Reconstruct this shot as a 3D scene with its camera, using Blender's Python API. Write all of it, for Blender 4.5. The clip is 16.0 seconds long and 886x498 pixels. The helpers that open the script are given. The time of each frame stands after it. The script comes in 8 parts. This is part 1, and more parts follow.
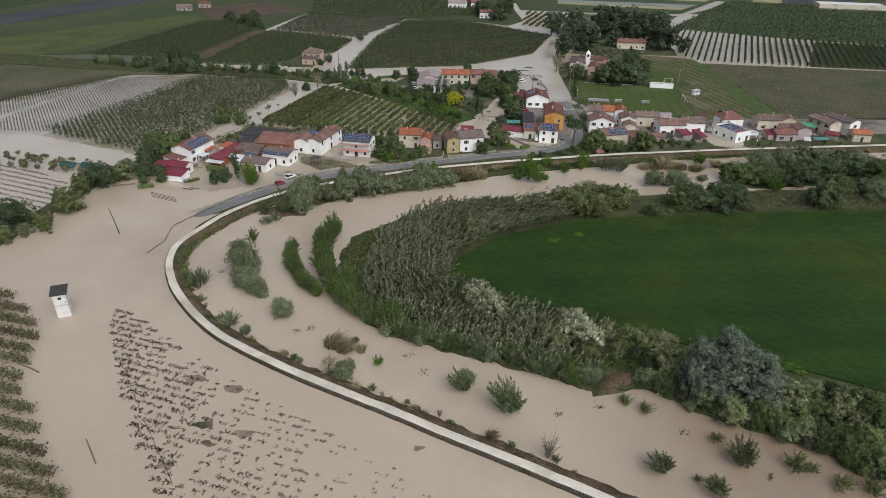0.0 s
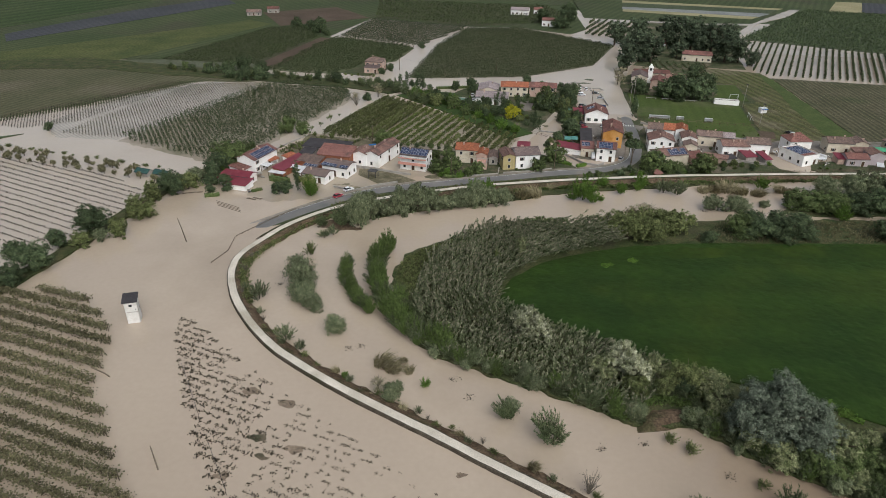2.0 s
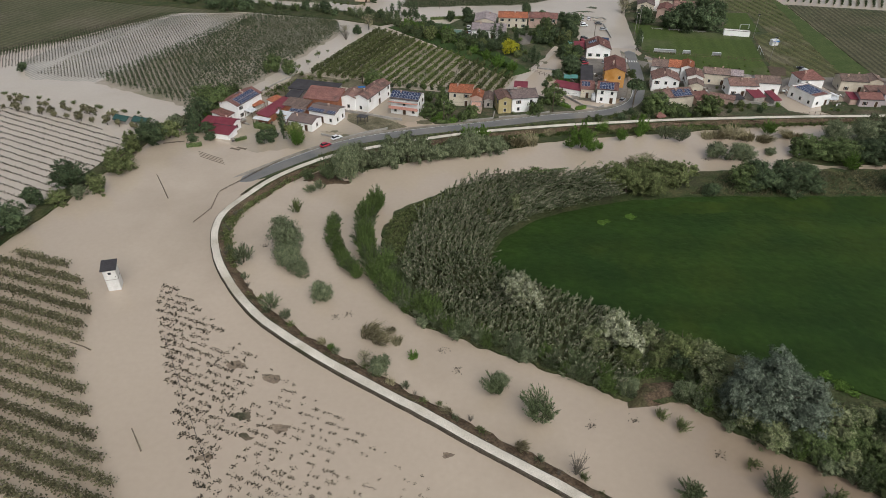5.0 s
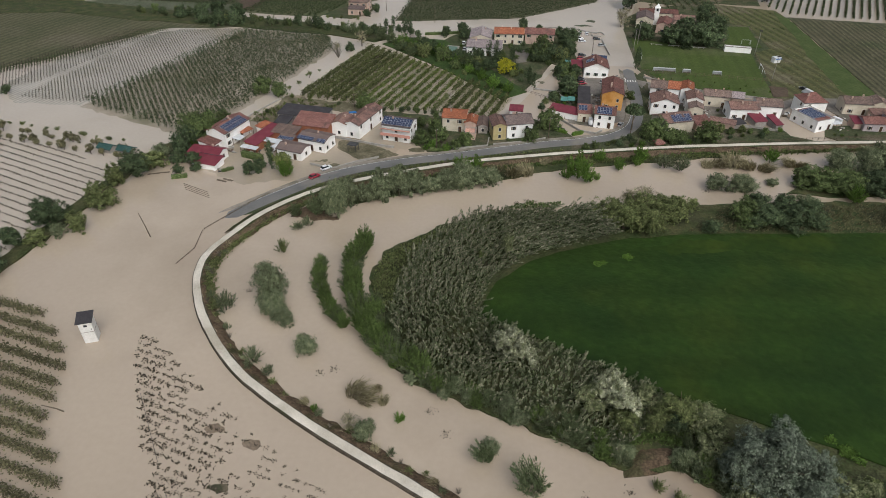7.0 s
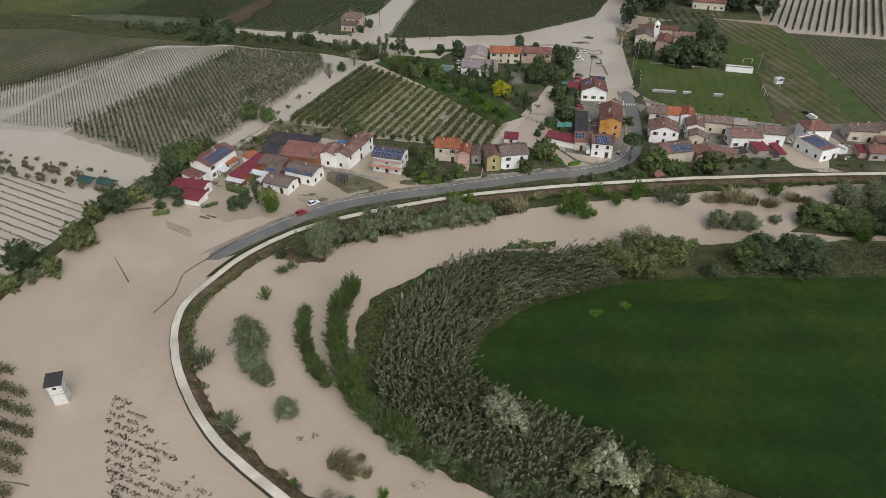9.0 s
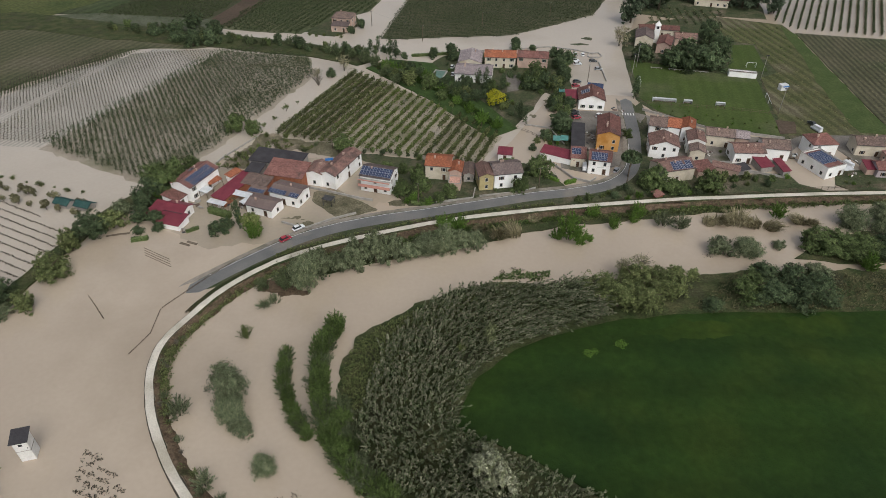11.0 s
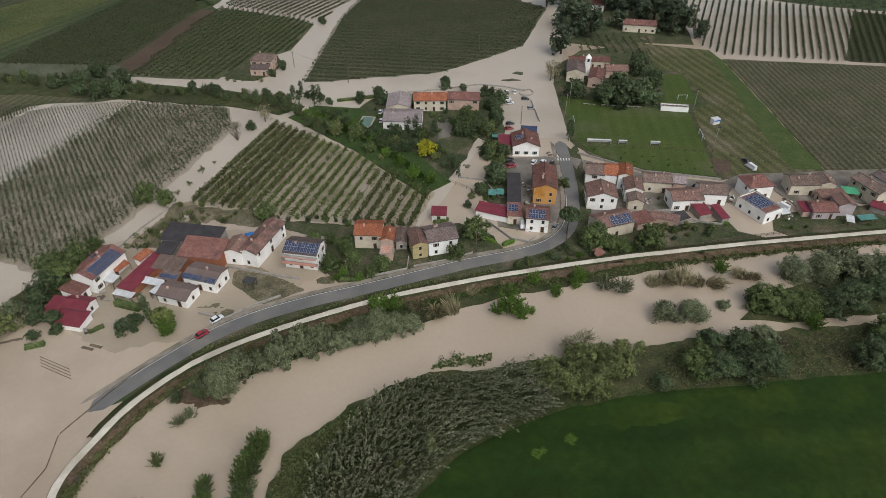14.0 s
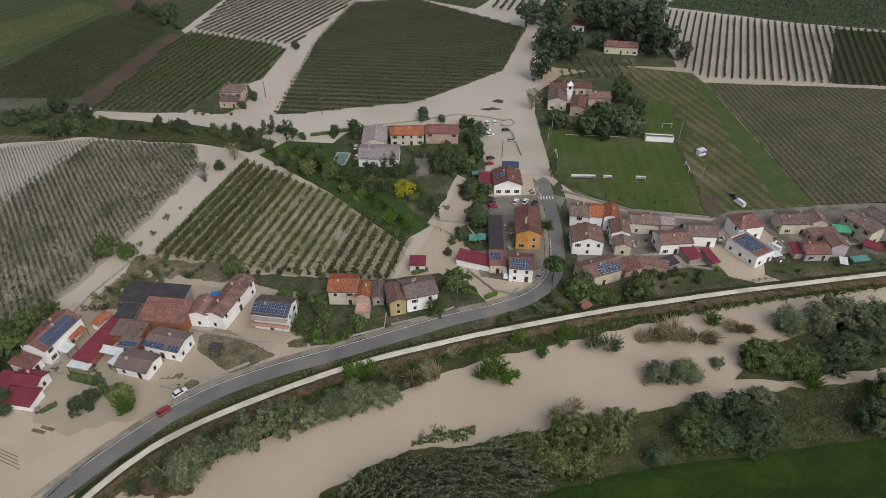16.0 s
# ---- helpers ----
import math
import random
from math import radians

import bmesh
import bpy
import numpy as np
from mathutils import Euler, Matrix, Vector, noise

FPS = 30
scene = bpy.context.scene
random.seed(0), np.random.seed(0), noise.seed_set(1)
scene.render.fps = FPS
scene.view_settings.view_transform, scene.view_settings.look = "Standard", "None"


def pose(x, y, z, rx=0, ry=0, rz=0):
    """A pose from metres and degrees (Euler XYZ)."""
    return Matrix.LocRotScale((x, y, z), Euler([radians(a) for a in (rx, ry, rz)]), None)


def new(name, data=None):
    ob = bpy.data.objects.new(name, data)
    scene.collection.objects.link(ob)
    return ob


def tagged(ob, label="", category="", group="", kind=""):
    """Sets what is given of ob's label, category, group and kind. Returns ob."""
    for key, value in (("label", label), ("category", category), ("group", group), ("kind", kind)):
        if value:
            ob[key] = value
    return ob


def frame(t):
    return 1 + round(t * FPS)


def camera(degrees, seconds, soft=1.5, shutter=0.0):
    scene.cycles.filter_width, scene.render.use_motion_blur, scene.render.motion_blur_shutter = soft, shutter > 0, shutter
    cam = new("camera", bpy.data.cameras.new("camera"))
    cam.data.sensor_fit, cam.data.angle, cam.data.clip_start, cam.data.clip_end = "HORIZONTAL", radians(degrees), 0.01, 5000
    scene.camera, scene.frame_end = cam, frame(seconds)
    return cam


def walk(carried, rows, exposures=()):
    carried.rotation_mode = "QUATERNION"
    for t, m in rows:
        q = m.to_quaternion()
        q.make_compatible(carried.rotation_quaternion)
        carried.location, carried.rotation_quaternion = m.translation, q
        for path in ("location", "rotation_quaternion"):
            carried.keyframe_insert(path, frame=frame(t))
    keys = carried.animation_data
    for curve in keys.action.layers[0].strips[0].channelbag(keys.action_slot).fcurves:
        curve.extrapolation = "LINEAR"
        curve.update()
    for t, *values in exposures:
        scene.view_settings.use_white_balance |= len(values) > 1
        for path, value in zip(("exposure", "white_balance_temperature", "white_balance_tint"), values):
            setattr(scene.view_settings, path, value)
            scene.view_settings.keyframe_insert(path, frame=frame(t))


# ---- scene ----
cam = camera(69.4, 16.0, 0.85)
METRES, EYE, TILT, LEAN, TURN = 105.0, 82.2, -28.67, -0.96, 0.0
ROWS = [
    (0.0, 0.0, 0.0, 0.0, 0.0, 0.0, -0.0),
    (0.5, -0.0007, -0.0078, 0.0121, 3.53, -0.11, -1.79),
    (1.0, 0.0016, -0.0154, 0.0252, 4.74, -0.17, -2.35),
    (1.5, 0.0024, -0.0213, 0.0383, 4.75, -0.17, -2.32),
    (2.0, 0.0038, -0.0227, 0.0539, 4.77, -0.17, -2.29),
    (2.5, 0.006, -0.0198, 0.0691, 4.78, -0.16, -2.25),
    (3.0, 0.0085, -0.012, 0.0787, 4.79, -0.16, -2.22),
    (3.5, 0.0116, -0.0003, 0.086, 4.8, -0.17, -2.2),
    (4.0, 0.0151, 0.0122, 0.1008, 4.81, -0.19, -2.18),
    (4.5, 0.0185, 0.0245, 0.1199, 4.84, -2.23, -2.1),
    (4.7, 0.0199, 0.0305, 0.1285, 4.85, -4.75, -2.05),
    (5.0, 0.0219, 0.0397, 0.142, 4.86, -7.1, -1.95),
    (5.3, 0.024, 0.0493, 0.1565, 4.87, -7.48, -1.9),
    (7.0, 0.0358, 0.1087, 0.2487, 4.88, -7.5, -1.85),
    (7.5, 0.039, 0.1283, 0.2759, 4.87, -7.52, -1.85),
    (8.0, 0.0431, 0.1486, 0.3036, 4.89, -7.53, -1.84),
    (8.5, 0.0464, 0.1694, 0.3317, 4.88, -7.55, -1.83),
    (11.0, 0.0664, 0.2797, 0.4748, 4.86, -9.44, -1.69),
    (11.5, 0.0708, 0.3029, 0.5046, 4.86, -9.43, -1.66),
    (12.0, 0.075, 0.3263, 0.5345, 4.84, -9.41, -1.64),
    (12.5, 0.0796, 0.3508, 0.5639, 4.84, -9.38, -1.61),
    (13.0, 0.0891, 0.3778, 0.594, 1.28, -9.26, 0.25),
    (13.5, 0.0921, 0.4024, 0.6247, -0.1, -9.25, 0.9),
    (14.0, 0.0978, 0.4291, 0.6561, -0.26, -9.23, 0.99),
    (14.5, 0.1036, 0.4578, 0.6889, -1.37, -9.25, 1.59),
    (15.0, 0.1081, 0.4869, 0.721, -1.84, -9.22, 1.84),
    (15.5, 0.1127, 0.5174, 0.7541, -1.84, -9.21, 1.85),
    (16.0, 0.1176, 0.5479, 0.7868, -1.82, -9.17, 1.86),
]
from mathutils.geometry import tessellate_polygon

walk(cam, [(t, pose(0, 0, EYE, TILT, LEAN, TURN) @ pose(METRES * x, METRES * y, METRES * z, 90 + pitch, roll, yaw)) for t, x, y, z, yaw, pitch, roll in ROWS],
     [(0.0, 0.05, 6080, 8.0), (2.0, 0.03, 6220, 8.0), (6.0, -0.01, 6250, 8.0), (11.0, -0.06, 6250, 8.0), (16.0, -0.1, 6250, 8.0)])

# ---- world and light: an overcast afternoon ----
world = bpy.data.worlds.new("overcast_sky")
scene.world = world
world.use_nodes = True
wn, wl = world.node_tree.nodes, world.node_tree.links
sky = wn.new("ShaderNodeTexSky")
sky.sky_type, sky.sun_disc = "NISHITA", False
sky.sun_elevation, sky.sun_rotation = radians(48), radians(150)
sky.air_density, sky.dust_density, sky.ozone_density = 1.0, 6.0, 1.0
grey = wn.new("ShaderNodeHueSaturation")
grey.inputs["Saturation"].default_value = 0.42
wl.new(sky.outputs[0], grey.inputs["Color"])
wl.new(grey.outputs[0], wn["Background"].inputs["Color"])
wn["Background"].inputs["Strength"].default_value = 0.12
sun_data = bpy.data.lights.new("sun", "SUN")
sun_data.energy, sun_data.angle, sun_data.color = 1.1, radians(70), (1.0, 0.975, 0.93)
sun = new("sun", sun_data)
sun.rotation_euler = (radians(42), 0, radians(30))


# ---- materials ----
def mat(name, c1, c2, scale=0.3, rough=0.85, bump=0.3, fine=3.0, fine_amt=0.35, spec=0.12, metal=0.0,
        island=0.0, rand=0.0, c3=None, bands=None, local=False, detail=4.0):
    """Two-scale procedural surface: patches of c1 and c2 (and stains of c3), fine grain and relief; bands = (angle, spacing, amount)."""
    m = bpy.data.materials.new(name)
    m.use_nodes = True
    n, l = m.node_tree.nodes, m.node_tree.links
    bsdf = n["Principled BSDF"]
    bsdf.inputs["Roughness"].default_value = rough
    bsdf.inputs["Metallic"].default_value = metal
    bsdf.inputs["Specular IOR Level"].default_value = spec
    if local:
        at = n.new("ShaderNodeTexCoord").outputs["Object"]
    else:
        at = n.new("ShaderNodeNewGeometry").outputs["Position"]

    def noise_at(sc, det=detail):
        t = n.new("ShaderNodeTexNoise")
        t.inputs["Scale"].default_value, t.inputs["Detail"].default_value = sc, det
        l.new(at, t.inputs["Vector"])
        return t.outputs["Fac"]

    def ramp(src, lo, hi, ca, cb):
        r = n.new("ShaderNodeValToRGB")
        r.color_ramp.elements[0].position, r.color_ramp.elements[1].position = lo, hi
        r.color_ramp.elements[0].color, r.color_ramp.elements[1].color = (*ca, 1), (*cb, 1)
        l.new(src, r.inputs[0])
        return r.outputs[0]

    def mix(kind, fac, a, b):
        x = n.new("ShaderNodeMix")
        x.data_type, x.blend_type = "RGBA", kind
        for sock, v in ((x.inputs[0], fac), (x.inputs[6], a), (x.inputs[7], b)):
            if isinstance(v, (int, float)):
                sock.default_value = v
            elif isinstance(v, tuple):
                sock.default_value = (*v, 1)
            else:
                l.new(v, sock)
        return x.outputs[2]

    col = ramp(noise_at(scale), 0.35, 0.65, c1, c2)
    if c3:
        col = mix("MIX", ramp(noise_at(scale * 0.37 + 0.01, 6.0), 0.52, 0.68, (0, 0, 0), (1, 1, 1)), col, c3)
    grain = noise_at(fine, 3.0)
    col = mix("MULTIPLY", 1.0, col, ramp(grain, 0.25, 0.75, (1 - fine_amt,) * 3, (1 + fine_amt,) * 3))
    if bands:
        ang, gap, amount = bands
        mp = n.new("ShaderNodeMapping")
        mp.inputs["Rotation"].default_value = (0, 0, radians(-ang))
        l.new(at, mp.inputs["Vector"])
        wv = n.new("ShaderNodeTexWave")
        wv.wave_type, wv.bands_direction = "BANDS", "Y"
        wv.inputs["Scale"].default_value = 2 * math.pi / 20 / gap
        wv.inputs["Distortion"].default_value = 0.6
        wv.inputs["Detail"].default_value = 2.0
        l.new(mp.outputs[0], wv.inputs["Vector"])
        col = mix("MULTIPLY", 1.0, col, ramp(wv.outputs["Fac"], 0.2, 0.8, (1 - amount,) * 3, (1 + amount,) * 3))
    if island or rand:
        hsv = n.new("ShaderNodeHueSaturation")
        l.new(col, hsv.inputs["Color"])
        val = None
        for amt, out in ((island, n.new("ShaderNodeNewGeometry").outputs["Random Per Island"]), (rand, n.new("ShaderNodeObjectInfo").outputs["Random"])):
            if amt:
                mr = n.new("ShaderNodeMapRange")
                mr.inputs["To Min"].default_value, mr.inputs["To Max"].default_value = 1 - amt, 1 + amt
                l.new(out, mr.inputs["Value"])
                if val is None:
                    val = mr.outputs[0]
                else:
                    mu = n.new("ShaderNodeMath")
                    mu.operation = "MULTIPLY"
                    l.new(val, mu.inputs[0]), l.new(mr.outputs[0], mu.inputs[1])
                    val = mu.outputs[0]
        l.new(val, hsv.inputs["Value"])
        col = hsv.outputs[0]
    l.new(col, bsdf.inputs["Base Color"])
    if bump:
        b = n.new("ShaderNodeBump")
        b.inputs["Strength"].default_value, b.inputs["Distance"].default_value = bump, 0.6 / fine
        l.new(grain, b.inputs["Height"])
        l.new(b.outputs[0], bsdf.inputs["Normal"])
    return m


def leaf(name, c1, c2, island=0.42, rand=0.22, rough=0.7, thin=0.13):
    """Foliage: mottled leaves through which part of the light passes."""
    m = mat(name, c1, c2, scale=0.9, rough=rough, bump=0, fine=1.7, fine_amt=0.3, spec=0.1, island=island, rand=rand)
    n, l = m.node_tree.nodes, m.node_tree.links
    bsdf = n["Principled BSDF"]
    glow, both = n.new("ShaderNodeBsdfTranslucent"), n.new("ShaderNodeMixShader")
    both.inputs[0].default_value = thin
    l.new(bsdf.inputs["Base Color"].links[0].from_socket, glow.inputs["Color"])
    l.new(bsdf.outputs[0], both.inputs[1])
    l.new(glow.outputs[0], both.inputs[2])
    l.new(both.outputs[0], n["Material Output"].inputs["Surface"])
    return m


def tiles(name, c1, c2, c3):
    return mat(name, c1, c2, scale=0.45, rough=0.9, bump=0.5, fine=2.4, fine_amt=0.5, c3=c3, local=True, bands=(90, 0.45, 0.09), rand=0.22)



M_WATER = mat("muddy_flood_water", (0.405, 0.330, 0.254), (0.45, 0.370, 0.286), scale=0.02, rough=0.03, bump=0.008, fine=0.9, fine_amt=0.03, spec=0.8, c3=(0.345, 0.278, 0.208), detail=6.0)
# Painted dimming: water colour multiplied darker towards the south-east, whatever the light.
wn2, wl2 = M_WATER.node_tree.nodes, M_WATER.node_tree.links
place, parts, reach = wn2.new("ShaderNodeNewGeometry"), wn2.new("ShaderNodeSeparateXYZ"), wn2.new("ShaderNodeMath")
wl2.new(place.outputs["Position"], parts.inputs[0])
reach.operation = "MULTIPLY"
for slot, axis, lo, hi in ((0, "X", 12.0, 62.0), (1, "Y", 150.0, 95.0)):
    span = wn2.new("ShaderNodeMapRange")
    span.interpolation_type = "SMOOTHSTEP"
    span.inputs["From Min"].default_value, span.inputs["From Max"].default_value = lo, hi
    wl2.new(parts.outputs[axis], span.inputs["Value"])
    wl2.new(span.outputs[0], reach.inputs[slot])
water_dim = wn2.new("ShaderNodeMix")
water_dim.data_type, water_dim.blend_type = "RGBA", "MULTIPLY"
water_dim.inputs[7].default_value = (0.62, 0.575, 0.53, 1)
wl2.new(reach.outputs[0], water_dim.inputs[0])
wl2.new(wn2["Principled BSDF"].inputs["Base Color"].links[0].from_socket, water_dim.inputs[6])
wl2.new(water_dim.outputs[2], wn2["Principled BSDF"].inputs["Base Color"])
# Yard water, somewhat darker than M_WATER.
M_YARD = mat("sheltered_yard_water", (0.335, 0.278, 0.210), (0.372, 0.31, 0.236), scale=0.05, rough=0.05, bump=0.02, fine=0.9, fine_amt=0.04, spec=0.5, c3=(0.29, 0.25, 0.18))
# Silty field water; grazing sky reflection is painted in as a paler base.
M_PALE = mat("pale_silty_field_water", (0.43, 0.372, 0.306), (0.475, 0.412, 0.342), scale=0.02, rough=0.12, bump=0.06, fine=0.9, fine_amt=0.03, spec=0.5, c3=(0.375, 0.32, 0.255))
M_GROUND = mat("far_farmland", (0.035, 0.05, 0.022), (0.06, 0.07, 0.03), scale=0.012, fine=0.5, c3=(0.09, 0.085, 0.055))
M_MEADOW = mat("dense_young_wheat", (0.0115, 0.0268, 0.0053), (0.0188, 0.0382, 0.0062), scale=0.055, fine=0.55, fine_amt=0.24, bump=0.5, bands=(4, 13.0, 0.09), c3=(0.0275, 0.0435, 0.0070), detail=8.0)
for slot, value in (("Sheen Weight", 0.1), ("Sheen Roughness", 0.5), ("Sheen Tint", (0.35, 0.6, 0.12, 1))):
    M_MEADOW.node_tree.nodes["Principled BSDF"].inputs[slot].default_value = value
M_BANK = mat("riverbank_rough_grass", (0.035, 0.05, 0.018), (0.075, 0.075, 0.035), scale=0.25, fine=2.5, fine_amt=0.5, bump=0.8, c3=(0.05, 0.05, 0.028))
M_EARTH = mat("bare_wet_earth_slope", (0.072, 0.050, 0.032), (0.125, 0.090, 0.060), scale=0.5, fine=2.2, fine_amt=0.5, bump=0.9, c3=(0.04, 0.045, 0.018))
M_SLOPE = mat("dike_grass_slope", (0.03, 0.045, 0.015), (0.065, 0.06, 0.028), scale=0.22, fine=2.6, fine_amt=0.5, bump=0.8, c3=(0.075, 0.05, 0.032))
M_LAWN = mat("garden_grass", (0.042, 0.056, 0.025), (0.075, 0.078, 0.042), scale=0.22, fine=1.8, fine_amt=0.45, bump=0.5, c3=(0.135, 0.112, 0.08), detail=7.0)
M_PITCH = mat("pitch_grass", (0.050, 0.074, 0.019), (0.066, 0.090, 0.025), scale=0.05, fine=1.2, fine_amt=0.22, bump=0.3, c3=(0.10, 0.105, 0.055), bands=(84, 5.0, 0.05))
M_GRAVEL = mat("pale_limestone_gravel", (0.50, 0.46, 0.39), (0.62, 0.57, 0.49), scale=0.3, fine=4.0, fine_amt=0.18, bump=0.3, c3=(0.40, 0.36, 0.29))
M_ASPHALT = mat("worn_wet_asphalt", (0.13, 0.129, 0.127), (0.175, 0.168, 0.16), scale=0.12, fine=5.0, fine_amt=0.18, rough=0.5, bump=0.2, c3=(0.25, 0.22, 0.18), detail=6.0)
M_PAVE = mat("village_lane_paving", (0.15, 0.135, 0.118), (0.225, 0.20, 0.172), scale=0.2, fine=3.0, fine_amt=0.25, rough=0.7, c3=(0.075, 0.075, 0.045))
M_LINE = mat("white_road_paint", (0.55, 0.55, 0.53), (0.7, 0.7, 0.68), scale=2.0, fine=9.0, bump=0.1, fine_amt=0.25)
M_MUD = mat("mud_silt", (0.17, 0.13, 0.095), (0.24, 0.19, 0.14), scale=0.25, fine=2.2, fine_amt=0.25, rough=0.5, c3=(0.06, 0.06, 0.035))
M_FIELD_BROWN = mat("brown_green_stubble_field", (0.068, 0.072, 0.038), (0.092, 0.088, 0.052), scale=0.03, fine=0.8, fine_amt=0.3, c3=(0.11, 0.098, 0.066), bands=(72, 3.5, 0.14))
M_FIELD_GREEN = mat("green_crop_field", (0.044, 0.060, 0.026), (0.060, 0.074, 0.034), scale=0.02, fine=0.6, fine_amt=0.28, c3=(0.055, 0.058, 0.034), bands=(66, 6.0, 0.12))
M_NET = mat("pale_crop_netting", (0.17, 0.18, 0.18), (0.23, 0.24, 0.23), scale=0.05, fine=0.5, fine_amt=0.2)
# Distance haze is mixed into this greyed green.
M_ROWCROP = mat("hazy_row_crop", (0.05, 0.066, 0.036), (0.07, 0.084, 0.046), scale=0.03, fine=0.5, fine_amt=0.3, bands=(-12, 4.0, 0.15))
M_FIELD_DARK = mat("dark_orchard_floor", (0.046, 0.05, 0.026), (0.066, 0.066, 0.038), scale=0.05, fine=0.8, fine_amt=0.35, c3=(0.05, 0.066, 0.024))
M_FIELD_BLUE = mat("netted_dark_field", (0.045, 0.048, 0.055), (0.06, 0.062, 0.068), scale=0.02, fine=0.5, fine_amt=0.2, bands=(66, 5.0, 0.12))
M_FIELD_PLOUGH = mat("ploughed_brown_soil", (0.07, 0.052, 0.038), (0.095, 0.07, 0.052), scale=0.05, fine=1.0, fine_amt=0.25)
M_FIELD_ROWS = mat("weedy_brown_field", (0.064, 0.064, 0.036), (0.092, 0.085, 0.053), scale=0.05, fine=0.9, fine_amt=0.4, c3=(0.054, 0.066, 0.031), bands=(90, 2.6, 0.24), detail=8.0)
M_FIELD_YELLOW = mat("straw_yellow_field", (0.22, 0.20, 0.11), (0.30, 0.27, 0.16), scale=0.03, fine=0.6, fine_amt=0.2)

L_BROAD = leaf("leaves_mid_green", (0.070, 0.100, 0.034), (0.125, 0.156, 0.062), island=0.5)
L_DARK = leaf("leaves_dark_green", (0.055, 0.080, 0.040), (0.098, 0.126, 0.062), island=0.5)
L_GREY = leaf("leaves_grey_willow", (0.104, 0.126, 0.066), (0.186, 0.206, 0.120), island=0.5)
L_SILVER = leaf("leaves_silver_poplar", (0.100, 0.128, 0.086), (0.228, 0.262, 0.198), island=0.5)
L_POPLAR = leaf("leaves_poplar", (0.056, 0.078, 0.046), (0.098, 0.122, 0.074), island=0.55)
L_BRIGHT = leaf("leaves_fresh_green", (0.085, 0.150, 0.026), (0.125, 0.200, 0.042))
L_OLIVE = leaf("leaves_olive_green", (0.092, 0.114, 0.042), (0.168, 0.186, 0.078), island=0.5)
L_CREAM = leaf("leaves_pale_olive", (0.12, 0.142, 0.062), (0.25, 0.265, 0.145), island=0.5)
L_YELLOW = leaf("leaves_bright_yellow", (0.30, 0.30, 0.02), (0.42, 0.40, 0.035), island=0.25, rand=0.0)
L_FLOWER = leaf("leaves_with_white_blossom", (0.15, 0.165, 0.085), (0.38, 0.385, 0.27), island=0.5)
L_RIVER = leaf("leaves_riverside_shrub", (0.074, 0.098, 0.045), (0.132, 0.155, 0.080), island=0.5)
L_REED = leaf("cane_leaves", (0.118, 0.146, 0.074), (0.19, 0.215, 0.122), island=0.5)
L_PLUME = leaf("cane_plumes", (0.215, 0.212, 0.145), (0.33, 0.318, 0.228), island=0.4)
L_THICKET = leaf("fresh_thicket_leaves", (0.080, 0.120, 0.034), (0.130, 0.178, 0.056), island=0.5)
L_RUSTY = leaf("withered_reed", (0.19, 0.17, 0.095), (0.28, 0.245, 0.15), island=0.45)
L_DRY = leaf("dry_reed", (0.20, 0.185, 0.11), (0.28, 0.255, 0.165))
L_VINE = leaf("vine_leaves", (0.075, 0.10, 0.028), (0.115, 0.14, 0.042))
L_ORCH = leaf("orchard_leaves", (0.042, 0.058, 0.026), (0.074, 0.090, 0.042))
L_RUSSET = leaf("brownish_orchard_leaves", (0.080, 0.094, 0.036), (0.130, 0.144, 0.058))
L_SAPLING = leaf("pale_sapling_leaves", (0.10, 0.125, 0.042), (0.155, 0.18, 0.07), island=0.4)
L_LIME = leaf("lime_green_leaves", (0.15, 0.185, 0.055), (0.23, 0.26, 0.095), island=0.4)
L_RUSH = leaf("lush_meadow_blades", (0.045, 0.082, 0.018), (0.07, 0.115, 0.026), island=0.5)
L_MUDDY = leaf("mud_coated_leaves", (0.118, 0.112, 0.060), (0.185, 0.17, 0.098))
L_DROWN = leaf("drowned_crop_leaves", (0.058, 0.05, 0.038), (0.115, 0.098, 0.074))
M_BARK = mat("bark", (0.06, 0.045, 0.032), (0.11, 0.088, 0.065), scale=2.0, fine=8.0)
M_TWIG = mat("grey_twigs", (0.11, 0.095, 0.075), (0.17, 0.15, 0.12), scale=2.0, fine=8.0)

W_WHITE = mat("white_render", (0.82, 0.805, 0.785), (0.87, 0.86, 0.84), scale=0.5, fine=3.0, fine_amt=0.06, c3=(0.72, 0.695, 0.65), bump=0.1)
W_CREAM = mat("cream_render", (0.56, 0.50, 0.40), (0.63, 0.565, 0.455), scale=0.5, fine=3.0, fine_amt=0.08, c3=(0.42, 0.36, 0.27), bump=0.1)
W_ORANGE = mat("orange_render", (0.52, 0.27, 0.085), (0.58, 0.315, 0.11), scale=0.5, fine=3.0, fine_amt=0.08, c3=(0.42, 0.19, 0.04), bump=0.1)
W_PINK = mat("pink_render", (0.46, 0.33, 0.27), (0.53, 0.39, 0.32), scale=0.5, fine=3.0, fine_amt=0.08, c3=(0.40, 0.29, 0.24), bump=0.1)
W_LILAC = mat("lilac_render", (0.40, 0.35, 0.36), (0.46, 0.40, 0.41), scale=0.5, fine=3.0, fine_amt=0.08, bump=0.1)
W_GREY = mat("grey_render", (0.27, 0.25, 0.23), (0.36, 0.33, 0.30), scale=0.5, fine=3.0, fine_amt=0.15, c3=(0.22, 0.2, 0.17), bump=0.2)
W_BRICK = mat("red_brick", (0.24, 0.095, 0.055), (0.31, 0.13, 0.075), scale=0.8, fine=6.0, fine_amt=0.25)
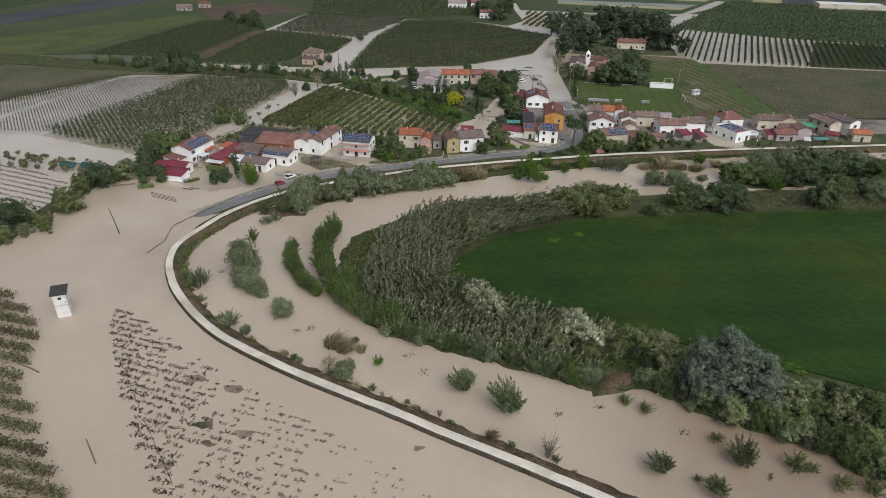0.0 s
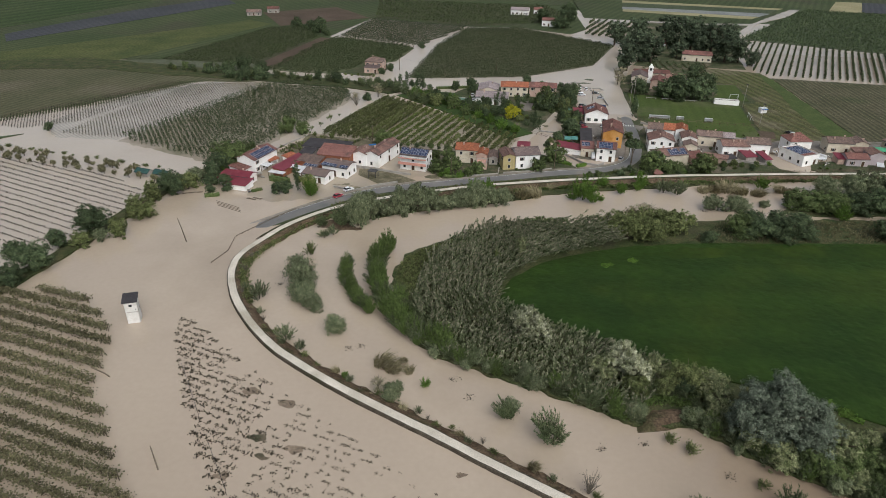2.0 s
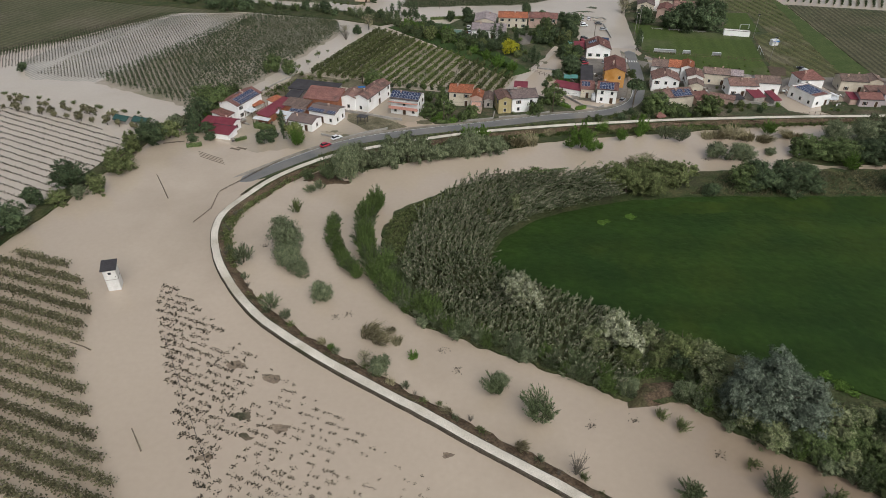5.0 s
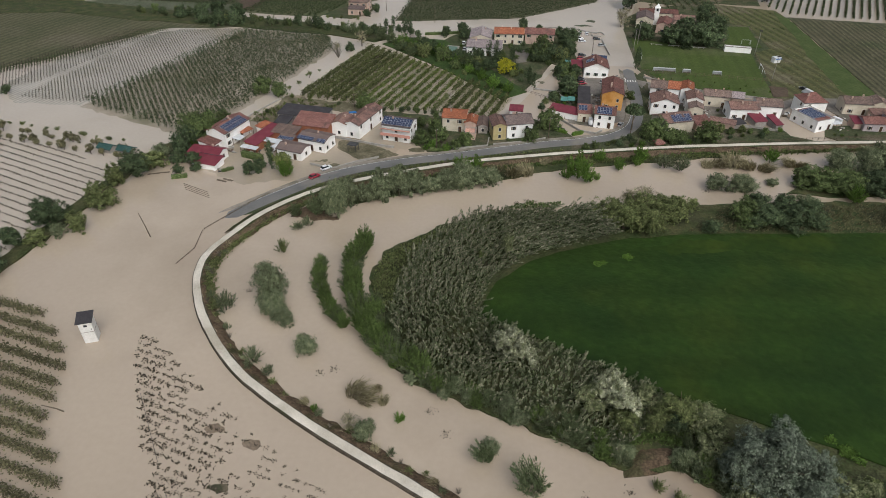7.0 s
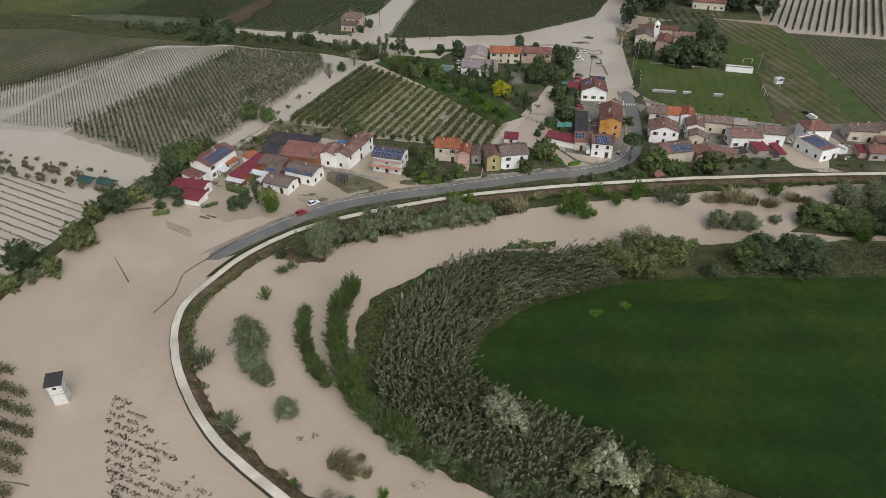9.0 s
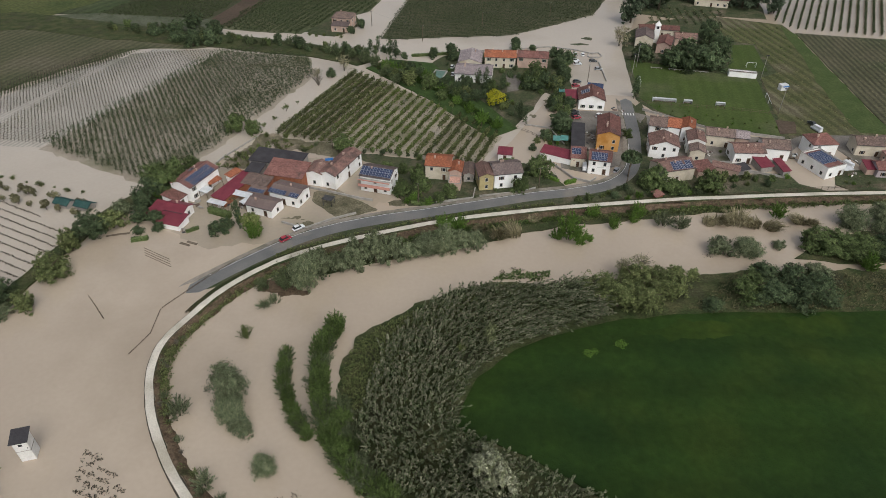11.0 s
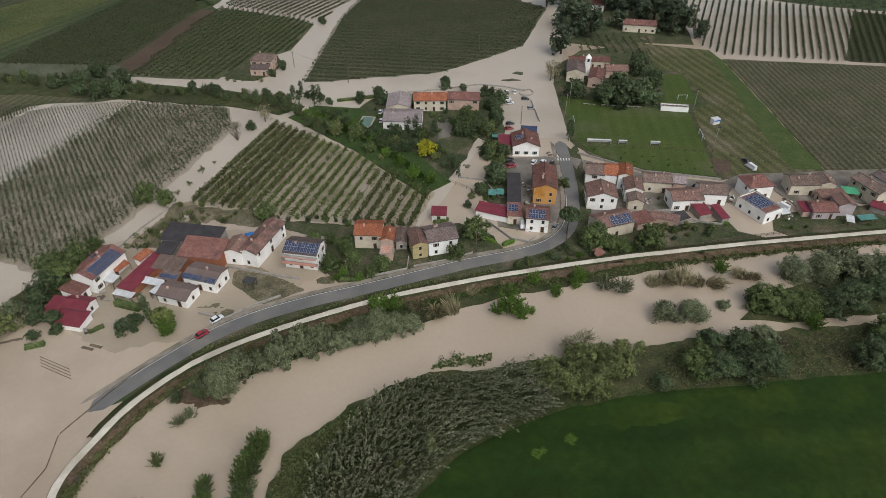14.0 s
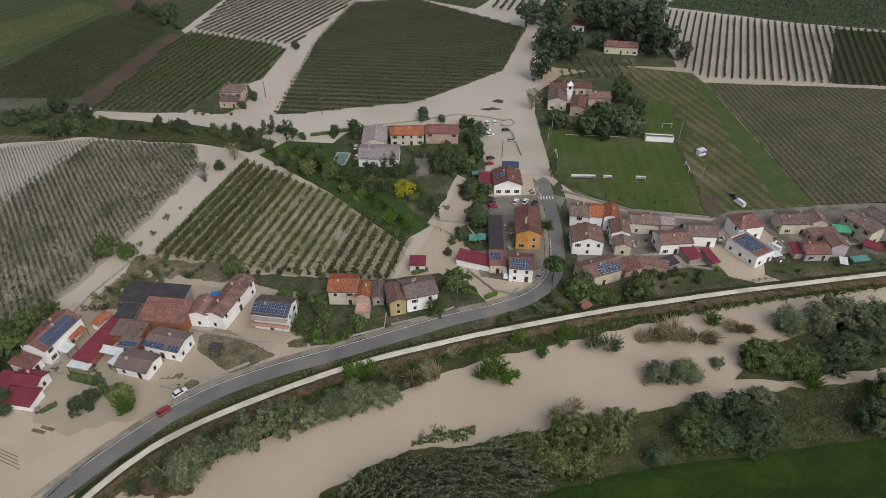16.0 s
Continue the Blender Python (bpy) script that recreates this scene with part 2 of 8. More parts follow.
W_OCHRE = mat("ochre_green_render", (0.36, 0.30, 0.15), (0.42, 0.35, 0.18), scale=0.5, fine=3.0, fine_amt=0.1, bump=0.1)
R_RED = tiles("red_brown_clay_tiles", (0.145, 0.072, 0.062), (0.20, 0.10, 0.084), (0.11, 0.072, 0.066))
R_ORANGE = tiles("orange_clay_tiles", (0.25, 0.092, 0.052), (0.32, 0.12, 0.066), (0.19, 0.085, 0.058))
R_BROWN = tiles("weathered_brown_tiles", (0.132, 0.096, 0.082), (0.185, 0.132, 0.112), (0.105, 0.088, 0.078))
R_MIX = tiles("old_mottled_tiles", (0.155, 0.095, 0.080), (0.215, 0.13, 0.108), (0.11, 0.09, 0.082))
R_GREYBROWN = tiles("grey_brown_tiles", (0.115, 0.088, 0.082), (0.145, 0.112, 0.104), (0.09, 0.076, 0.073))
R_MAUVE = tiles("faded_mauve_tiles", (0.22, 0.185, 0.185), (0.275, 0.23, 0.228), (0.19, 0.17, 0.172))
R_OLD = tiles("old_patched_tiles", (0.105, 0.068, 0.060), (0.205, 0.118, 0.098), (0.062, 0.054, 0.050))
R_SMOOTH = mat("smooth_brown_sheet_roof", (0.150, 0.112, 0.102), (0.178, 0.134, 0.122), scale=0.3, fine=2.0, fine_amt=0.14, c3=(0.125, 0.10, 0.094), local=True, bands=(90, 0.5, 0.03))
R_METAL = mat("dark_red_sheet_metal", (0.15, 0.032, 0.045), (0.19, 0.045, 0.058), scale=0.4, fine=3.0, fine_amt=0.12, rough=0.45, local=True, bands=(90, 0.5, 0.06), bump=0.1)
R_BLACK = mat("dark_bitumen_roof", (0.045, 0.042, 0.045), (0.06, 0.056, 0.06), scale=0.4, fine=3.0, fine_amt=0.15)
R_WHITE = mat("pale_sheet_roof", (0.52, 0.53, 0.54), (0.62, 0.63, 0.64), scale=0.6, fine=3.0, fine_amt=0.1, rough=0.5, local=True, bands=(90, 0.4, 0.05))
R_TEAL = mat("teal_sheeting", (0.075, 0.20, 0.18), (0.11, 0.26, 0.235), scale=0.6, fine=3.0, fine_amt=0.12, rough=0.5)
R_GREEN = mat("green_awning", (0.07, 0.30, 0.16), (0.10, 0.36, 0.2), scale=0.6, fine=3.0, fine_amt=0.12, rough=0.6)
M_SOLAR = mat("solar_cell_blue", (0.034, 0.046, 0.092), (0.052, 0.070, 0.128), scale=1.0, fine=6.0, fine_amt=0.15, rough=0.18, spec=0.6, bump=0)
M_ALU = mat("aluminium", (0.5, 0.51, 0.52), (0.58, 0.59, 0.6), scale=1.0, fine=6.0, fine_amt=0.05, rough=0.35, metal=0.8, bump=0)
M_PANE = mat("dark_window_glass", (0.02, 0.023, 0.026), (0.032, 0.035, 0.04), scale=1.0, fine=6.0, fine_amt=0.1, rough=0.08, spec=0.6, bump=0)
M_FRAME = mat("pale_stone_window_frame", (0.48, 0.45, 0.40), (0.55, 0.52, 0.47), scale=1.0, fine=6.0, fine_amt=0.08, bump=0)
M_SHUT = mat("dark_brown_shutter", (0.06, 0.035, 0.022), (0.085, 0.05, 0.03), scale=2.0, fine=8.0, fine_amt=0.15, bump=0)
M_SHUTG = mat("dark_green_shutter", (0.018, 0.05, 0.03), (0.025, 0.065, 0.04), scale=2.0, fine=8.0, fine_amt=0.15, bump=0)
M_CONC = mat("concrete", (0.28, 0.26, 0.235), (0.36, 0.34, 0.31), scale=0.8, fine=5.0, fine_amt=0.15)
M_WOOD = mat("weathered_wood", (0.11, 0.085, 0.06), (0.17, 0.135, 0.10), scale=1.0, fine=7.0, fine_amt=0.25)
M_TYRE = mat("tyre_rubber", (0.012, 0.012, 0.012), (0.02, 0.02, 0.02), scale=2.0, fine=9.0, bump=0)
M_DARK = mat("dark_metal", (0.05, 0.05, 0.052), (0.075, 0.075, 0.078), scale=1.0, fine=6.0, rough=0.5, bump=0)
M_BLUE = mat("blue_tarpaulin", (0.03, 0.12, 0.32), (0.045, 0.16, 0.4), scale=1.0, fine=6.0, bump=0.2)


def paint(name, c):
    return mat(name, c, tuple(v * 1.1 for v in c), scale=0.6, fine=3.0, fine_amt=0.05, rough=0.3, spec=0.5, bump=0)


P_WHITE, P_RED, P_BLACK, P_GREY = paint("white_car_paint", (0.62, 0.63, 0.64)), paint("red_car_paint", (0.30, 0.02, 0.035)), paint("black_car_paint", (0.02, 0.021, 0.024)), paint("silver_car_paint", (0.30, 0.31, 0.32))
M_LAMP = mat("lamp_glass", (0.6, 0.6, 0.58), (0.7, 0.7, 0.68), rough=0.15, bump=0, fine_amt=0.03)
M_TAIL = mat("red_tail_lamp", (0.3, 0.01, 0.01), (0.36, 0.015, 0.015), rough=0.2, bump=0, fine_amt=0.05)


# ---- building blocks ----
def mesh(name, verts, faces, material, smooth=False):
    me = bpy.data.meshes.new(name)
    me.from_pydata([tuple(v) for v in verts], [], [tuple(f) for f in faces])
    me.materials.append(material)
    if smooth:
        me.polygons.foreach_set("use_smooth", [True] * len(me.polygons))
    me.update()
    return me


def hang(name, me, parent, m=None, label=""):
    """A part: an object on a mesh under its thing."""
    ob = new(name, me)
    ob.parent = parent
    if m is not None:
        ob.matrix_basis = m
    return tagged(ob, label) if label else ob


def empty(name, x, y, z=0.0, turn=0.0, scale=1.0):
    ob = new(name)
    ob.empty_display_size = 0.5
    ob.matrix_basis = pose(x, y, z, 0, 0, turn) @ Matrix.Diagonal((scale, scale, scale, 1))
    return ob


def box_vf(x0, x1, y0, y1, z0, z1, base=0):
    v = [(x0, y0, z0), (x1, y0, z0), (x1, y1, z0), (x0, y1, z0), (x0, y0, z1), (x1, y0, z1), (x1, y1, z1), (x0, y1, z1)]
    f = [(0, 3, 2, 1), (4, 5, 6, 7), (0, 1, 5, 4), (1, 2, 6, 5), (2, 3, 7, 6), (3, 0, 4, 7)]
    return v, [tuple(i + base for i in q) for q in f]


def boxes(name, dims, material):
    v, f = [], []
    for d in dims:
        a, b = box_vf(*d, base=len(v))
        v += a
        f += b
    return mesh(name, v, f, material)


def bevel_box(name, x0, x1, y0, y1, z0, z1, material, r=0.05):
    bm = bmesh.new()
    bmesh.ops.create_cube(bm, size=1.0, matrix=Matrix.Translation(((x0 + x1) / 2, (y0 + y1) / 2, (z0 + z1) / 2)) @ Matrix.Diagonal((x1 - x0, y1 - y0, z1 - z0, 1)))
    bmesh.ops.bevel(bm, geom=bm.edges[:], offset=r, segments=2, affect="EDGES")
    me = bpy.data.meshes.new(name)
    bm.to_mesh(me)
    bm.free()
    me.materials.append(material)
    return me


def tube(name, pts, radii, material, sides=6):
    """A tapered tube along points."""
    v, f = [], []
    for i, (p, r) in enumerate(zip(pts, radii)):
        p = Vector(p)
        d = (Vector(pts[min(i + 1, len(pts) - 1)]) - Vector(pts[max(i - 1, 0)])).normalized()
        a = d.orthogonal().normalized()
        b = d.cross(a)
        v += [p + r * (math.cos(6.2832 * k / sides) * a + math.sin(6.2832 * k / sides) * b) for k in range(sides)]
    for i in range(len(pts) - 1):
        for k in range(sides):
            f.append((i * sides + k, i * sides + (k + 1) % sides, (i + 1) * sides + (k + 1) % sides, (i + 1) * sides + k))
    f.append(tuple(range(sides))[::-1])
    f.append(tuple(range((len(pts) - 1) * sides, len(pts) * sides)))
    return mesh(name, v, f, material, True)


def join_vf(parts):
    v, f = [], []
    for a, b in parts:
        n = len(v)
        v += list(a)
        f += [tuple(i + n for i in q) for q in b]
    return v, f


def smooth_line(pts, per=8):
    """Catmull-Rom through points of any dimension."""
    p = [np.array(q, float) for q in pts]
    p = [2 * p[0] - p[1]] + p + [2 * p[-1] - p[-2]]
    out = []
    for i in range(1, len(p) - 2):
        for k in range(per):
            t = k / per
            out.append(0.5 * (2 * p[i] + (p[i + 1] - p[i - 1]) * t + (2 * p[i - 1] - 5 * p[i] + 4 * p[i + 1] - p[i + 2]) * t * t + (3 * p[i] - p[i - 1] - 3 * p[i + 1] + p[i + 2]) * t ** 3))
    out.append(p[-2])
    return np.array(out)


def ribbon(name, line, profile, material, ragged=0.0, absolute=True):
    """A strip swept along a line (x, y, z): profile is (offset to the right, height) pairs."""
    line = np.array(line)
    v, f = [], []
    w = len(profile)
    for i, p in enumerate(line):
        d = line[min(i + 1, len(line) - 1)] - line[max(i - 1, 0)]
        n = np.array((d[1], -d[0])) / max(1e-6, math.hypot(d[0], d[1]))
        for k, (off, h) in enumerate(profile):
            o = off + (ragged * noise.noise((p[0] * 0.35, p[1] * 0.35, k * 3.1)) if ragged else 0)
            v.append((p[0] + n[0] * o, p[1] + n[1] * o, (h if absolute else p[2] + h)))
    for i in range(len(line) - 1):
        for k in range(w - 1):
            f.append((i * w + k, i * w + k + 1, (i + 1) * w + k + 1, (i + 1) * w + k))
    ob = new(name, mesh(name, v, f, material))
    return ob


def inside(x, y, poly):
    c = False
    for i in range(len(poly)):
        (x1, y1), (x2, y2) = poly[i - 1][:2], poly[i][:2]
        if (y1 > y) != (y2 > y) and x < (x2 - x1) * (y - y1) / (y2 - y1) + x1:
            c = not c
    return c


def slab(name, poly, z, material, label, category, rough_edge=0.0, step=4.0, bottom=-0.6):
    """A flat piece of land with an uneven rim that stands a little above the water."""
    rim = []
    for i in range(len(poly)):
        a, b = np.array(poly[i], float), np.array(poly[(i + 1) % len(poly)], float)
        n = max(1, int(np.linalg.norm(b - a) / step)) if rough_edge else 1
        for k in range(n):
            p = a + (b - a) * k / n
            if rough_edge:
                p = p + 0.3 * min(1.5, rough_edge) * np.array((noise.noise((p[0] * 1.3, p[1] * 1.3, 5)), noise.noise((p[0] * 1.3, p[1] * 1.3, 2))))
                p = p + rough_edge * np.array((noise.noise((p[0] * 0.3, p[1] * 0.3, 1)), noise.noise((p[0] * 0.3, p[1] * 0.3, 9))))
            rim.append(p)
    n = len(rim)
    if sum(rim[i][0] * rim[(i + 1) % n][1] - rim[(i + 1) % n][0] * rim[i][1] for i in range(n)) < 0:
        rim.reverse()
    v = [(p[0], p[1], z) for p in rim] + [(p[0], p[1], bottom) for p in rim]
    f = [(i, n + i, n + (i + 1) % n, (i + 1) % n) for i in range(n)]
    for a, b, c in tessellate_polygon([[Vector((p[0], p[1], 0)) for p in rim]]):
        up = (rim[b][0] - rim[a][0]) * (rim[c][1] - rim[a][1]) - (rim[c][0] - rim[a][0]) * (rim[b][1] - rim[a][1])
        f.append((a, b, c) if up > 0 else (a, c, b))
    me = bpy.data.meshes.new(name)
    me.from_pydata(v, [], f)
    me.materials.append(material)
    return tagged(new(name, me), label, category, kind="structure")


def cards(P, size, rng, up=0.0, narrow=0.45, jitter=0.35):
    """Leaf sprays: a pointed, folded quad at each place. up > 0 turns them upright."""
    P = np.asarray(P, float)
    n = len(P)
    u = rng.normal(size=(n, 3))
    u[:, 2] = u[:, 2] * (1 - min(up, 0.9)) + up * 1.6
    u /= np.linalg.norm(u, axis=1, keepdims=True)
    w = rng.normal(size=(n, 3))
    w -= (w * u).sum(1, keepdims=True) * u
    w /= np.linalg.norm(w, axis=1, keepdims=True)
    s = (np.asarray(size) * (1 + jitter * rng.uniform(-1, 1, n)))[:, None]
    q = np.cross(u, w) * s * 0.18
    v = np.stack([P - u * s * 0.5, P + w * s * narrow + q, P + u * s * 0.5, P - w * s * narrow + q], 1).reshape(-1, 3)
    f = np.arange(4 * n).reshape(-1, 4)
    return v, f


def np_mesh(name, v, f, material):
    me = bpy.data.meshes.new(name)
    me.vertices.add(len(v))
    me.vertices.foreach_set("co", np.asarray(v, np.float32).ravel())
    k = f.shape[1]
    me.loops.add(f.size)
    me.loops.foreach_set("vertex_index", f.astype(np.int32).ravel())
    me.polygons.add(len(f))
    me.polygons.foreach_set("loop_start", np.arange(0, f.size, k, dtype=np.int32))
    me.materials.append(material)
    me.update(calc_edges=True)
    return me


# ---- plants ----
def crown(name, material, seed, n=2600, size=0.118, lobes=11, tall=1.0, up=0.0, narrow=0.45, core=False, spread=0.66, shell=0.75, lobe=(0.24, 0.54), clumps=110, tuft=0.13):
    """A crown of radius about 1 round the origin's axis, from z = 0 to z = 2 * tall: leaves in tufts on uneven lobes, their faces turned outwards."""
    rng = np.random.default_rng(seed)
    cs, rs = [], []
    for i in range(lobes):
        a, rr = rng.uniform(0, 6.2832), math.sqrt(rng.uniform(0, 1)) * spread
        cs.append((rr * math.cos(a), rr * math.sin(a), tall * ((0.22 if tall > 1.2 else 0.34) + (1.25 if tall > 1.2 else 1.1) * rng.uniform(0, 1) * (1 - 0.35 * rr))))
        rs.append(rng.uniform(*lobe))
    cs.append((0, 0, tall)), rs.append(0.6 if lobes > 3 else 0.4)
    cs, rs = np.array(cs), np.array(rs)
    flat = np.array((1, 1, max(1.0, tall * 0.9)))
    pick = rng.choice(len(rs), clumps, p=rs ** 2 / (rs ** 2).sum())
    d = rng.normal(size=(clumps, 3)) + (0, 0, 0.3)
    d /= np.linalg.norm(d, axis=1, keepdims=True)
    hub = cs[pick] + d * (rs[pick] * rng.uniform(shell, 1.05, clumps))[:, None] * flat
    wide = tuft * rng.uniform(0.6, 1.35, clumps)
    k = rng.integers(0, clumps, n)
    P = hub[k] + rng.normal(size=(n, 3)) * wide[k][:, None] * (0.62, 0.62, 0.48) + d[k] * (wide[k] * 0.3)[:, None]
    P[:, 2] = np.maximum(P[:, 2], 0.06)
    face = d[k] * 0.7 + (P - hub[k]) / wide[k][:, None] * 0.45 + rng.normal(size=(n, 3)) * 0.5 + (0, 0, 0.35)
    face /= np.linalg.norm(face, axis=1, keepdims=True)
    u = rng.normal(size=(n, 3)) * (1, 1, 0.8) + (0, 0, 1.6 * up)
    u -= (u * face).sum(1, keepdims=True) * face
    u /= np.linalg.norm(u, axis=1, keepdims=True)
    w = np.cross(face, u)
    s = (size * rng.uniform(0.6, 1.35, n))[:, None]
    v = np.stack([P - u * s * 0.45 - w * s * narrow, P - u * s * 0.45 + w * s * narrow, P + u * s * 0.75], 1).reshape(-1, 3)
    f = np.arange(3 * n).reshape(-1, 3)
    if core:
        bm = bmesh.new()
        for c, r in zip(cs, rs):
            bmesh.ops.create_icosphere(bm, subdivisions=1, radius=r * 0.46, matrix=Matrix.Translation(tuple(c)) @ Matrix.Diagonal((1, 1, max(1.0, tall * 0.9), 1)))
        bm.verts.ensure_lookup_table()
        cv = np.array([q.co + 0.07 * noise.noise_vector(q.co * 4) for q in bm.verts])
        cf = np.array([[q.verts[0].index, q.verts[1].index, q.verts[2].index, q.verts[2].index] for q in bm.faces])
        bm.free()
        me = bpy.data.meshes.new(name)
        me.from_pydata([tuple(q) for q in np.vstack([v, cv])], [], [tuple(q) for q in f] + [tuple(q[:3] + len(v)) for q in cf])
        me.materials.append(material)
        me.update()
        return me
    return np_mesh(name, v, f, material)


def trunk(name, seed, height=0.9, r=0.07, limbs=5, material=None, reach=0.6):
    rnd = random.Random(seed)
    pts = [(0, 0, -0.15), (0.02, 0.01, height * 0.5), (rnd.uniform(-.06, .06), rnd.uniform(-.06, .06), height)]
    parts = []
    for line, rr in [(pts, (r * 1.3, r, r * 0.7))] + [
        ([pts[1 if k % 2 else 2], (reach * 0.5 * math.cos(a), reach * 0.5 * math.sin(a), height * 1.15), (reach * math.cos(a), reach * math.sin(a), height * (1.3 + 0.3 * rnd.random()))], (r * 0.5, r * 0.35, r * 0.12))
        for k, a in ((k, 6.2832 * k / max(1, limbs) + rnd.uniform(-.4, .4)) for k in range(limbs))
    ]:
        me = tube("x", line, rr, M_BARK, 5)
        parts.append(([q.co.copy() for q in me.vertices], [tuple(p.vertices) for p in me.polygons]))
        bpy.data.meshes.remove(me)
    v, f = join_vf(parts)
    return mesh(name, v, f, material or M_BARK, True)


def bare_branches(name, seed, material, n=34):
    """A leafless, many-stemmed bush of radius about 1."""
    rnd = random.Random(seed)
    parts = []
    for i in range(n):
        a, e = rnd.uniform(0, 6.28), rnd.uniform(0.15, 1.0)
        b = Vector((math.cos(a) * e, math.sin(a) * e, rnd.uniform(1.0, 1.9)))
        mid = b * 0.5 + Vector((0, 0, 0.1))
        me = tube("x", [(0, 0, -0.1), tuple(mid), tuple(b)], (0.035, 0.022, 0.008), material, 3)
        parts.append(([q.co.copy() for q in me.vertices], [tuple(p.vertices) for p in me.polygons]))
        bpy.data.meshes.remove(me)
        for k in range(3):
            t = mid.lerp(b, rnd.uniform(0.1, 0.9))
            s = t + Vector((rnd.uniform(-.3, .3), rnd.uniform(-.3, .3), rnd.uniform(0.05, 0.4)))
            me = tube("x", [tuple(t), tuple(s)], (0.014, 0.005), material, 3)
            parts.append(([q.co.copy() for q in me.vertices], [tuple(p.vertices) for p in me.polygons]))
            bpy.data.meshes.remove(me)
    v, f = join_vf(parts)
    return mesh(name, v, f, material)


def blades(name, material, seed, n=260, height=1.6, spread=0.75, width=0.05, lean=(0.25, -0.3), splay=0.7):
    """A tuft of long arching leaves of radius about 1."""
    rng = np.random.default_rng(seed)
    a, r = rng.uniform(0, 6.2832, n), np.sqrt(rng.uniform(0, 1, n)) * spread
    base = np.stack([r * np.cos(a), r * np.sin(a), np.zeros(n)], 1)
    h = height * rng.uniform(0.55, 1.1, n) * (1 - 0.35 * r)
    out = np.stack([np.cos(a) * r * splay + lean[0] + rng.normal(0, .16, n), np.sin(a) * r * splay + lean[1] + rng.normal(0, .16, n), np.zeros(n)], 1)
    mid = base + out * 0.35 * h[:, None] + np.stack([0 * h, 0 * h, h * 0.65], 1)
    tip = base + out * h[:, None] + np.stack([0 * h, 0 * h, h], 1)
    s = rng.normal(size=(n, 3)) * (1, 1, 0.1)
    s /= np.linalg.norm(s, axis=1, keepdims=True)
    s *= width * rng.uniform(0.6, 1.5, n)[:, None]
    v = np.stack([base - s * .6, base + s * .6, mid + s * 1.2, mid - s * 1.2, tip + s * .3, tip - s * .3], 1).reshape(-1, 3)
    i = np.arange(n)[:, None] * 6
    f = np.concatenate([i + np.array([[0, 1, 2, 3]]), i + np.array([[3, 2, 4, 5]])])
    return np_mesh(name, v, f, material)


KINDS = {}


def kind(key, name, label, category, crowns, trunks=(), base=0.0, light=None):
    """A kind of plant; its light crowns, with fewer and larger sprays, serve small and distant plants."""
    KINDS[key] = (name, label, category, crowns, light or crowns, trunks, base)


def feather(name, material, seed, stems=26, per=40, size=0.2, narrow=0.14, tall=1.0, spread=0.9, loose=0.45, low=0.18, lean=0.0):
    """A bush of many shoots fanning up from one root, leaves lying along each shoot."""
    rng = np.random.default_rng(seed)
    a, rr = rng.uniform(0, 6.2832, stems), np.sqrt(rng.uniform(0, 1, stems))
    tip = np.column_stack([np.cos(a) * rr * spread, np.sin(a) * rr * spread, 2 * tall * (1 - 0.5 * rr ** 2) * rng.uniform(0.62, 1.0, stems)])
    tip[:, 0] += lean * tip[:, 2]
    root = np.column_stack([np.cos(a) * rr * 0.28, np.sin(a) * rr * 0.28, np.zeros(stems)])
    k = np.repeat(np.arange(stems), per)
    n = len(k)
    t = low + (1 - low) * rng.uniform(0, 1, n) ** 0.8
    along = tip[k] - root[k]
    P = root[k] + along * np.column_stack([t ** 1.35, t ** 1.35, t ** 0.85]) + rng.normal(size=(n, 3)) * 0.05 * (1.25 - t)[:, None]
    u = along / np.linalg.norm(along, axis=1, keepdims=True) + rng.normal(size=(n, 3)) * loose
    u /= np.linalg.norm(u, axis=1, keepdims=True)
    w = rng.normal(size=(n, 3))
    w -= (w * u).sum(1, keepdims=True) * u
    w /= np.linalg.norm(w, axis=1, keepdims=True)
    s = (size * rng.uniform(0.65, 1.3, n) * (1.15 - 0.5 * t))[:, None]
    P[:, 2] = np.maximum(P[:, 2], 0.03)
    v = np.stack([P + w * s * narrow, P - w * s * narrow, P + u * s * 1.1], 1).reshape(-1, 3)
    return np_mesh(name, v, np.arange(3 * n).reshape(-1, 3), material)


def plant(key, x, y, r, z=0.0, stretch=1.0, group=""):
    """One plant of that kind with crown radius r, standing at x, y."""
    name, label, category, crowns, light, trunks, base = KINDS[key]
    if r < 2.0 or y > 215 or (r < 4.0 and y > 140):
        crowns = light
    k = int(abs(x * 7.3 + y * 3.7)) % len(crowns)
    root = new(name)
    r *= 1.1
    stretch *= 0.88 + 0.34 * ((x * 12.9 + y * 78.2) % 1.0)
    root.matrix_basis = pose(x, y, z, 0, 0, (x * 37 + y * 61) % 360) @ Matrix.Diagonal((r, r, r * stretch, 1))
    if trunks:
        hang("trunk", trunks[k % len(trunks)], root)
    hang("crown", crowns[k], root, Matrix.Translation((0, 0, base)))
    return tagged(root, label, category, group or category + " growth")


def vary(fn, name, material, seeds, **kw):
    return [fn(name, material, s, **kw) for s in seeds]


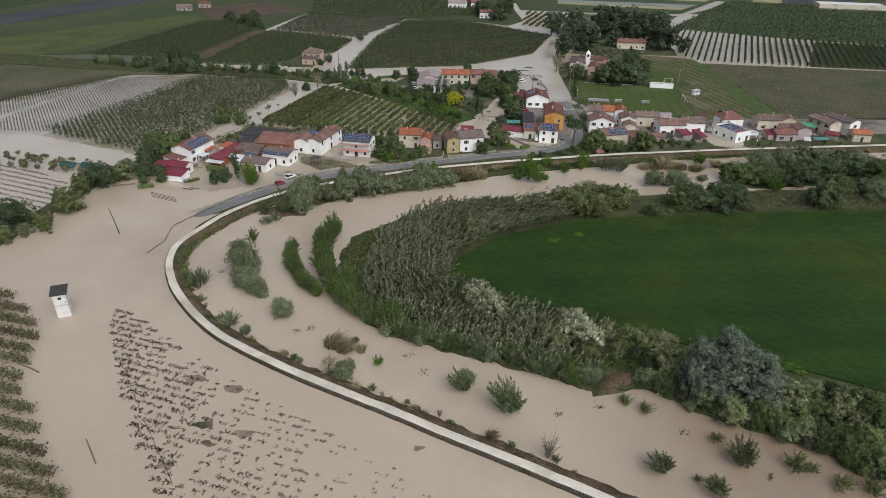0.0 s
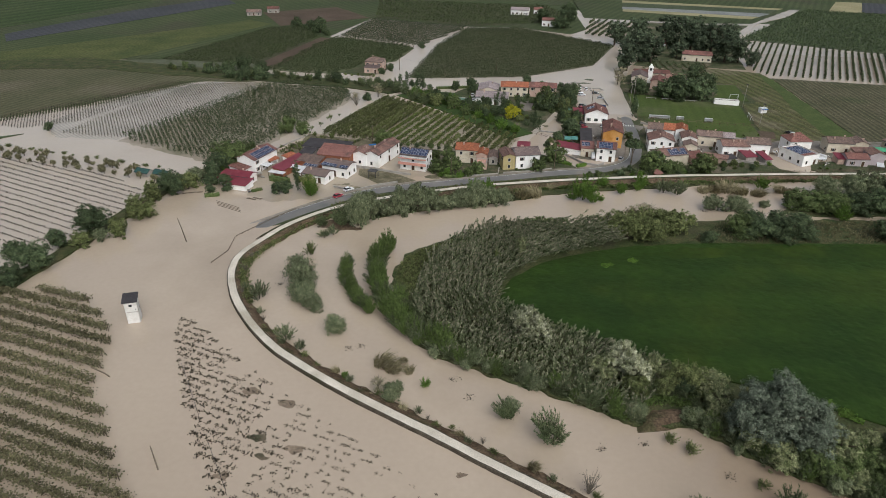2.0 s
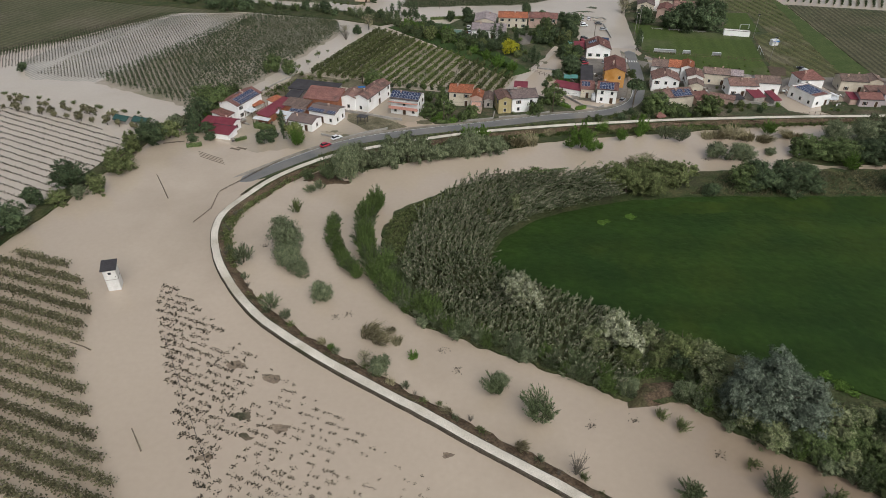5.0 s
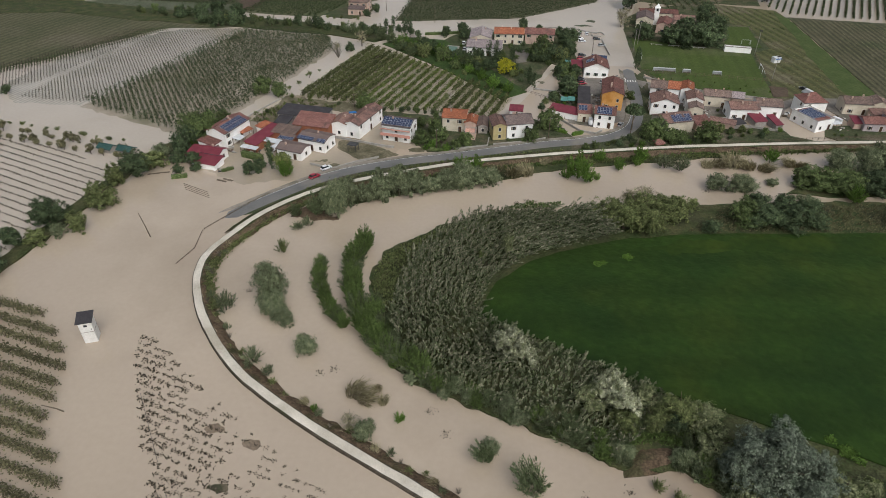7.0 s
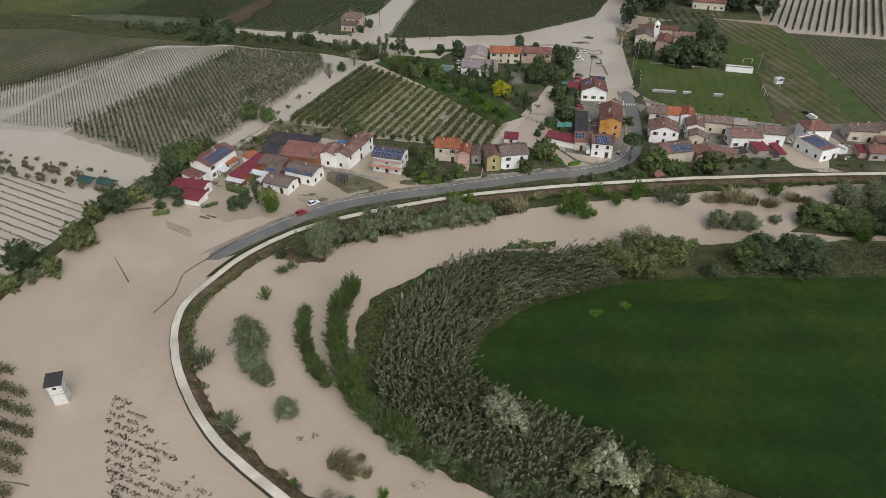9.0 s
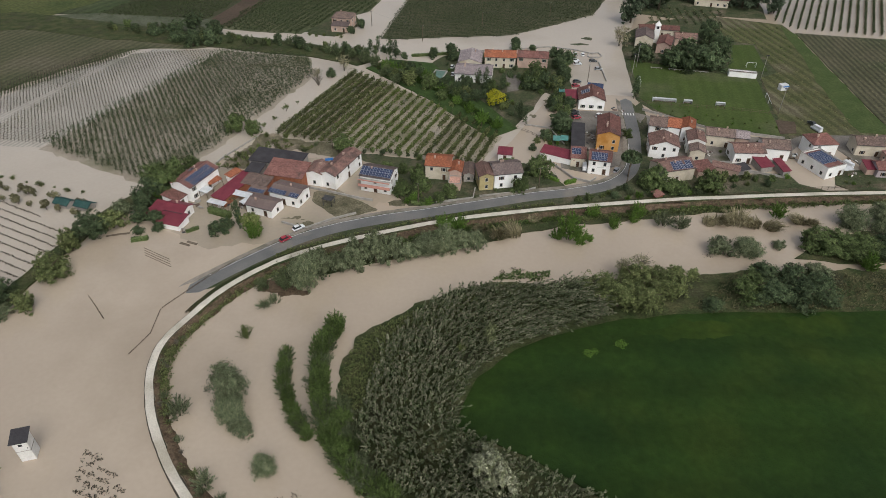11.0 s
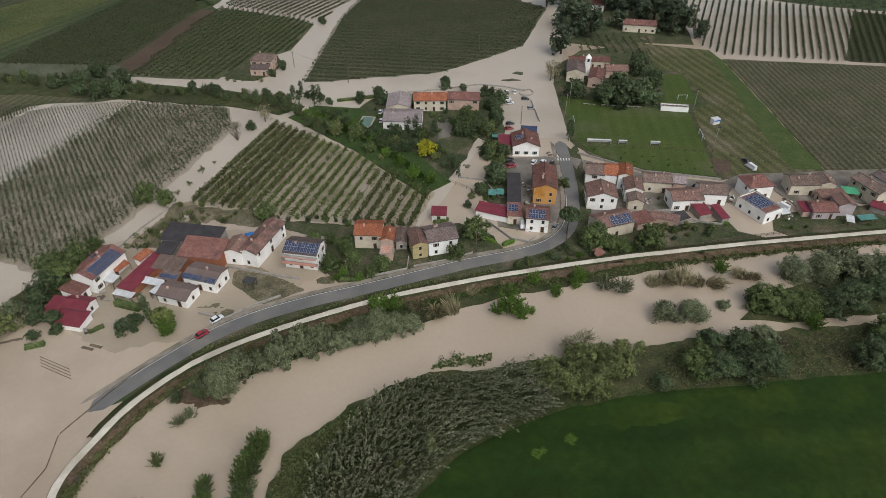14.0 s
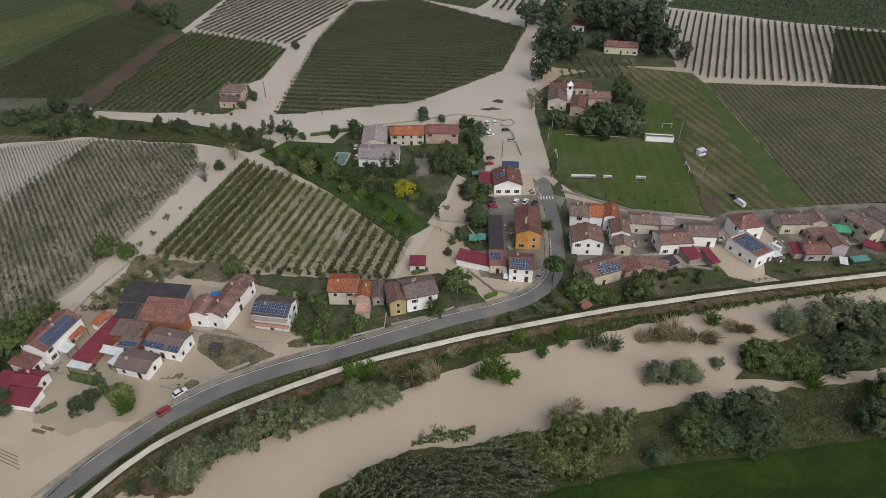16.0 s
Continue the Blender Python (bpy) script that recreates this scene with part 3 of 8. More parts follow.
T_STD = [trunk("trunk", s) for s in (1, 2, 3)]
T_TALL = [trunk("trunk", s, height=1.3, r=0.06) for s in (4, 5)]
T_LOW = [trunk("trunk", s, height=0.5, r=0.05, limbs=4) for s in (6, 7)]
kind("broad", "tree", "broadleaf tree with a rounded mid-green crown", "tree", vary(crown, "crown", L_BROAD, (11, 12, 13, 14), n=9000, size=0.064, lobes=16, core=True, clumps=240, tuft=0.105), T_STD, -0.12, vary(crown, "crown", L_BROAD, (15, 16, 17, 18), n=2700, size=0.118, core=True, clumps=130))
kind("dark", "tree", "dense broadleaf tree with a dark green crown", "tree", vary(crown, "crown", L_DARK, (21, 22, 23, 24), n=9000, size=0.062, lobes=16, core=True, clumps=240, tuft=0.105), T_STD, -0.12, vary(crown, "crown", L_DARK, (25, 26, 27, 28), n=2700, size=0.118, core=True, clumps=130))
kind("olive", "tree", "tree with a yellowish olive-green crown", "tree", vary(crown, "crown", L_OLIVE, (31, 32, 33), n=9000, size=0.064, lobes=16, core=True, clumps=240, tuft=0.105), T_STD, -0.12, vary(crown, "crown", L_OLIVE, (34, 35, 36), n=2700, size=0.118, core=True, clumps=130))
kind("cream", "tree", "riverbank tree with pale olive leaf tips", "tree", vary(crown, "crown", L_CREAM, (37, 38, 39), n=9000, size=0.062, lobes=16, core=True, clumps=220, tuft=0.1), T_STD, -0.12, vary(crown, "crown", L_CREAM, (137, 138), n=2700, size=0.118, core=True, clumps=130))
kind("grey", "willow", "grey-green willow with fine dense foliage", "willow", vary(crown, "crown", L_GREY, (41, 42, 43, 44), n=10000, size=0.085, up=0.7, narrow=0.2, lobes=18, tall=0.95, core=True, clumps=320, tuft=0.13, lobe=(0.3, 0.5), spread=0.55), T_LOW, -0.2, vary(crown, "crown", L_GREY, (45, 46, 47), n=3000, size=0.15, up=0.7, narrow=0.2, lobes=12, tall=0.9, core=True, clumps=120))
kind("bright", "shrub", "fresh bright green leafy shrub", "shrub", vary(feather, "crown", L_BRIGHT, (51, 52, 53), stems=36, per=44, size=0.17, narrow=0.24, tall=0.9, loose=0.75), T_LOW, 0.0)
kind("thicket", "thicket_shrub", "fresh green thicket of upright leafy stems standing in water", "shrub", vary(feather, "crown", L_THICKET, (56, 57, 58), stems=48, per=48, size=0.17, narrow=0.18, tall=1.15, loose=0.5), T_LOW, 0.0)
kind("lush", "shrub", "rounded yellow-green garden shrub", "shrub", vary(feather, "crown", L_SAPLING, (59, 60), stems=32, per=40, size=0.17, narrow=0.22, tall=0.8, loose=0.8), T_LOW, 0.0)
kind("mixed", "shrub", "green riverside shrub with loose leafy stems", "shrub", vary(feather, "crown", L_RIVER, (61, 62, 63, 64), stems=52, per=50, size=0.17, narrow=0.15, tall=0.95, loose=0.5, lean=0.35), T_LOW, 0.0)
kind("muddy", "shrub", "low olive shrub standing in muddy water", "shrub", vary(feather, "crown", L_OLIVE, (66, 67, 68), stems=28, per=36, size=0.19, narrow=0.18, tall=0.6, spread=1.1, loose=0.7, lean=0.4), T_LOW, 0.0)
kind("blossom", "tree", "shrubby tree covered in whitish blossom", "tree", vary(crown, "crown", L_FLOWER, (71, 72), n=7000, size=0.078, lobes=13, clumps=120, tuft=0.1, core=True), T_STD, 0.15)
kind("silver", "poplar", "large silver-leaved white poplar on the riverbank", "tree", vary(crown, "crown", L_SILVER, (81, 82, 83), n=34000, size=0.038, lobes=34, spread=0.74, shell=0.7, lobe=(0.2, 0.36), clumps=620, tuft=0.075, tall=1.05), T_STD, 0.2)
kind("yellow", "tree", "bright yellow-leaved ornamental tree", "tree", vary(crown, "crown", L_YELLOW, (91,), n=2200), T_STD, 0.2)
kind("spiky", "willow_shrub", "spiky grey-green willow shrub with upright stems", "shrub", vary(feather, "crown", L_GREY, (101, 102, 103), stems=46, per=24, size=0.3, narrow=0.09, tall=0.85, spread=1.05, loose=0.28), T_LOW, 0.0)
kind("reed", "reed_clump", "clump of withered brown reeds bent by the current", "reeds", vary(blades, "crown", L_RUSTY, (111, 112, 113), n=260, height=1.3, lean=(0.8, -0.2), width=0.03, spread=0.85, splay=0.9), (), -0.05)
kind("bare", "bare_shrub", "leafless grey shrub with thin bare stems", "shrub", [bare_branches("crown", s, M_TWIG) for s in (121, 122)], (), 0.0)
kind("pale", "tree", "pale thin-leaved tree just coming into leaf", "tree", vary(crown, "crown", L_DRY, (126, 127), n=1500, size=0.075, core=False), [trunk("trunk", s, height=1.2, limbs=8, material=M_TWIG, reach=0.8) for s in (8, 9)], 0.2)
kind("cypress", "cypress", "slender dark green cypress", "tree", vary(crown, "crown", L_DARK, (131, 132), n=1500, size=0.19, tall=2.6, spread=0.28, up=0.6, narrow=0.25), T_LOW, 0.0)
kind("poplar", "tree", "tall dark poplar with an upright crown", "tree", vary(crown, "crown", L_POPLAR, (136, 137, 138), n=2400, size=0.12, tall=1.35, up=0.3, core=True), T_TALL, 0.05)
kind("sapling", "young_fruit_tree", "small open fruit tree with pale green leaves in flood water", "tree", vary(feather, "crown", L_SAPLING, (146, 147, 148), stems=16, per=18, size=0.3, narrow=0.2, tall=0.75, spread=1.0, loose=0.7, low=0.4), T_LOW, 0.25)
kind("fruit", "fruit_tree", "small muddy fruit tree standing in flood water", "tree", vary(crown, "crown", L_MUDDY, (141, 142, 143), n=260, size=0.3, core=False, lobes=5), [trunk("trunk", s, height=0.9, r=0.06, limbs=5) for s in (10, 11)], 0.3)


def pine_crown(seed):
    rng = np.random.default_rng(seed)
    n = 1500
    a, r = rng.uniform(0, 6.2832, n), np.sqrt(rng.uniform(0, 1, n))
    P = np.stack([r * np.cos(a), r * np.sin(a), 2.1 + 0.75 * np.sqrt(np.maximum(0, 1 - r * r)) * rng.uniform(0.1, 1, n)], 1)
    return np_mesh("crown", *cards(P, 0.2, rng), L_DARK)


kind("pine", "umbrella_pine", "umbrella pine with a flat dark crown", "tree", [pine_crown(151)], [trunk("trunk", 12, height=2.1, r=0.07, limbs=6, reach=0.7)], 0.0)


# ---- the land ----
ground = new("ground", mesh("ground", [(-2500, -800, -0.7), (2500, -800, -0.7), (2500, 4200, -0.7), (-2500, 4200, -0.7)], [(0, 1, 2, 3)], M_GROUND))
tagged(ground, "flat green farmland reaching to the horizon", "ground", kind="structure")
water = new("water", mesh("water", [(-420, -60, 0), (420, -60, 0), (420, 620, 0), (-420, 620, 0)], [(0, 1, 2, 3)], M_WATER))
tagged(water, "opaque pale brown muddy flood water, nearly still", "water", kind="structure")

slab("field_water", [(-420, 100), (-128, 118), (-119, 152), (-113, 192), (-100, 214), (-90, 232), (-60, 254), (-10, 242), (3, 238), (13, 257), (20, 275), (30, 300), (57, 300), (65, 300), (65, 350), (92, 455), (420, 440), (420, 620), (-420, 620)], 0.012, M_PALE, "silty water standing on the fields, paled for sky reflection", "water")
slab("yard_water", [(-90, 196), (-92, 222), (-84, 231), (-72, 227), (-66, 240), (-40, 237), (-22, 234), (-24, 218), (-30, 208), (-40, 199), (-56, 190), (-74, 186)], 0.02, M_YARD, "still greenish-brown flood water in the yards", "water", 2.5, 2.0)
slab("far_grass", [(-700, 352), (-250, 374), (-206, 376), (-130, 364), (-88, 361), (-60.5, 433), (-117, 457), (-123, 466), (-108, 546), (-26, 521), (14.5, 522.5), (50, 500), (64, 522), (60, 720), (-700, 720)], 0.1, M_FIELD_GREEN, "grassy headlands between distant fields", "grass", 0.8, 8.0)
slab("grove_grass", [(80, 405), (98, 450), (90, 472), (76, 498), (110, 500), (104, 565), (170, 560), (200, 562), (172, 501), (150, 497), (158, 484), (146, 402), (116, 405), (100, 398)], 0.1, M_LAWN, "rough grass under the grove", "grass", 0.8, 8.0)
slab("northeast_grass", [(68, 578), (160, 566), (420, 600), (420, 900), (68, 900)], 0.09, M_FIELD_GREEN, "grassy land beyond the orchards", "grass", 0.8, 8.0)

# the dike: a gravel path on its crest, an earth slope to the river, grass to the land side
DIKE = smooth_line([
    (138.9, -10.8, 1.5), (90.3, 24.4, 1.5), (66, 42, 1.5), (46, 56.5, 1.5), (28, 67.5, 1.5), (15, 74.8, 1.5), (1.4, 82, 1.5), (-7, 86.7, 1.5), (-16.2, 91.5, 1.5), (-28.8, 98.3, 1.5), (-43.6, 107.8, 1.5),
    (-52.2, 115.6, 1.5), (-60.0, 125.2, 1.5), (-65.1, 134, 1.5), (-68, 142.2, 1.5), (-68.3, 149.4, 1.5), (-65.2, 158.6, 1.5), (-60.8, 168.2, 1.5), (-53.0, 178.2, 1.5),
    (-45.2, 184.8, 1.5), (-34, 191.4, 1.5), (-17.2, 199.4, 1.5), (-3.8, 204.7, 1.5), (4.5, 207.4, 1.5), (20.5, 211.9, 1.5), (32, 214.8, 1.5), (65, 221.9, 1.5), (79.4, 224.2, 1.5),
    (103, 228, 1.5), (131.9, 231.8, 1.5), (154.4, 234.6, 1.5), (250, 246, 1.5), (420, 262, 1.5)], 8)
SOUTH = 8 * 16
# south of the bend: crest lowered and slid to fit the camera's view
for q, p in enumerate(DIKE):
    low = min(1.0, max(0.0, (SOUTH + 24 - q) / 48))
    p[2] -= 0.6 * low
    p[:2] += 0.6 * low / 90 * (p[:2] - (2, 14))
tagged(ribbon("gravel_path", DIKE, [(-0.88, 0.02), (-0.7, 0.05), (0, 0.08), (0.7, 0.05), (0.88, 0.02)], M_GRAVEL, 0.14, False), "pale gravel path running along the top of the dike", "path", kind="structure")
tagged(ribbon("dike_wall", DIKE[:SOUTH + 6], [(-1.2, -1.6), (-1.12, -0.4), (-1.06, -0.12), (-0.84, -0.02), (0.74, -0.02), (1.2, -0.08)], mat("weathered_dike_facing", (0.06, 0.05, 0.038), (0.095, 0.08, 0.062), scale=0.6, fine=3.0, fine_amt=0.4, c3=(0.045, 0.045, 0.026)), 0.12, False), "weathered stone facing of the dike at the flood's edge", "dike", kind="structure")
tagged(ribbon("dike", DIKE[SOUTH:], [(-3.9, -1.45), (-2.6, -0.75), (-1.7, -0.14), (-1.2, 0.0), (1.1, 0.0), (1.6, -0.12)], M_SLOPE, 0.3, False), "grassy top and land side of the river dike", "dike", kind="structure")
tagged(ribbon("dike_foot", DIKE[:SOUTH + 10], [(0.84, -0.03), (1.6, -0.12), (2.6, -0.5), (3.5, -0.95), (4.6, -1.9)], M_EARTH, 1.0, False), "brown earth and weeds on the river side of the dike", "slope", kind="structure")
tagged(ribbon("dike_slope", DIKE[SOUTH:], [(1.5, -0.1), (2.2, -0.6), (3.1, -1.1), (3.9, -1.45), (4.8, -2.2)], M_EARTH, 1.0, False), "brown earth slope of the dike above the river", "slope", kind="structure")

# asphalt road that runs down into the flood
ROAD = smooth_line([
    (-76.5, 158, -0.25), (-72, 166, -0.08), (-66, 173.4, 0.1), (-58.6, 181.6, 0.3), (-50, 190.2, 0.5), (-44, 194.9, 0.55), (-35.7, 199.6, 0.6), (-24.2, 204.5, 0.6), (-12, 208.7, 0.6), (4.4, 214.8, 0.6),
    (20.2, 220.7, 0.6), (33.6, 224.6, 0.6), (44.1, 229.3, 0.55), (51.6, 237, 0.5), (55.4, 248, 0.45), (57.6, 264, 0.4), (58.4, 278, 0.25), (58.8, 292, 0.06), (59, 304, -0.2)], 8)
tagged(ribbon("road", ROAD, [(-2.45, -0.08), (-2.3, 0.0), (0, 0.05), (2.2, 0.0), (2.35, -0.08)], M_ASPHALT, 0.06, False), "wet grey asphalt road running down into the flood water", "road", kind="structure")
tagged(ribbon("road_shoulder", ROAD, [(-4.4, -0.5), (-4.0, 0.02), (-3.6, 0.05), (-2.5, -0.02)], mat("dusty_shoulder", (0.20, 0.175, 0.145), (0.27, 0.24, 0.20), scale=0.4, fine=3.0, fine_amt=0.25, c3=(0.13, 0.12, 0.09)), 0.25, False), "dusty gravel shoulder with silt beside the road", "shoulder", kind="structure")
tagged(ribbon("road_verge", ROAD, [(-5.2, -0.9), (-3.6, -0.25), (-2.4, -0.04), (2.4, -0.04), (3.4, -0.08), (6.0, 0.0), (7.5, -1.2)], M_LAWN, 0.5, False), "narrow grassy verge beside the asphalt road", "verge", kind="structure")
for side in (-2.1,):
    tagged(ribbon("road_line", ROAD[16:118], [(side - 0.07, 0.024), (side + 0.07, 0.024)], M_LINE, 0.0, False), "worn white edge line painted on the road", "road line", kind="structure")
for k in range(5):
    cross = boxes("crossing_bar", [(-0.2, 0.2, -0.9, 0.9, -0.06, 0.0)], M_LINE)
    ob = new("crossing_bar", cross)
    ob.matrix_basis = pose(55.9 + k * 1.05, 282.6, 0.29, 0, 0, -4)
    tagged(ob, "white bar of the pedestrian crossing", "road line", kind="structure")

def shoal(name, poly, top, amp, material, label, category, cell=0.7, rise=0.1, freq=0.22):
    """Uneven ground that just breaks the water, with a shoreline of its own shape."""
    q = np.array(poly, float)
    x0, y0 = q.min(0) - cell
    x1, y1 = q.max(0) + cell
    xs, ys = np.arange(x0, x1 + cell, cell), np.arange(y0, y1 + cell, cell)
    seg = [(q[i - 1], q[i]) for i in range(len(q))]
    v, f, ok = [], [], {}
    for i, x in enumerate(xs):
        for j, y in enumerate(ys):
            p = np.array((x, y))
            d = min(np.linalg.norm(p - (a + (b - a) * min(1, max(0, (p - a) @ (b - a) / ((b - a) @ (b - a)))))) for a, b in seg)
            d = d if inside(x, y, poly) else -d
            if d < -1.5:
                continue
            ok[i, j] = len(v)
            v.append((x, y, min(top, -0.08 + d * rise) + amp * noise.noise((x * freq, y * freq, 1.5)) + 0.4 * amp * noise.noise((x * freq * 4, y * freq * 4, 3))))
    for (i, j) in ok:
        c = [ok.get(k) for k in ((i, j), (i + 1, j), (i + 1, j + 1), (i, j + 1))]
        if None not in c:
            f.append(tuple(c))
    return tagged(new(name, mesh(name, v, f, material, True)), label, category, kind="structure")


# land standing above the water
slab("riverbank", [(130, 40), (100, 55), (73.9, 72.5), (66.7, 79), (58.6, 83.5), (49.9, 88), (40.5, 95), (30.3, 94.5), (20, 99), (3.3, 105.6), (-8.7, 110), (-16.8, 117.4), (-20.5, 127), (-24.4, 138), (-25, 147),
                   (-23.8, 154.6), (-18.9, 160.2), (-10.5, 168.2), (-2, 173.8), (7, 178), (23, 179), (33.3, 182), (58, 184.5), (70, 188), (100, 192), (125, 194), (160, 198), (420, 222), (420, 40)],
     0.55, M_BANK, "rough grassy riverbank inside the river bend", "bank", 1.1, 0.8)
slab("meadow", [(130, 74), (87, 94.4), (69, 102.6), (40.2, 113), (16.8, 125.6), (4.9, 129.5), (2.2, 132), (3.1, 137), (6.1, 145), (14.5, 154.6), (22.3, 158.8), (37.2, 165.8), (55.1, 170.2), (105.4, 175.6), (135.8, 178), (420, 196), (420, 74)],
     0.85, M_MEADOW, "dark green field of dense young wheat", "field", 0.8, 4.0)
slab("meadow_edge", [(42, 161.5), (53.3, 166.6), (77.8, 171.4), (135.7, 176.6), (300, 187), (300, 176), (132.3, 168.5), (95, 164.5), (70, 164), (53.3, 161.2)], 0.854, mat("thin_yellowish_wheat", (0.0150, 0.0315, 0.0058), (0.0235, 0.0435, 0.0066), scale=0.09, fine=0.6, fine_amt=0.2, c3=(0.033, 0.053, 0.0078), detail=8.0), "yellowish thinner wheat along the field's edge", "field", 2.6, 1.5, 0.5)
shoal("mud_spit", [(-53, 170), (-42, 166.8), (-39, 170.5), (-44, 175), (-51, 177.5)], 0.3, 0.25, M_EARTH, "spit of bare brown earth below the dike", "mud")
slab("river_scrub", [(-50, 178.5), (-44, 173.5), (-30, 181.5), (-14, 188), (2, 193.5), (14, 200), (34, 207.5), (60, 213.5), (84, 220), (84, 223), (60, 220), (30, 213), (0, 205), (-24, 196), (-40, 187)], 0.3, M_BANK, "strip of scrubby riverbank below the dike", "bank", 1.5, 3.0)
slab("east_scrub", [(92, 197), (104, 195), (140, 200), (300, 214), (300, 226), (140, 219), (108, 208)], 0.3, M_BANK, "wooded spit of riverbank", "bank", 1.5, 4.0)
slab("hedge_bank", [(-127, 120), (-121.5, 121), (-118.5, 134), (-114.5, 152), (-112.5, 168), (-109, 190), (-103, 203), (-92, 207), (-92, 216), (-101, 216), (-108, 208), (-113.5, 192), (-117, 170), (-119.5, 152), (-124, 134)], 0.5, M_BANK, "low overgrown bank between two flooded fields", "bank", 1.2, 3.0)

# village yards and gardens
M_SILT = mat("silted_grass", (0.085, 0.08, 0.048), (0.16, 0.14, 0.092), scale=0.25, fine=2.0, fine_amt=0.4, c3=(0.25, 0.205, 0.15))
shoal("yard_garden", [(-51.0, 218.2), (-44.2, 222.4), (-35.9, 216.3), (-25.7, 209.6), (-29.8, 207.4), (-38.3, 202.3), (-43.4, 206.0), (-50.2, 212.3)], 0.12, 0.05, M_SILT, "half-drowned muddy garden beside a house", "garden")
slab("front_garden", [(-24.5, 219.5), (-24.1, 231.6), (-19.8, 240.2), (0.6, 239.3), (17, 241.7), (28, 234.9), (30.5, 228.1), (4.4, 217.9), (-10.9, 213.6), (-18.5, 212.6)], 0.22, M_LAWN, "gardens and yards of houses along the road", "garden", 0.6, 3.0)
shoal("orchard_edge", [(-41.6, 245.3), (-13.4, 241.5), (-14.6, 236.3), (-24.3, 233.1), (-40.0, 238.3)], 0.2, 0.1, M_LAWN, "strip of dark grass behind the houses", "grass")
slab("east_garden", [(52.5, 231.1), (57.5, 237), (79.9, 241.9), (88.3, 240.2), (104.7, 243), (106.5, 236.5), (114, 233), (87.7, 228), (49.3, 219.9), (36, 217), (40, 224)], 0.3, M_LAWN, "overgrown gardens behind the dike", "garden", 0.6, 3.0)
slab("far_east_garden", [(118.4, 237), (121.4, 246.0), (129.4, 247.2), (167.3, 252.8), (240, 262), (240, 250), (157.7, 237.9), (122.9, 233.5)], 0.25, M_LAWN, "gardens between houses and dike", "garden", 0.6, 3.0)
slab("village_lane", [(60.5, 284.8), (86.3, 271.7), (112.1, 266.1), (120.7, 271.6), (250, 280), (250, 262), (132, 250), (128, 262), (114.7, 263), (108, 252), (90.1, 246.8), (78, 243), (57.2, 240.2), (58, 262)], 0.2, M_PAVE, "paved lanes and courtyards between houses", "paving", 0.6, 4.0)
slab("roadside_yard", [(30, 262), (32, 284), (56, 285), (55, 262), (53, 246), (40, 237), (30, 240)], 0.18, M_PAVE, "courtyards beside the road", "paving", 0.4, 4.0)
slab("villa_garden", [(-28.0, 310.5), (-20.7, 332), (-12.4, 341.5), (36, 341), (38.3, 320.8), (37, 291.5), (26.5, 300.1), (21.2, 283.8), (14.3, 269.4), (9.3, 267.4)], 0.25, M_LAWN, "shady garden of the large villa", "garden", 1.0, 4.0)
slab("triangle_meadow", [(-51.3, 318.1), (-42, 329), (-22.8, 326.4), (0, 291), (15.1, 267.2), (5.6, 258.0), (-19.3, 287.9)], 0.3, mat("rank_green_grass", (0.035, 0.06, 0.018), (0.05, 0.08, 0.024), scale=0.2, fine=2.0, fine_amt=0.4, bump=0.6), "rank green grass beside the vineyard", "meadow", 0.5, 4.0)
slab("sports_ground", [(64.5, 352), (63, 297), (69, 285), (88, 272.5), (112, 268), (153, 272), (153, 380), (151, 394), (115, 405), (100, 398), (84, 393), (68, 372)], 0.1, M_LAWN, "grassy ground round the football pitch", "grass", 0.4, 4.0)
slab("small_pitch", [(117, 362), (128, 362.7), (125.2, 331), (108, 329.6), (112, 345)], 0.22, M_PITCH, "small green training pitch", "pitch", 0.3, 4.0)
slab("football_pitch", [(66.5, 346), (65, 298), (70, 287), (88, 274.5), (111.5, 270), (118, 323.5), (100, 327), (82, 333)], 0.2, M_PITCH, "green village football pitch", "pitch", 0.4, 4.0)
shoal("orchard_lawn", [(-86.3, 229.1), (-77.6, 257.2), (-53.8, 247.8), (-67.9, 241.0), (-73.8, 228.4)], 0.05, 0.16, M_SILT, "muddy flooded kitchen garden", "garden")
slab("lane_house_yard", [(-88.5, 358.5), (-87, 366), (-81.5, 377.7), (-81, 387), (-69, 387), (-65.5, 377.7), (-66.5, 364), (-74, 355.5)], 0.16, M_LAWN, "weedy green yard of the house by the lane", "garden", 0.8, 2.0)
slab("ditch_bank", [(-420, 318), (-330, 331), (-232, 351), (-184, 342), (-124, 335.5), (-80, 328.5), (-56, 321), (-46, 328), (-60, 337), (-84, 345), (-124, 352), (-184, 362), (-250, 376)], 0.35, M_BANK, "weedy bank of a ditch between fields", "bank", 1.5, 6.0)
shoal("traffic_island", [(37.9, 356.4), (44, 353.8), (53.2, 355.6), (46.1, 359.8)], 0.2, 0.05, M_LAWN, "grassy traffic island in the flooded road", "grass")
shoal("road_island", [(44, 364), (52, 361), (53, 366), (49, 368)], 0.2, 0.05, M_LAWN, "small grassy traffic island", "grass")
slab("churchyard", [(65, 340), (70, 372), (84, 392), (112, 402), (118, 370), (112, 340), (98, 334), (80, 334)], 0.26, M_LAWN, "grassy churchyard", "grass", 1.0, 4.0)

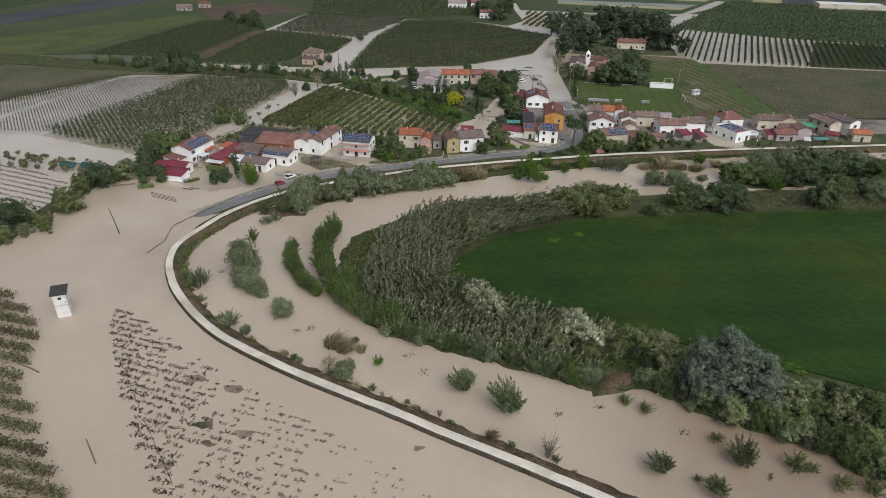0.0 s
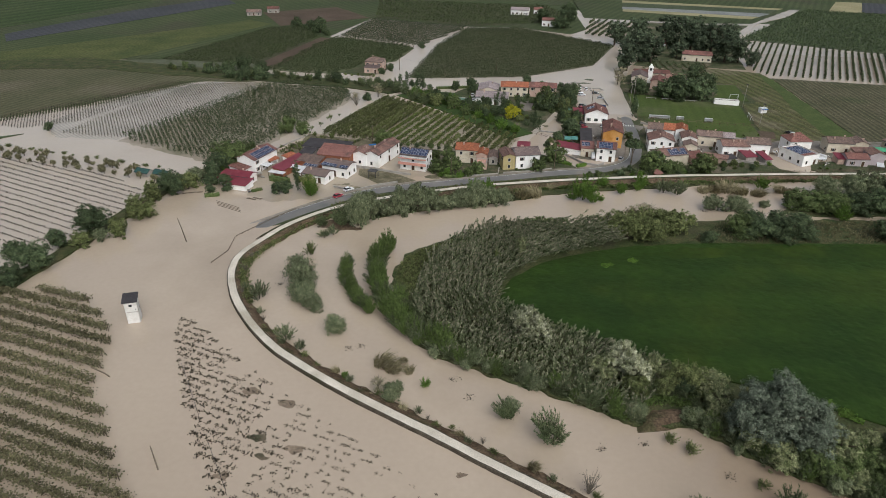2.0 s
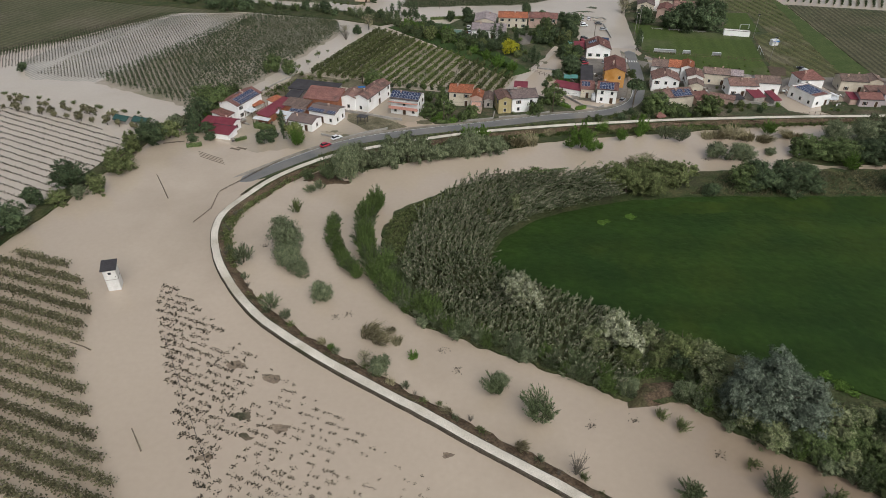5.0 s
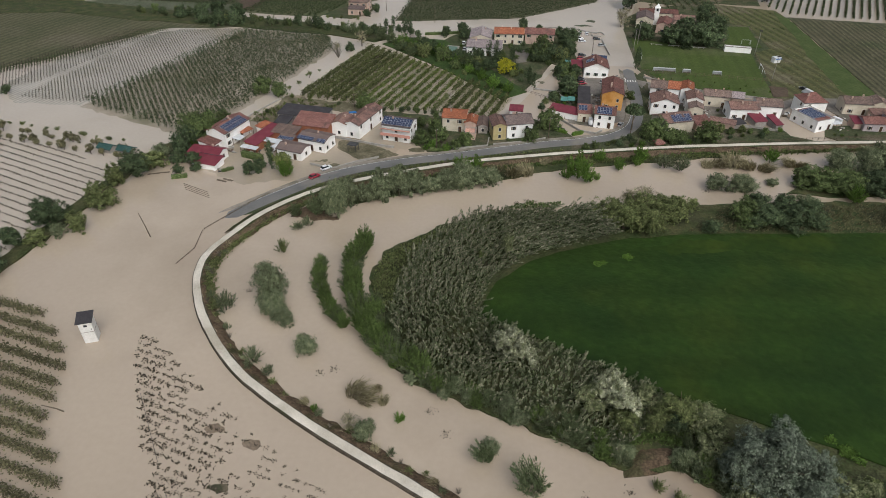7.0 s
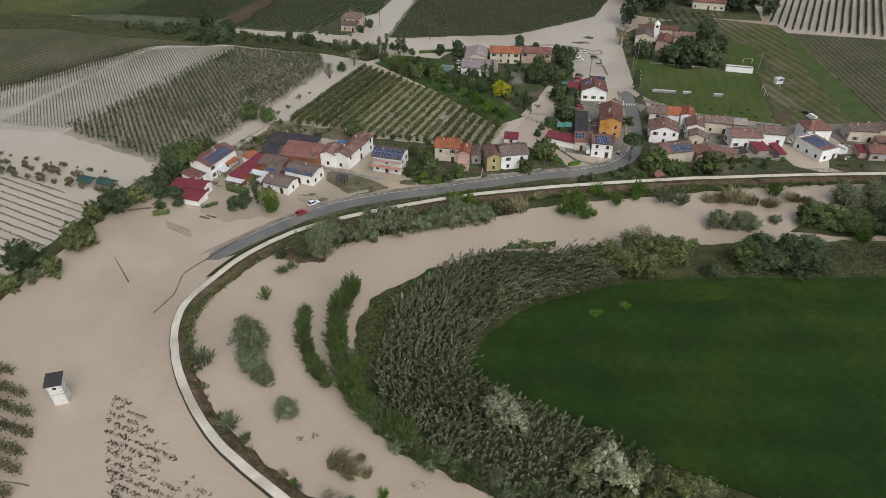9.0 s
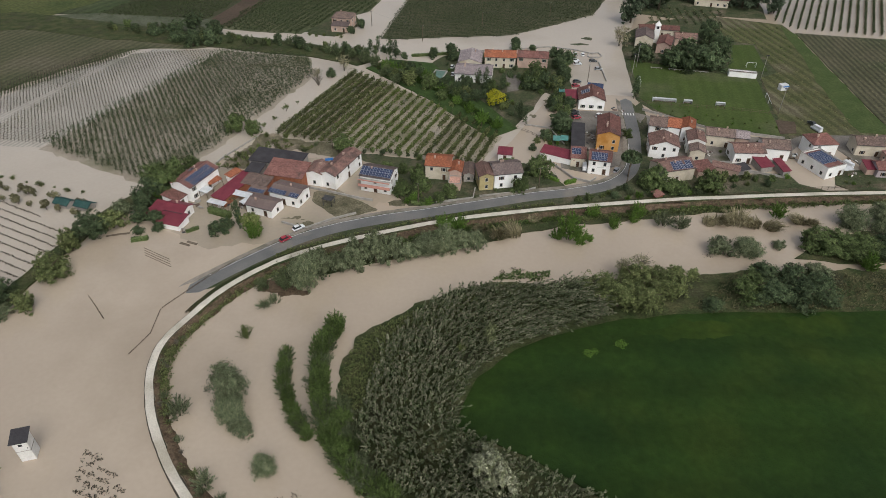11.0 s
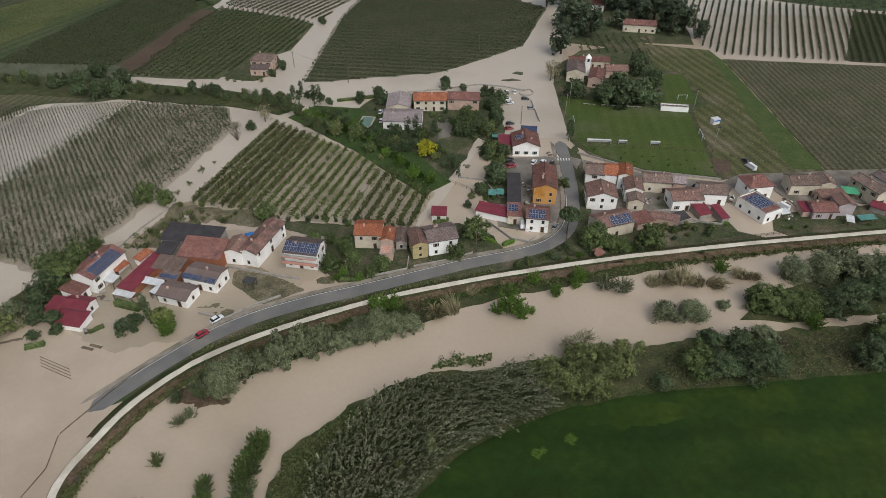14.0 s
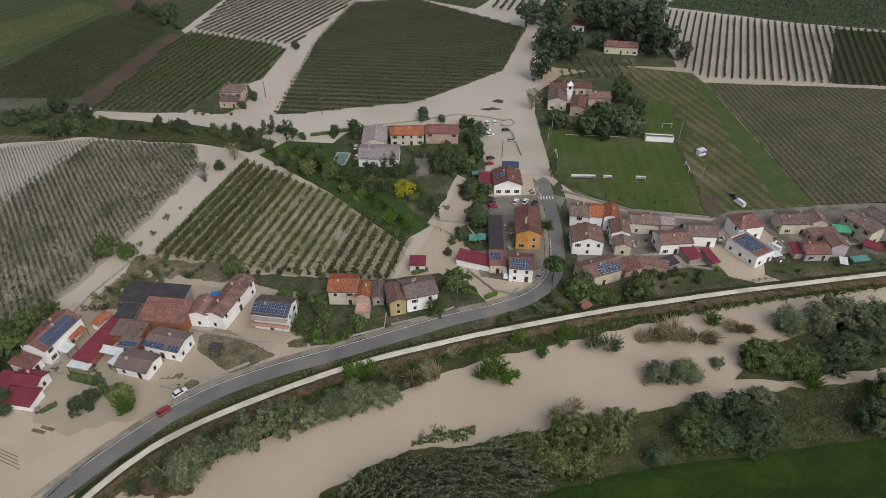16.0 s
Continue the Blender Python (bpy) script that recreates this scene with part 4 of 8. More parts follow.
slab("villa_terrace", [(10.5, 316.1), (17.3, 316.1), (15.8, 300.8), (11.1, 298.4)], 0.29, M_PAVE, "paved terrace in the villa's garden", "paving", 0.2, 3.0)
slab("shed_garden", [(23.5, 262.7), (29.6, 268.2), (35.5, 266.3), (34.5, 253.3), (28.8, 251.9)], 0.21, M_LAWN, "small overgrown garden round teal shelters", "garden", 0.5, 2.0)
shoal("wall_silt", [(-44, 209), (-36, 212), (-24, 211), (-14, 212.5), (-20, 216), (-30, 214)], 0.02, 0.14, M_SILT, "silted ground at a garden's edge", "mud")
shoal("farm_silt", [(-70, 246), (-58, 252), (-38, 247), (-38, 238), (-50, 240)], 0.08, 0.16, M_SILT, "silted grass behind the farm", "mud")
shoal("villa_silt", [(14, 300), (30, 306), (34, 296), (28, 284), (22, 276), (18, 280)], -0.02, 0.14, M_SILT, "silted lawn just under water", "mud")
shoal("house_silt", [(-58, 203), (-50, 205), (-44, 200), (-50, 197)], 0.0, 0.14, M_SILT, "silted ground before a bungalow", "mud")

# farmland beyond the village
slab("stubble_field", [(-420, 210), (-330, 335), (-232.7, 353.5), (-184.1, 344.5), (-130, 336), (-164, 330), (-196, 282), (-222, 256), (-240, 244), (-270, 230)], 0.2, M_FIELD_BROWN, "brown-green stubble field, partly flooded", "field", 3.0, 8.0)
slab("corner_meadow", [(-420, 200), (-260, 222), (-206, 232), (-196, 240), (-212, 215), (-260, 195), (-420, 170)], 0.25, M_FIELD_GREEN, "green grass at the flooded field's edge", "field", 2.0, 6.0)
slab("green_field", [(-420, 350), (-293.5, 360), (-207.2, 380.7), (-175.0, 492.6), (-246.0, 585), (-326.9, 405)], 0.2, M_FIELD_GREEN, "wide green crop field", "field", 2.0, 10.0)
slab("netted_field", [(-349, 438), (-330.5, 414), (-296, 490), (-246, 606), (-272, 641), (-314, 557), (-334, 494)], 0.24, M_FIELD_BLUE, "dark bluish field under nets", "field", 1.0, 10.0)
slab("weedy_green_field", [(-420, 352), (-292, 361.5), (-229.5, 373), (-219.5, 391), (-179, 507), (-202, 521.5), (-256.5, 450), (-309, 385), (-420, 376)], 0.24, mat("yellowish_weedy_field", (0.06, 0.074, 0.025), (0.085, 0.094, 0.036), scale=0.05, fine=0.7, fine_amt=0.4, c3=(0.05, 0.066, 0.024)), "yellowish-green weedy field", "field", 1.5, 8.0)
slab("grassy_lane", [(-420, 338), (-281, 346), (-237, 361.5), (-204.5, 362), (-178.5, 352.5), (-146, 347.5), (-138, 356), (-143, 374), (-206, 378), (-241, 369), (-290, 358), (-420, 352)], 0.3, mat("greyish_lane_grass", (0.075, 0.085, 0.052), (0.11, 0.115, 0.08), scale=0.1, fine=1.2, fine_amt=0.3), "greyish grassy farm lane", "lane", 0.8, 5.0)
slab("far_green_field", [(-364, 470), (-322, 640), (-250, 800), (-700, 800), (-700, 400), (-420, 352)], 0.2, mat("far_green", (0.035, 0.055, 0.02), (0.05, 0.066, 0.028), scale=0.015, fine=0.4, bands=(66, 14.0, 0.16)), "distant green field", "field", 1.0, 10.0)
slab("brown_strip", [(-144.6, 371.3), (-130.7, 364.9), (-117.6, 456.4), (-128.2, 460.7)], 0.2, M_FIELD_PLOUGH, "strip of bare brown soil between orchards", "field", 0.6, 6.0)
slab("weedy_field", [(153.8, 381.8), (237.2, 371.2), (300, 364), (300, 276), (179.4, 274.7), (153.4, 274.5)], 0.2, M_FIELD_ROWS, "brown weedy field with faint furrows", "field", 0.6, 6.0)
slab("rough_pasture", [(115.4, 404.2), (151.1, 393.8), (152.6, 379.8), (152.4, 274.0), (113.1, 270.6), (120, 323.5), (128.5, 330), (129, 364), (118, 368)], 0.18, mat("striped_pasture", (0.068, 0.075, 0.030), (0.095, 0.095, 0.045), scale=0.1, fine=1.5, fine_amt=0.4, c3=(0.13, 0.115, 0.075), bands=(105, 4.5, 0.18)), "rough pasture beside the football pitch", "pasture", 0.8, 5.0)
slab("green_headland", [(149, 392), (153.2, 379), (153, 274.6), (141, 275), (142.5, 320), (146, 350)], 0.23, mat("fresh_grass_strip", (0.052, 0.076, 0.024), (0.07, 0.092, 0.032), scale=0.15, fine=1.8, fine_amt=0.35), "bright grass strip along a field", "grass", 1.2, 4.0)
slab("plough_far", [(-170, 500), (-110, 548), (-150, 600), (-205, 560)], 0.2, M_FIELD_PLOUGH, "distant brown ploughed field", "field", 1.0, 8.0)
slab("north_field_a", [(-106, 552), (-20, 525), (60, 560), (40, 640), (-120, 650)], 0.2, M_FIELD_DARK, "distant dark green orchard land", "field", 1.0, 8.0)
slab("north_field_b", [(-420, 660), (-120, 655), (60, 645), (90, 900), (-420, 900)], 0.2, M_FIELD_GREEN, "distant green fields", "field", 1.0, 10.0)
slab("east_field_a", [(172, 500), (240, 468), (330, 438), (420, 520), (420, 610), (340, 636), (279, 655), (251, 617)], 0.22, M_ROWCROP, "hazy green orchard land", "field", 1.0, 8.0)
slab("yellow_strip", [(116.7, 691.5), (114.3, 676), (252, 651.6), (260.7, 662)], 0.26, M_FIELD_YELLOW, "straw-coloured field strip", "field", 0.8, 8.0)
slab("green_strip", [(114.3, 676), (110.2, 648), (237.3, 628), (252, 651.6)], 0.24, M_ROWCROP, "green field strip", "field", 0.8, 8.0)
slab("netted_strip", [(110.2, 648), (107.9, 633), (221.5, 609.6), (237.3, 628)], 0.26, M_NET, "field strip under pale nets", "field", 0.8, 8.0)
slab("yellow_strip", [(107.9, 633), (106.3, 620), (210.4, 594), (221, 608)], 0.24, M_FIELD_YELLOW, "straw-coloured field strip", "field", 0.8, 8.0)
# Stands in for a distant yellow building, built as a flat slab.
slab("yellow_crop_block", [(296.2, 650), (333, 720.6), (357, 718), (325.4, 649)], 0.3, M_FIELD_YELLOW, "flat yellow slab standing for a distant building", "field", 0.5, 8.0)
slab("netted_block", [(325.6, 649), (357.4, 718), (420, 706), (400, 640)], 0.3, M_FIELD_BLUE, "dark block of crops under nets", "field", 0.5, 8.0)
slab("flooded_lane", [(169, 509), (179, 514), (206.7, 569), (245.7, 611), (273, 655), (265, 656), (230.8, 609), (199, 563.6)], 0.42, M_PALE, "lane covered with pale flood water", "water", 1.0, 6.0)
slab("far_east_field", [(300, 364), (300, 270), (420, 280), (420, 520), (330, 436)], 0.2, M_FIELD_ROWS, "brown-green field", "field", 1.0, 8.0)


# ---- crops ----
def row_points(poly, ang, gap, step, rng, jitter=0.25, skip=0.0):
    """Places along parallel rows inside a polygon, row by row."""
    d, n = np.array((math.cos(radians(ang)), math.sin(radians(ang)))), np.array((-math.sin(radians(ang)), math.cos(radians(ang))))
    q = np.array(poly)
    s, t = q @ d, q @ n
    rows = []
    for k in np.arange(t.min() + gap / 2, t.max(), gap):
        row = []
        for a in np.arange(s.min(), s.max(), step):
            p = d * (a + rng.uniform(-jitter, jitter) * step) + n * (k + rng.uniform(-jitter, jitter) * 0.4)
            if inside(p[0], p[1], poly) and rng.uniform() >= skip:
                row.append(p)
        if row:
            rows.append(row)
    return rows


def bushes(places, w, h, k, size, rng, z0=0.15, up=0.2):
    """Leaf sprays for many small plants."""
    P = np.repeat(np.asarray(places), k, 0)
    n = len(P)
    off = rng.normal(size=(n, 2)) * w * 0.5
    z = z0 + h * rng.uniform(0.1, 1.0, n)
    return cards(np.column_stack([P + off, z]), size, rng, up)


def crop(name, poly, ang, gap, step, w, h, k, size, material, label, seed, skip=0.0, z0=0.1, category="orchard"):
    rng = np.random.default_rng(seed)
    pts = [p for row in row_points(poly, ang, gap, step, rng, skip=skip) for p in row]
    ob = new(name, np_mesh(name, *bushes(pts, w, h, k, size, rng, z0), material))
    return tagged(ob, label, category, kind="stuff")


M_SHALLOW = mat("shallow_water_over_soil", (0.30, 0.255, 0.195), (0.365, 0.312, 0.242), scale=0.12, rough=0.1, bump=0.05, fine=0.9, fine_amt=0.1, spec=0.5, c3=(0.20, 0.18, 0.115), detail=7.0)
M_STREAKED = mat("thin_water_over_stubble", (0.33, 0.298, 0.245), (0.395, 0.355, 0.296), scale=0.06, rough=0.12, bump=0.05, fine=0.7, fine_amt=0.12, spec=0.5, c3=(0.24, 0.22, 0.168), bands=(74, 1.7, 0.14), detail=7.0)
slab("orchard_water", [(-153, 236), (-122, 333), (-79, 327.5), (-71.5, 309), (-90, 243), (-104, 216)], 0.022, M_SHALLOW, "brown water between the orchard's rows", "water", 1.5, 3.0)
slab("stubble_water", [(-183, 238), (-196, 258), (-190, 282), (-179, 306), (-164, 322), (-154, 331), (-123, 334), (-154, 237)], 0.02, M_STREAKED, "thin pale water over a drowned stubble field", "water", 2.0, 3.0)
slab("vineyard_water", [(-55.5, 313), (-20, 288.5), (9.8, 260), (2.3, 238.5), (-41.6, 245), (-74, 254)], 0.021, mat("brown_vineyard_water", (0.315, 0.27, 0.205), (0.37, 0.32, 0.25), scale=0.1, rough=0.1, bump=0.05, fine=0.9, fine_amt=0.08, spec=0.5, c3=(0.22, 0.20, 0.13), detail=7.0), "shallow brown water in the vineyard", "water", 1.0, 3.0)
DARK_ORCHARD = [(-153, 238.5), (-121.3, 332), (-79.6, 326.5), (-72.5, 309), (-91, 243), (-105, 218)]
crop("flooded_orchard", DARK_ORCHARD, 123, 1.75, 0.8, 0.72, 2.8, 18, 0.38, L_ORCH, "rows of slender orchard trees standing in flood water", 201, skip=0.2)
crop("young_orchard", [(-181, 242), (-160.8, 326.2), (-123.5, 334.0), (-154, 239.1)], 123, 1.15, 1.2, 0.18, 0.9, 6, 0.3, L_DROWN, "rows of thin young trees in shallow flood water", 202)
crop("stubble_sprouts", [(-200, 246), (-183, 258), (-164, 322), (-176, 330), (-206, 282), (-232, 250)], 123, 1.15, 1.2, 0.22, 0.5, 6, 0.32, L_DROWN, "thin rows of stubble in shallow water", 230, category="stubble")
crop("flooded_vines", [(-260, 230), (-189, 215), (-136, 201.5), (-113.7, 186.5), (-119.8, 150.2), (-126, 140), (-260, 110)], -21, 2.75, 0.8, 0.22, 0.55, 5, 0.4, L_DROWN, "rows of drowned vines showing above the flood", 203, category="vineyard")
crop("broad_orchard", [(-51.7, 353.5), (-43.5, 448.8), (-27, 516), (14.5, 519.8), (76, 462), (55.6, 399), (12.5, 363.7), (-40, 353.6)], -7, 4.7, 0.7, 0.6, 1.5, 15, 0.44, L_ORCH, "broad orchard of low dark green rows", 204)
slab("broad_orchard_floor", [(-50.7, 354.5), (-42.5, 448.8), (-26, 516), (14.5, 520.8), (77, 463), (55.6, 400), (12.5, 365.7), (-40, 355.6)], 0.12, mat("muddy_orchard_alleys", (0.080, 0.086, 0.048), (0.108, 0.106, 0.066), scale=0.05, fine=0.8, fine_amt=0.35, c3=(0.075, 0.082, 0.045), detail=7.0), "dark weedy orchard floor", "field", 1.0, 5.0)
crop("stubble_fringe", [(-160, 331), (-164, 322), (-192, 279), (-216, 254), (-240, 240), (-246, 246), (-222, 258), (-198, 284), (-170, 330)], 123, 1.15, 0.5, 0.3, 0.3, 6, 0.36, L_ORCH, "thinning stubble where a field slides under water", 231, category="stubble")
crop("young_weeds", [(-181, 250), (-172, 290), (-160, 326), (-140, 330), (-165, 270), (-172, 246)], 123, 1.15, 1.0, 0.2, 0.4, 4, 0.3, L_MUDDY, "weeds between thin young trees in shallow water", 232, skip=0.3, category="weeds")
WEST = [(-133.4, 361.5), (-111, 358.4), (-91.4, 357.7), (-88.1, 366.3), (-81.6, 376.4), (-82.1, 388), (-69.3, 389), (-63.7, 394.3), (-60.3, 416.1), (-57.9, 433.7), (-67.6, 442.5), (-94.8, 454.1), (-115.9, 462.2), (-124.1, 435.9)]
crop("west_orchard", WEST, 74, 3.5, 0.8, 0.42, 1.7, 13, 0.5, L_ORCH, "orchard of dark green rows beside the lane", 205)
slab("west_orchard_floor", WEST, 0.15, mat("weedy_orchard_alleys", (0.072, 0.084, 0.042), (0.105, 0.108, 0.062), scale=0.08, fine=0.8, fine_amt=0.35, c3=(0.062, 0.078, 0.034), detail=7.0), "dark weedy orchard floor", "field", 0.8, 5.0)
crop("northwest_orchard", [(-205, 376), (-146, 372), (-130, 462), (-150, 500), (-176, 490)], 68, 3.4, 1.2, 0.6, 1.4, 10, 0.6, L_ORCH, "large dark green orchard", 206)
slab("northwest_orchard_floor", [(-206, 375), (-145.5, 371.8), (-129, 462), (-150, 501), (-176, 491)], 0.18, M_FIELD_DARK, "dark weedy orchard floor", "field", 0.8, 5.0)
crop("striped_orchard", [(-116, 466), (-106.7, 544.1), (-26, 519), (-54.6, 440)], 62, 4.1, 0.55, 0.4, 1.3, 12, 0.48, L_ORCH, "orchard rows with pale flood water between them", 207)
crop("east_vineyard", [(166.2, 491.8), (235.5, 463.1), (330, 436), (300, 366), (239.2, 374.4), (155.2, 387.6), (149, 401)], 67, 3.75, 0.8, 0.5, 1.9, 9, 0.62, L_ORCH, "wide rows of trained orchard trees above pale water", 208)
slab("east_vineyard_floor", [(258, 456), (330, 436), (300, 367), (215, 379)], 0.12, M_FIELD_DARK, "dark grassy orchard floor", "field", 2.0, 5.0)
crop("northeast_orchard", [(172, 500), (240, 468), (330, 438), (420, 520), (420, 610), (340, 636), (279, 655), (251, 617)], -22, 4.4, 1.8, 0.8, 1.8, 7, 0.95, L_DARK, "dark green orchard rows", 209)
crop("north_orchard", [(-106, 552), (-20, 525), (60, 560), (40, 640), (-120, 650)], -10, 5.0, 2.2, 0.8, 1.7, 7, 1.0, L_ORCH, "distant orchard rows", 210)
crop("poplar_rows", [(60, 500), (80, 488), (112, 500), (104, 560), (72, 566)], 70, 5.0, 1.6, 0.8, 1.8, 9, 0.9, L_ORCH, "orchard rows above pale flood water", 211)
crop("nursery_rows", [(81, 391.5), (108, 388), (121, 386.5), (125, 411), (93.5, 415)], 91, 4.2, 1.3, 0.5, 1.5, 9, 0.55, L_ORCH, "rows of young trees behind the church", 216, skip=0.2)
crop("nursery_stubble", [(81, 391.5), (108, 388), (121, 386.5), (125, 411), (93.5, 415)], 91, 4.2, 0.7, 0.9, 0.15, 5, 0.4, L_DRY, "pale mown strips behind the church", 217, category="stubble")
crop("pasture_rows", [(117, 398), (148, 390), (144, 350), (130, 335), (130, 364), (119, 370)], 105, 4.5, 1.2, 0.3, 0.6, 6, 0.45, L_BROAD, "sparse rows of young shrubs on rough pasture", 212, skip=0.3)
crop("pasture_scrub", [(128, 330), (141, 345), (141, 278), (120, 276)], 105, 4.5, 1.6, 0.8, 0.5, 9, 0.45, L_MUDDY, "yellowish weeds in rough rows", 213, skip=0.35, category="weeds")
crop("furrow_weeds", [(155, 378), (237.2, 369), (296, 362), (296, 280), (179.4, 277), (155, 277)], 90, 3.4, 0.7, 0.12, 0.2, 3, 0.34, L_DRY, "faint rows of weeds in a brown field", 214, skip=0.3, category="weeds")
for k in range(30):
    gx, gy = -85.2 + 3.1 * (k % 6) + 0.5 * math.sin(k * 2.7), 228.5 + 4.1 * (k // 6) + 0.18 * (k % 6) * 3 + 0.6 * math.cos(k * 3.1)
    if inside(gx, gy, [(-87, 227.5), (-81, 247), (-72, 250), (-66, 240), (-71.5, 226)]):
        plant("sapling", gx + 0.28 * (gy - 228), gy, 1.3 + 0.35 * math.sin(k * 1.9), group="fruit trees in the flooded garden")
for gx, gy, gr in ((-74.5, 273.4, 1.5), (-76.6, 264.7, 1.3), (-72, 280, 0.9), (-79, 259, 1.2)):
    plant("sapling", gx, gy, gr, group="fruit trees in the flooded garden")
BEANS = [(-74, 121), (-71, 121), (-57.5, 110.5), (-43.7, 99.5), (-26.7, 88), (-15.0, 82), (-6.1, 75), (2, 68), (10, 58), (-34, 55), (-43, 68.6), (-59, 91.7)]
rng = np.random.default_rng(216)
spots = []
for row in row_points(BEANS, -17.5, 1.75, 0.9, rng, 0.3):
    for p in row:
        west = (p[0] + 74 - (121 - p[1]) * 0.55) / 40
        if rng.uniform() > 0.2 + 0.4 * max(0.0, west) and noise.noise((p[0] * 0.16, p[1] * 0.16, 4)) > -0.36 - 0.3 * (west < 0.1):
            spots.append(p)
fade = np.array([min(1.0, max(0.0, (p[0] + 74 - (121 - p[1]) * 0.55) / 40)) for p in spots])
many = np.repeat(np.arange(len(spots)), 13)
big = (1.25 - 0.7 * fade)[many] * rng.uniform(0.75, 1.2, len(spots))[many]
lie = np.array(spots)[many] + rng.normal(size=(len(many), 2)) * (0.27 * big)[:, None]
tagged(new("drowned_bean_field", np_mesh("drowned_bean_field", *cards(np.column_stack([lie, rng.uniform(0, 0.24, len(many)) * big]), 0.40 * big, rng, 0.0, 0.24), L_DROWN)), "dark drowned crop plants in thinning rows above water", "crop", kind="stuff")


def vine_row(x0, y0, x1, y1, material, w, h, per, size, seed, label, group, skip=0.0, trunk_every=1.6):
    """One row of vines or trained trees: foliage, trunks and end posts."""
    rng = np.random.default_rng(seed)
    length = math.hypot(x1 - x0, y1 - y0)
    t = np.arange(0, length, 0.55)
    keep = rng.uniform(size=len(t)) >= skip
    gap = np.array([noise.noise((a * 0.25, seed * 1.7, 0)) for a in t]) > -0.38 - 0.5 * (per > 21)
    t = t[keep & gap]
    if len(t) < 2:
        return
    root = empty("vine_row", x0, y0, 0.0, math.degrees(math.atan2(y1 - y0, x1 - x0)))
    pts = np.column_stack([t, np.zeros(len(t))])
    hang("foliage", np_mesh("foliage", *bushes(pts, w, h, per, size, rng, 0.35), material), root)
    tagged(hang("stem_line", boxes("stem_line", [(a - 0.05, a + 0.05, -0.05, 0.05, -0.3, h * 0.7) for a in np.arange(0.5, length, trunk_every)], M_BARK), root), kind="stuff")
    post = boxes("post", [(-0.06, 0.06, -0.06, 0.06, -0.3, h + 0.5)], M_WOOD)
    hang("post", post, root)
    hang("post", post, root, Matrix.Translation((length, 0, 0)))
    tagged(root, label, "vine row", group)


# vineyard behind the village: dense dark rows, then thinner green rows, then bushy rows standing in water
VINEYARD = [(-54.9, 312.7), (-20.4, 287.4), (9.2, 260), (2.3, 239.5), (-13.4, 242.5), (-41.6, 246.3), (-73.0, 254.2)]
for k, row in enumerate(row_points(VINEYARD, 73, 3.55, 0.5, np.random.default_rng(217), 0.0)[::-1]):
    a, b = row[0], row[-1]
    if math.hypot(*(b - a)) < 4:
        continue
    if k < 7:
        vine_row(*a, *b, L_RUSSET, 1.0, 1.9, 22, 0.55, 300 + k, "dense dark row of vines in flooded soil", "vineyard rows")
    elif k < 15:
        vine_row(*a, *b, L_VINE, 0.8, 1.4, 17, 0.5, 300 + k, "thin green row of vines in pale flood water", "vineyard rows", 0.1)
    else:
        vine_row(*a, *b, L_RUSSET, 0.9, 1.8, 20, 0.55, 300 + k, "bushy dark row of small trees in flood water", "vineyard rows", 0.05)
crop("vineyard_weeds", VINEYARD, 73, 1.2, 0.9, 0.5, 0.22, 3, 0.36, L_VINE, "weeds between the rows of the flooded vineyard", 233, skip=0.45, category="weeds")
shoal("vineyard_floor", [(-54.9, 311), (-36, 298), (-47, 247.5), (-72, 254.6)], 0.0, 0.09, M_MUD, "muddy vineyard floor", "field")
# orchard rows in the foreground flood
ROW_ENDS = [(-97.1, 123.3), (-90.8, 117.7), (-86.1, 112.8), (-83.2, 108.1), (-82.4, 103.9), (-80.6, 100.1), (-79.3, 95.5), (-77.1, 91.3), (-72.2, 86.6), (-68.6, 81.7), (-64.7, 76.7), (-61.0, 72.3), (-56.7, 68.0), (-53.0, 63.6), (-49.5, 59.2)]
for k, (x1, y1) in enumerate(ROW_ENDS):
    x0 = max(-150 + 1.5 * k, x1 - 60) if k else -112
    vine_row(x0, y1 + (x1 - x0) * 0.258, x1, y1, L_MUDDY, 1.15, 1.6, 34, 0.42, 340 + k, "muddy olive orchard row standing in flood water", "foreground orchard rows")
# small fruit trees in two lines along a flooded track
for k in range(26):
    for j, off in enumerate((0.0, 6.0, 12.0)):
        x, y = -207 + 3.5 * k + 1.2 * math.sin(k * 2.1 + j), 227.5 - 0.72 * k - off * 0.95
        if (k * 7 + j * 3) % 11 < 9 and x < -119:
            plant("fruit" if j else "muddy", x + off * 0.2, y, 1.25 + 0.35 * math.sin(k * 1.7 + j) - 0.4 * (j == 0), group="fruit trees along the track")


def beside(i, off):
    a, b = DIKE[i], DIKE[i + 1]
    ln = math.hypot(b[0] - a[0], b[1] - a[1])
    return (a[0] + (b[1] - a[1]) / ln * off, a[1] - (b[0] - a[0]) / ln * off)


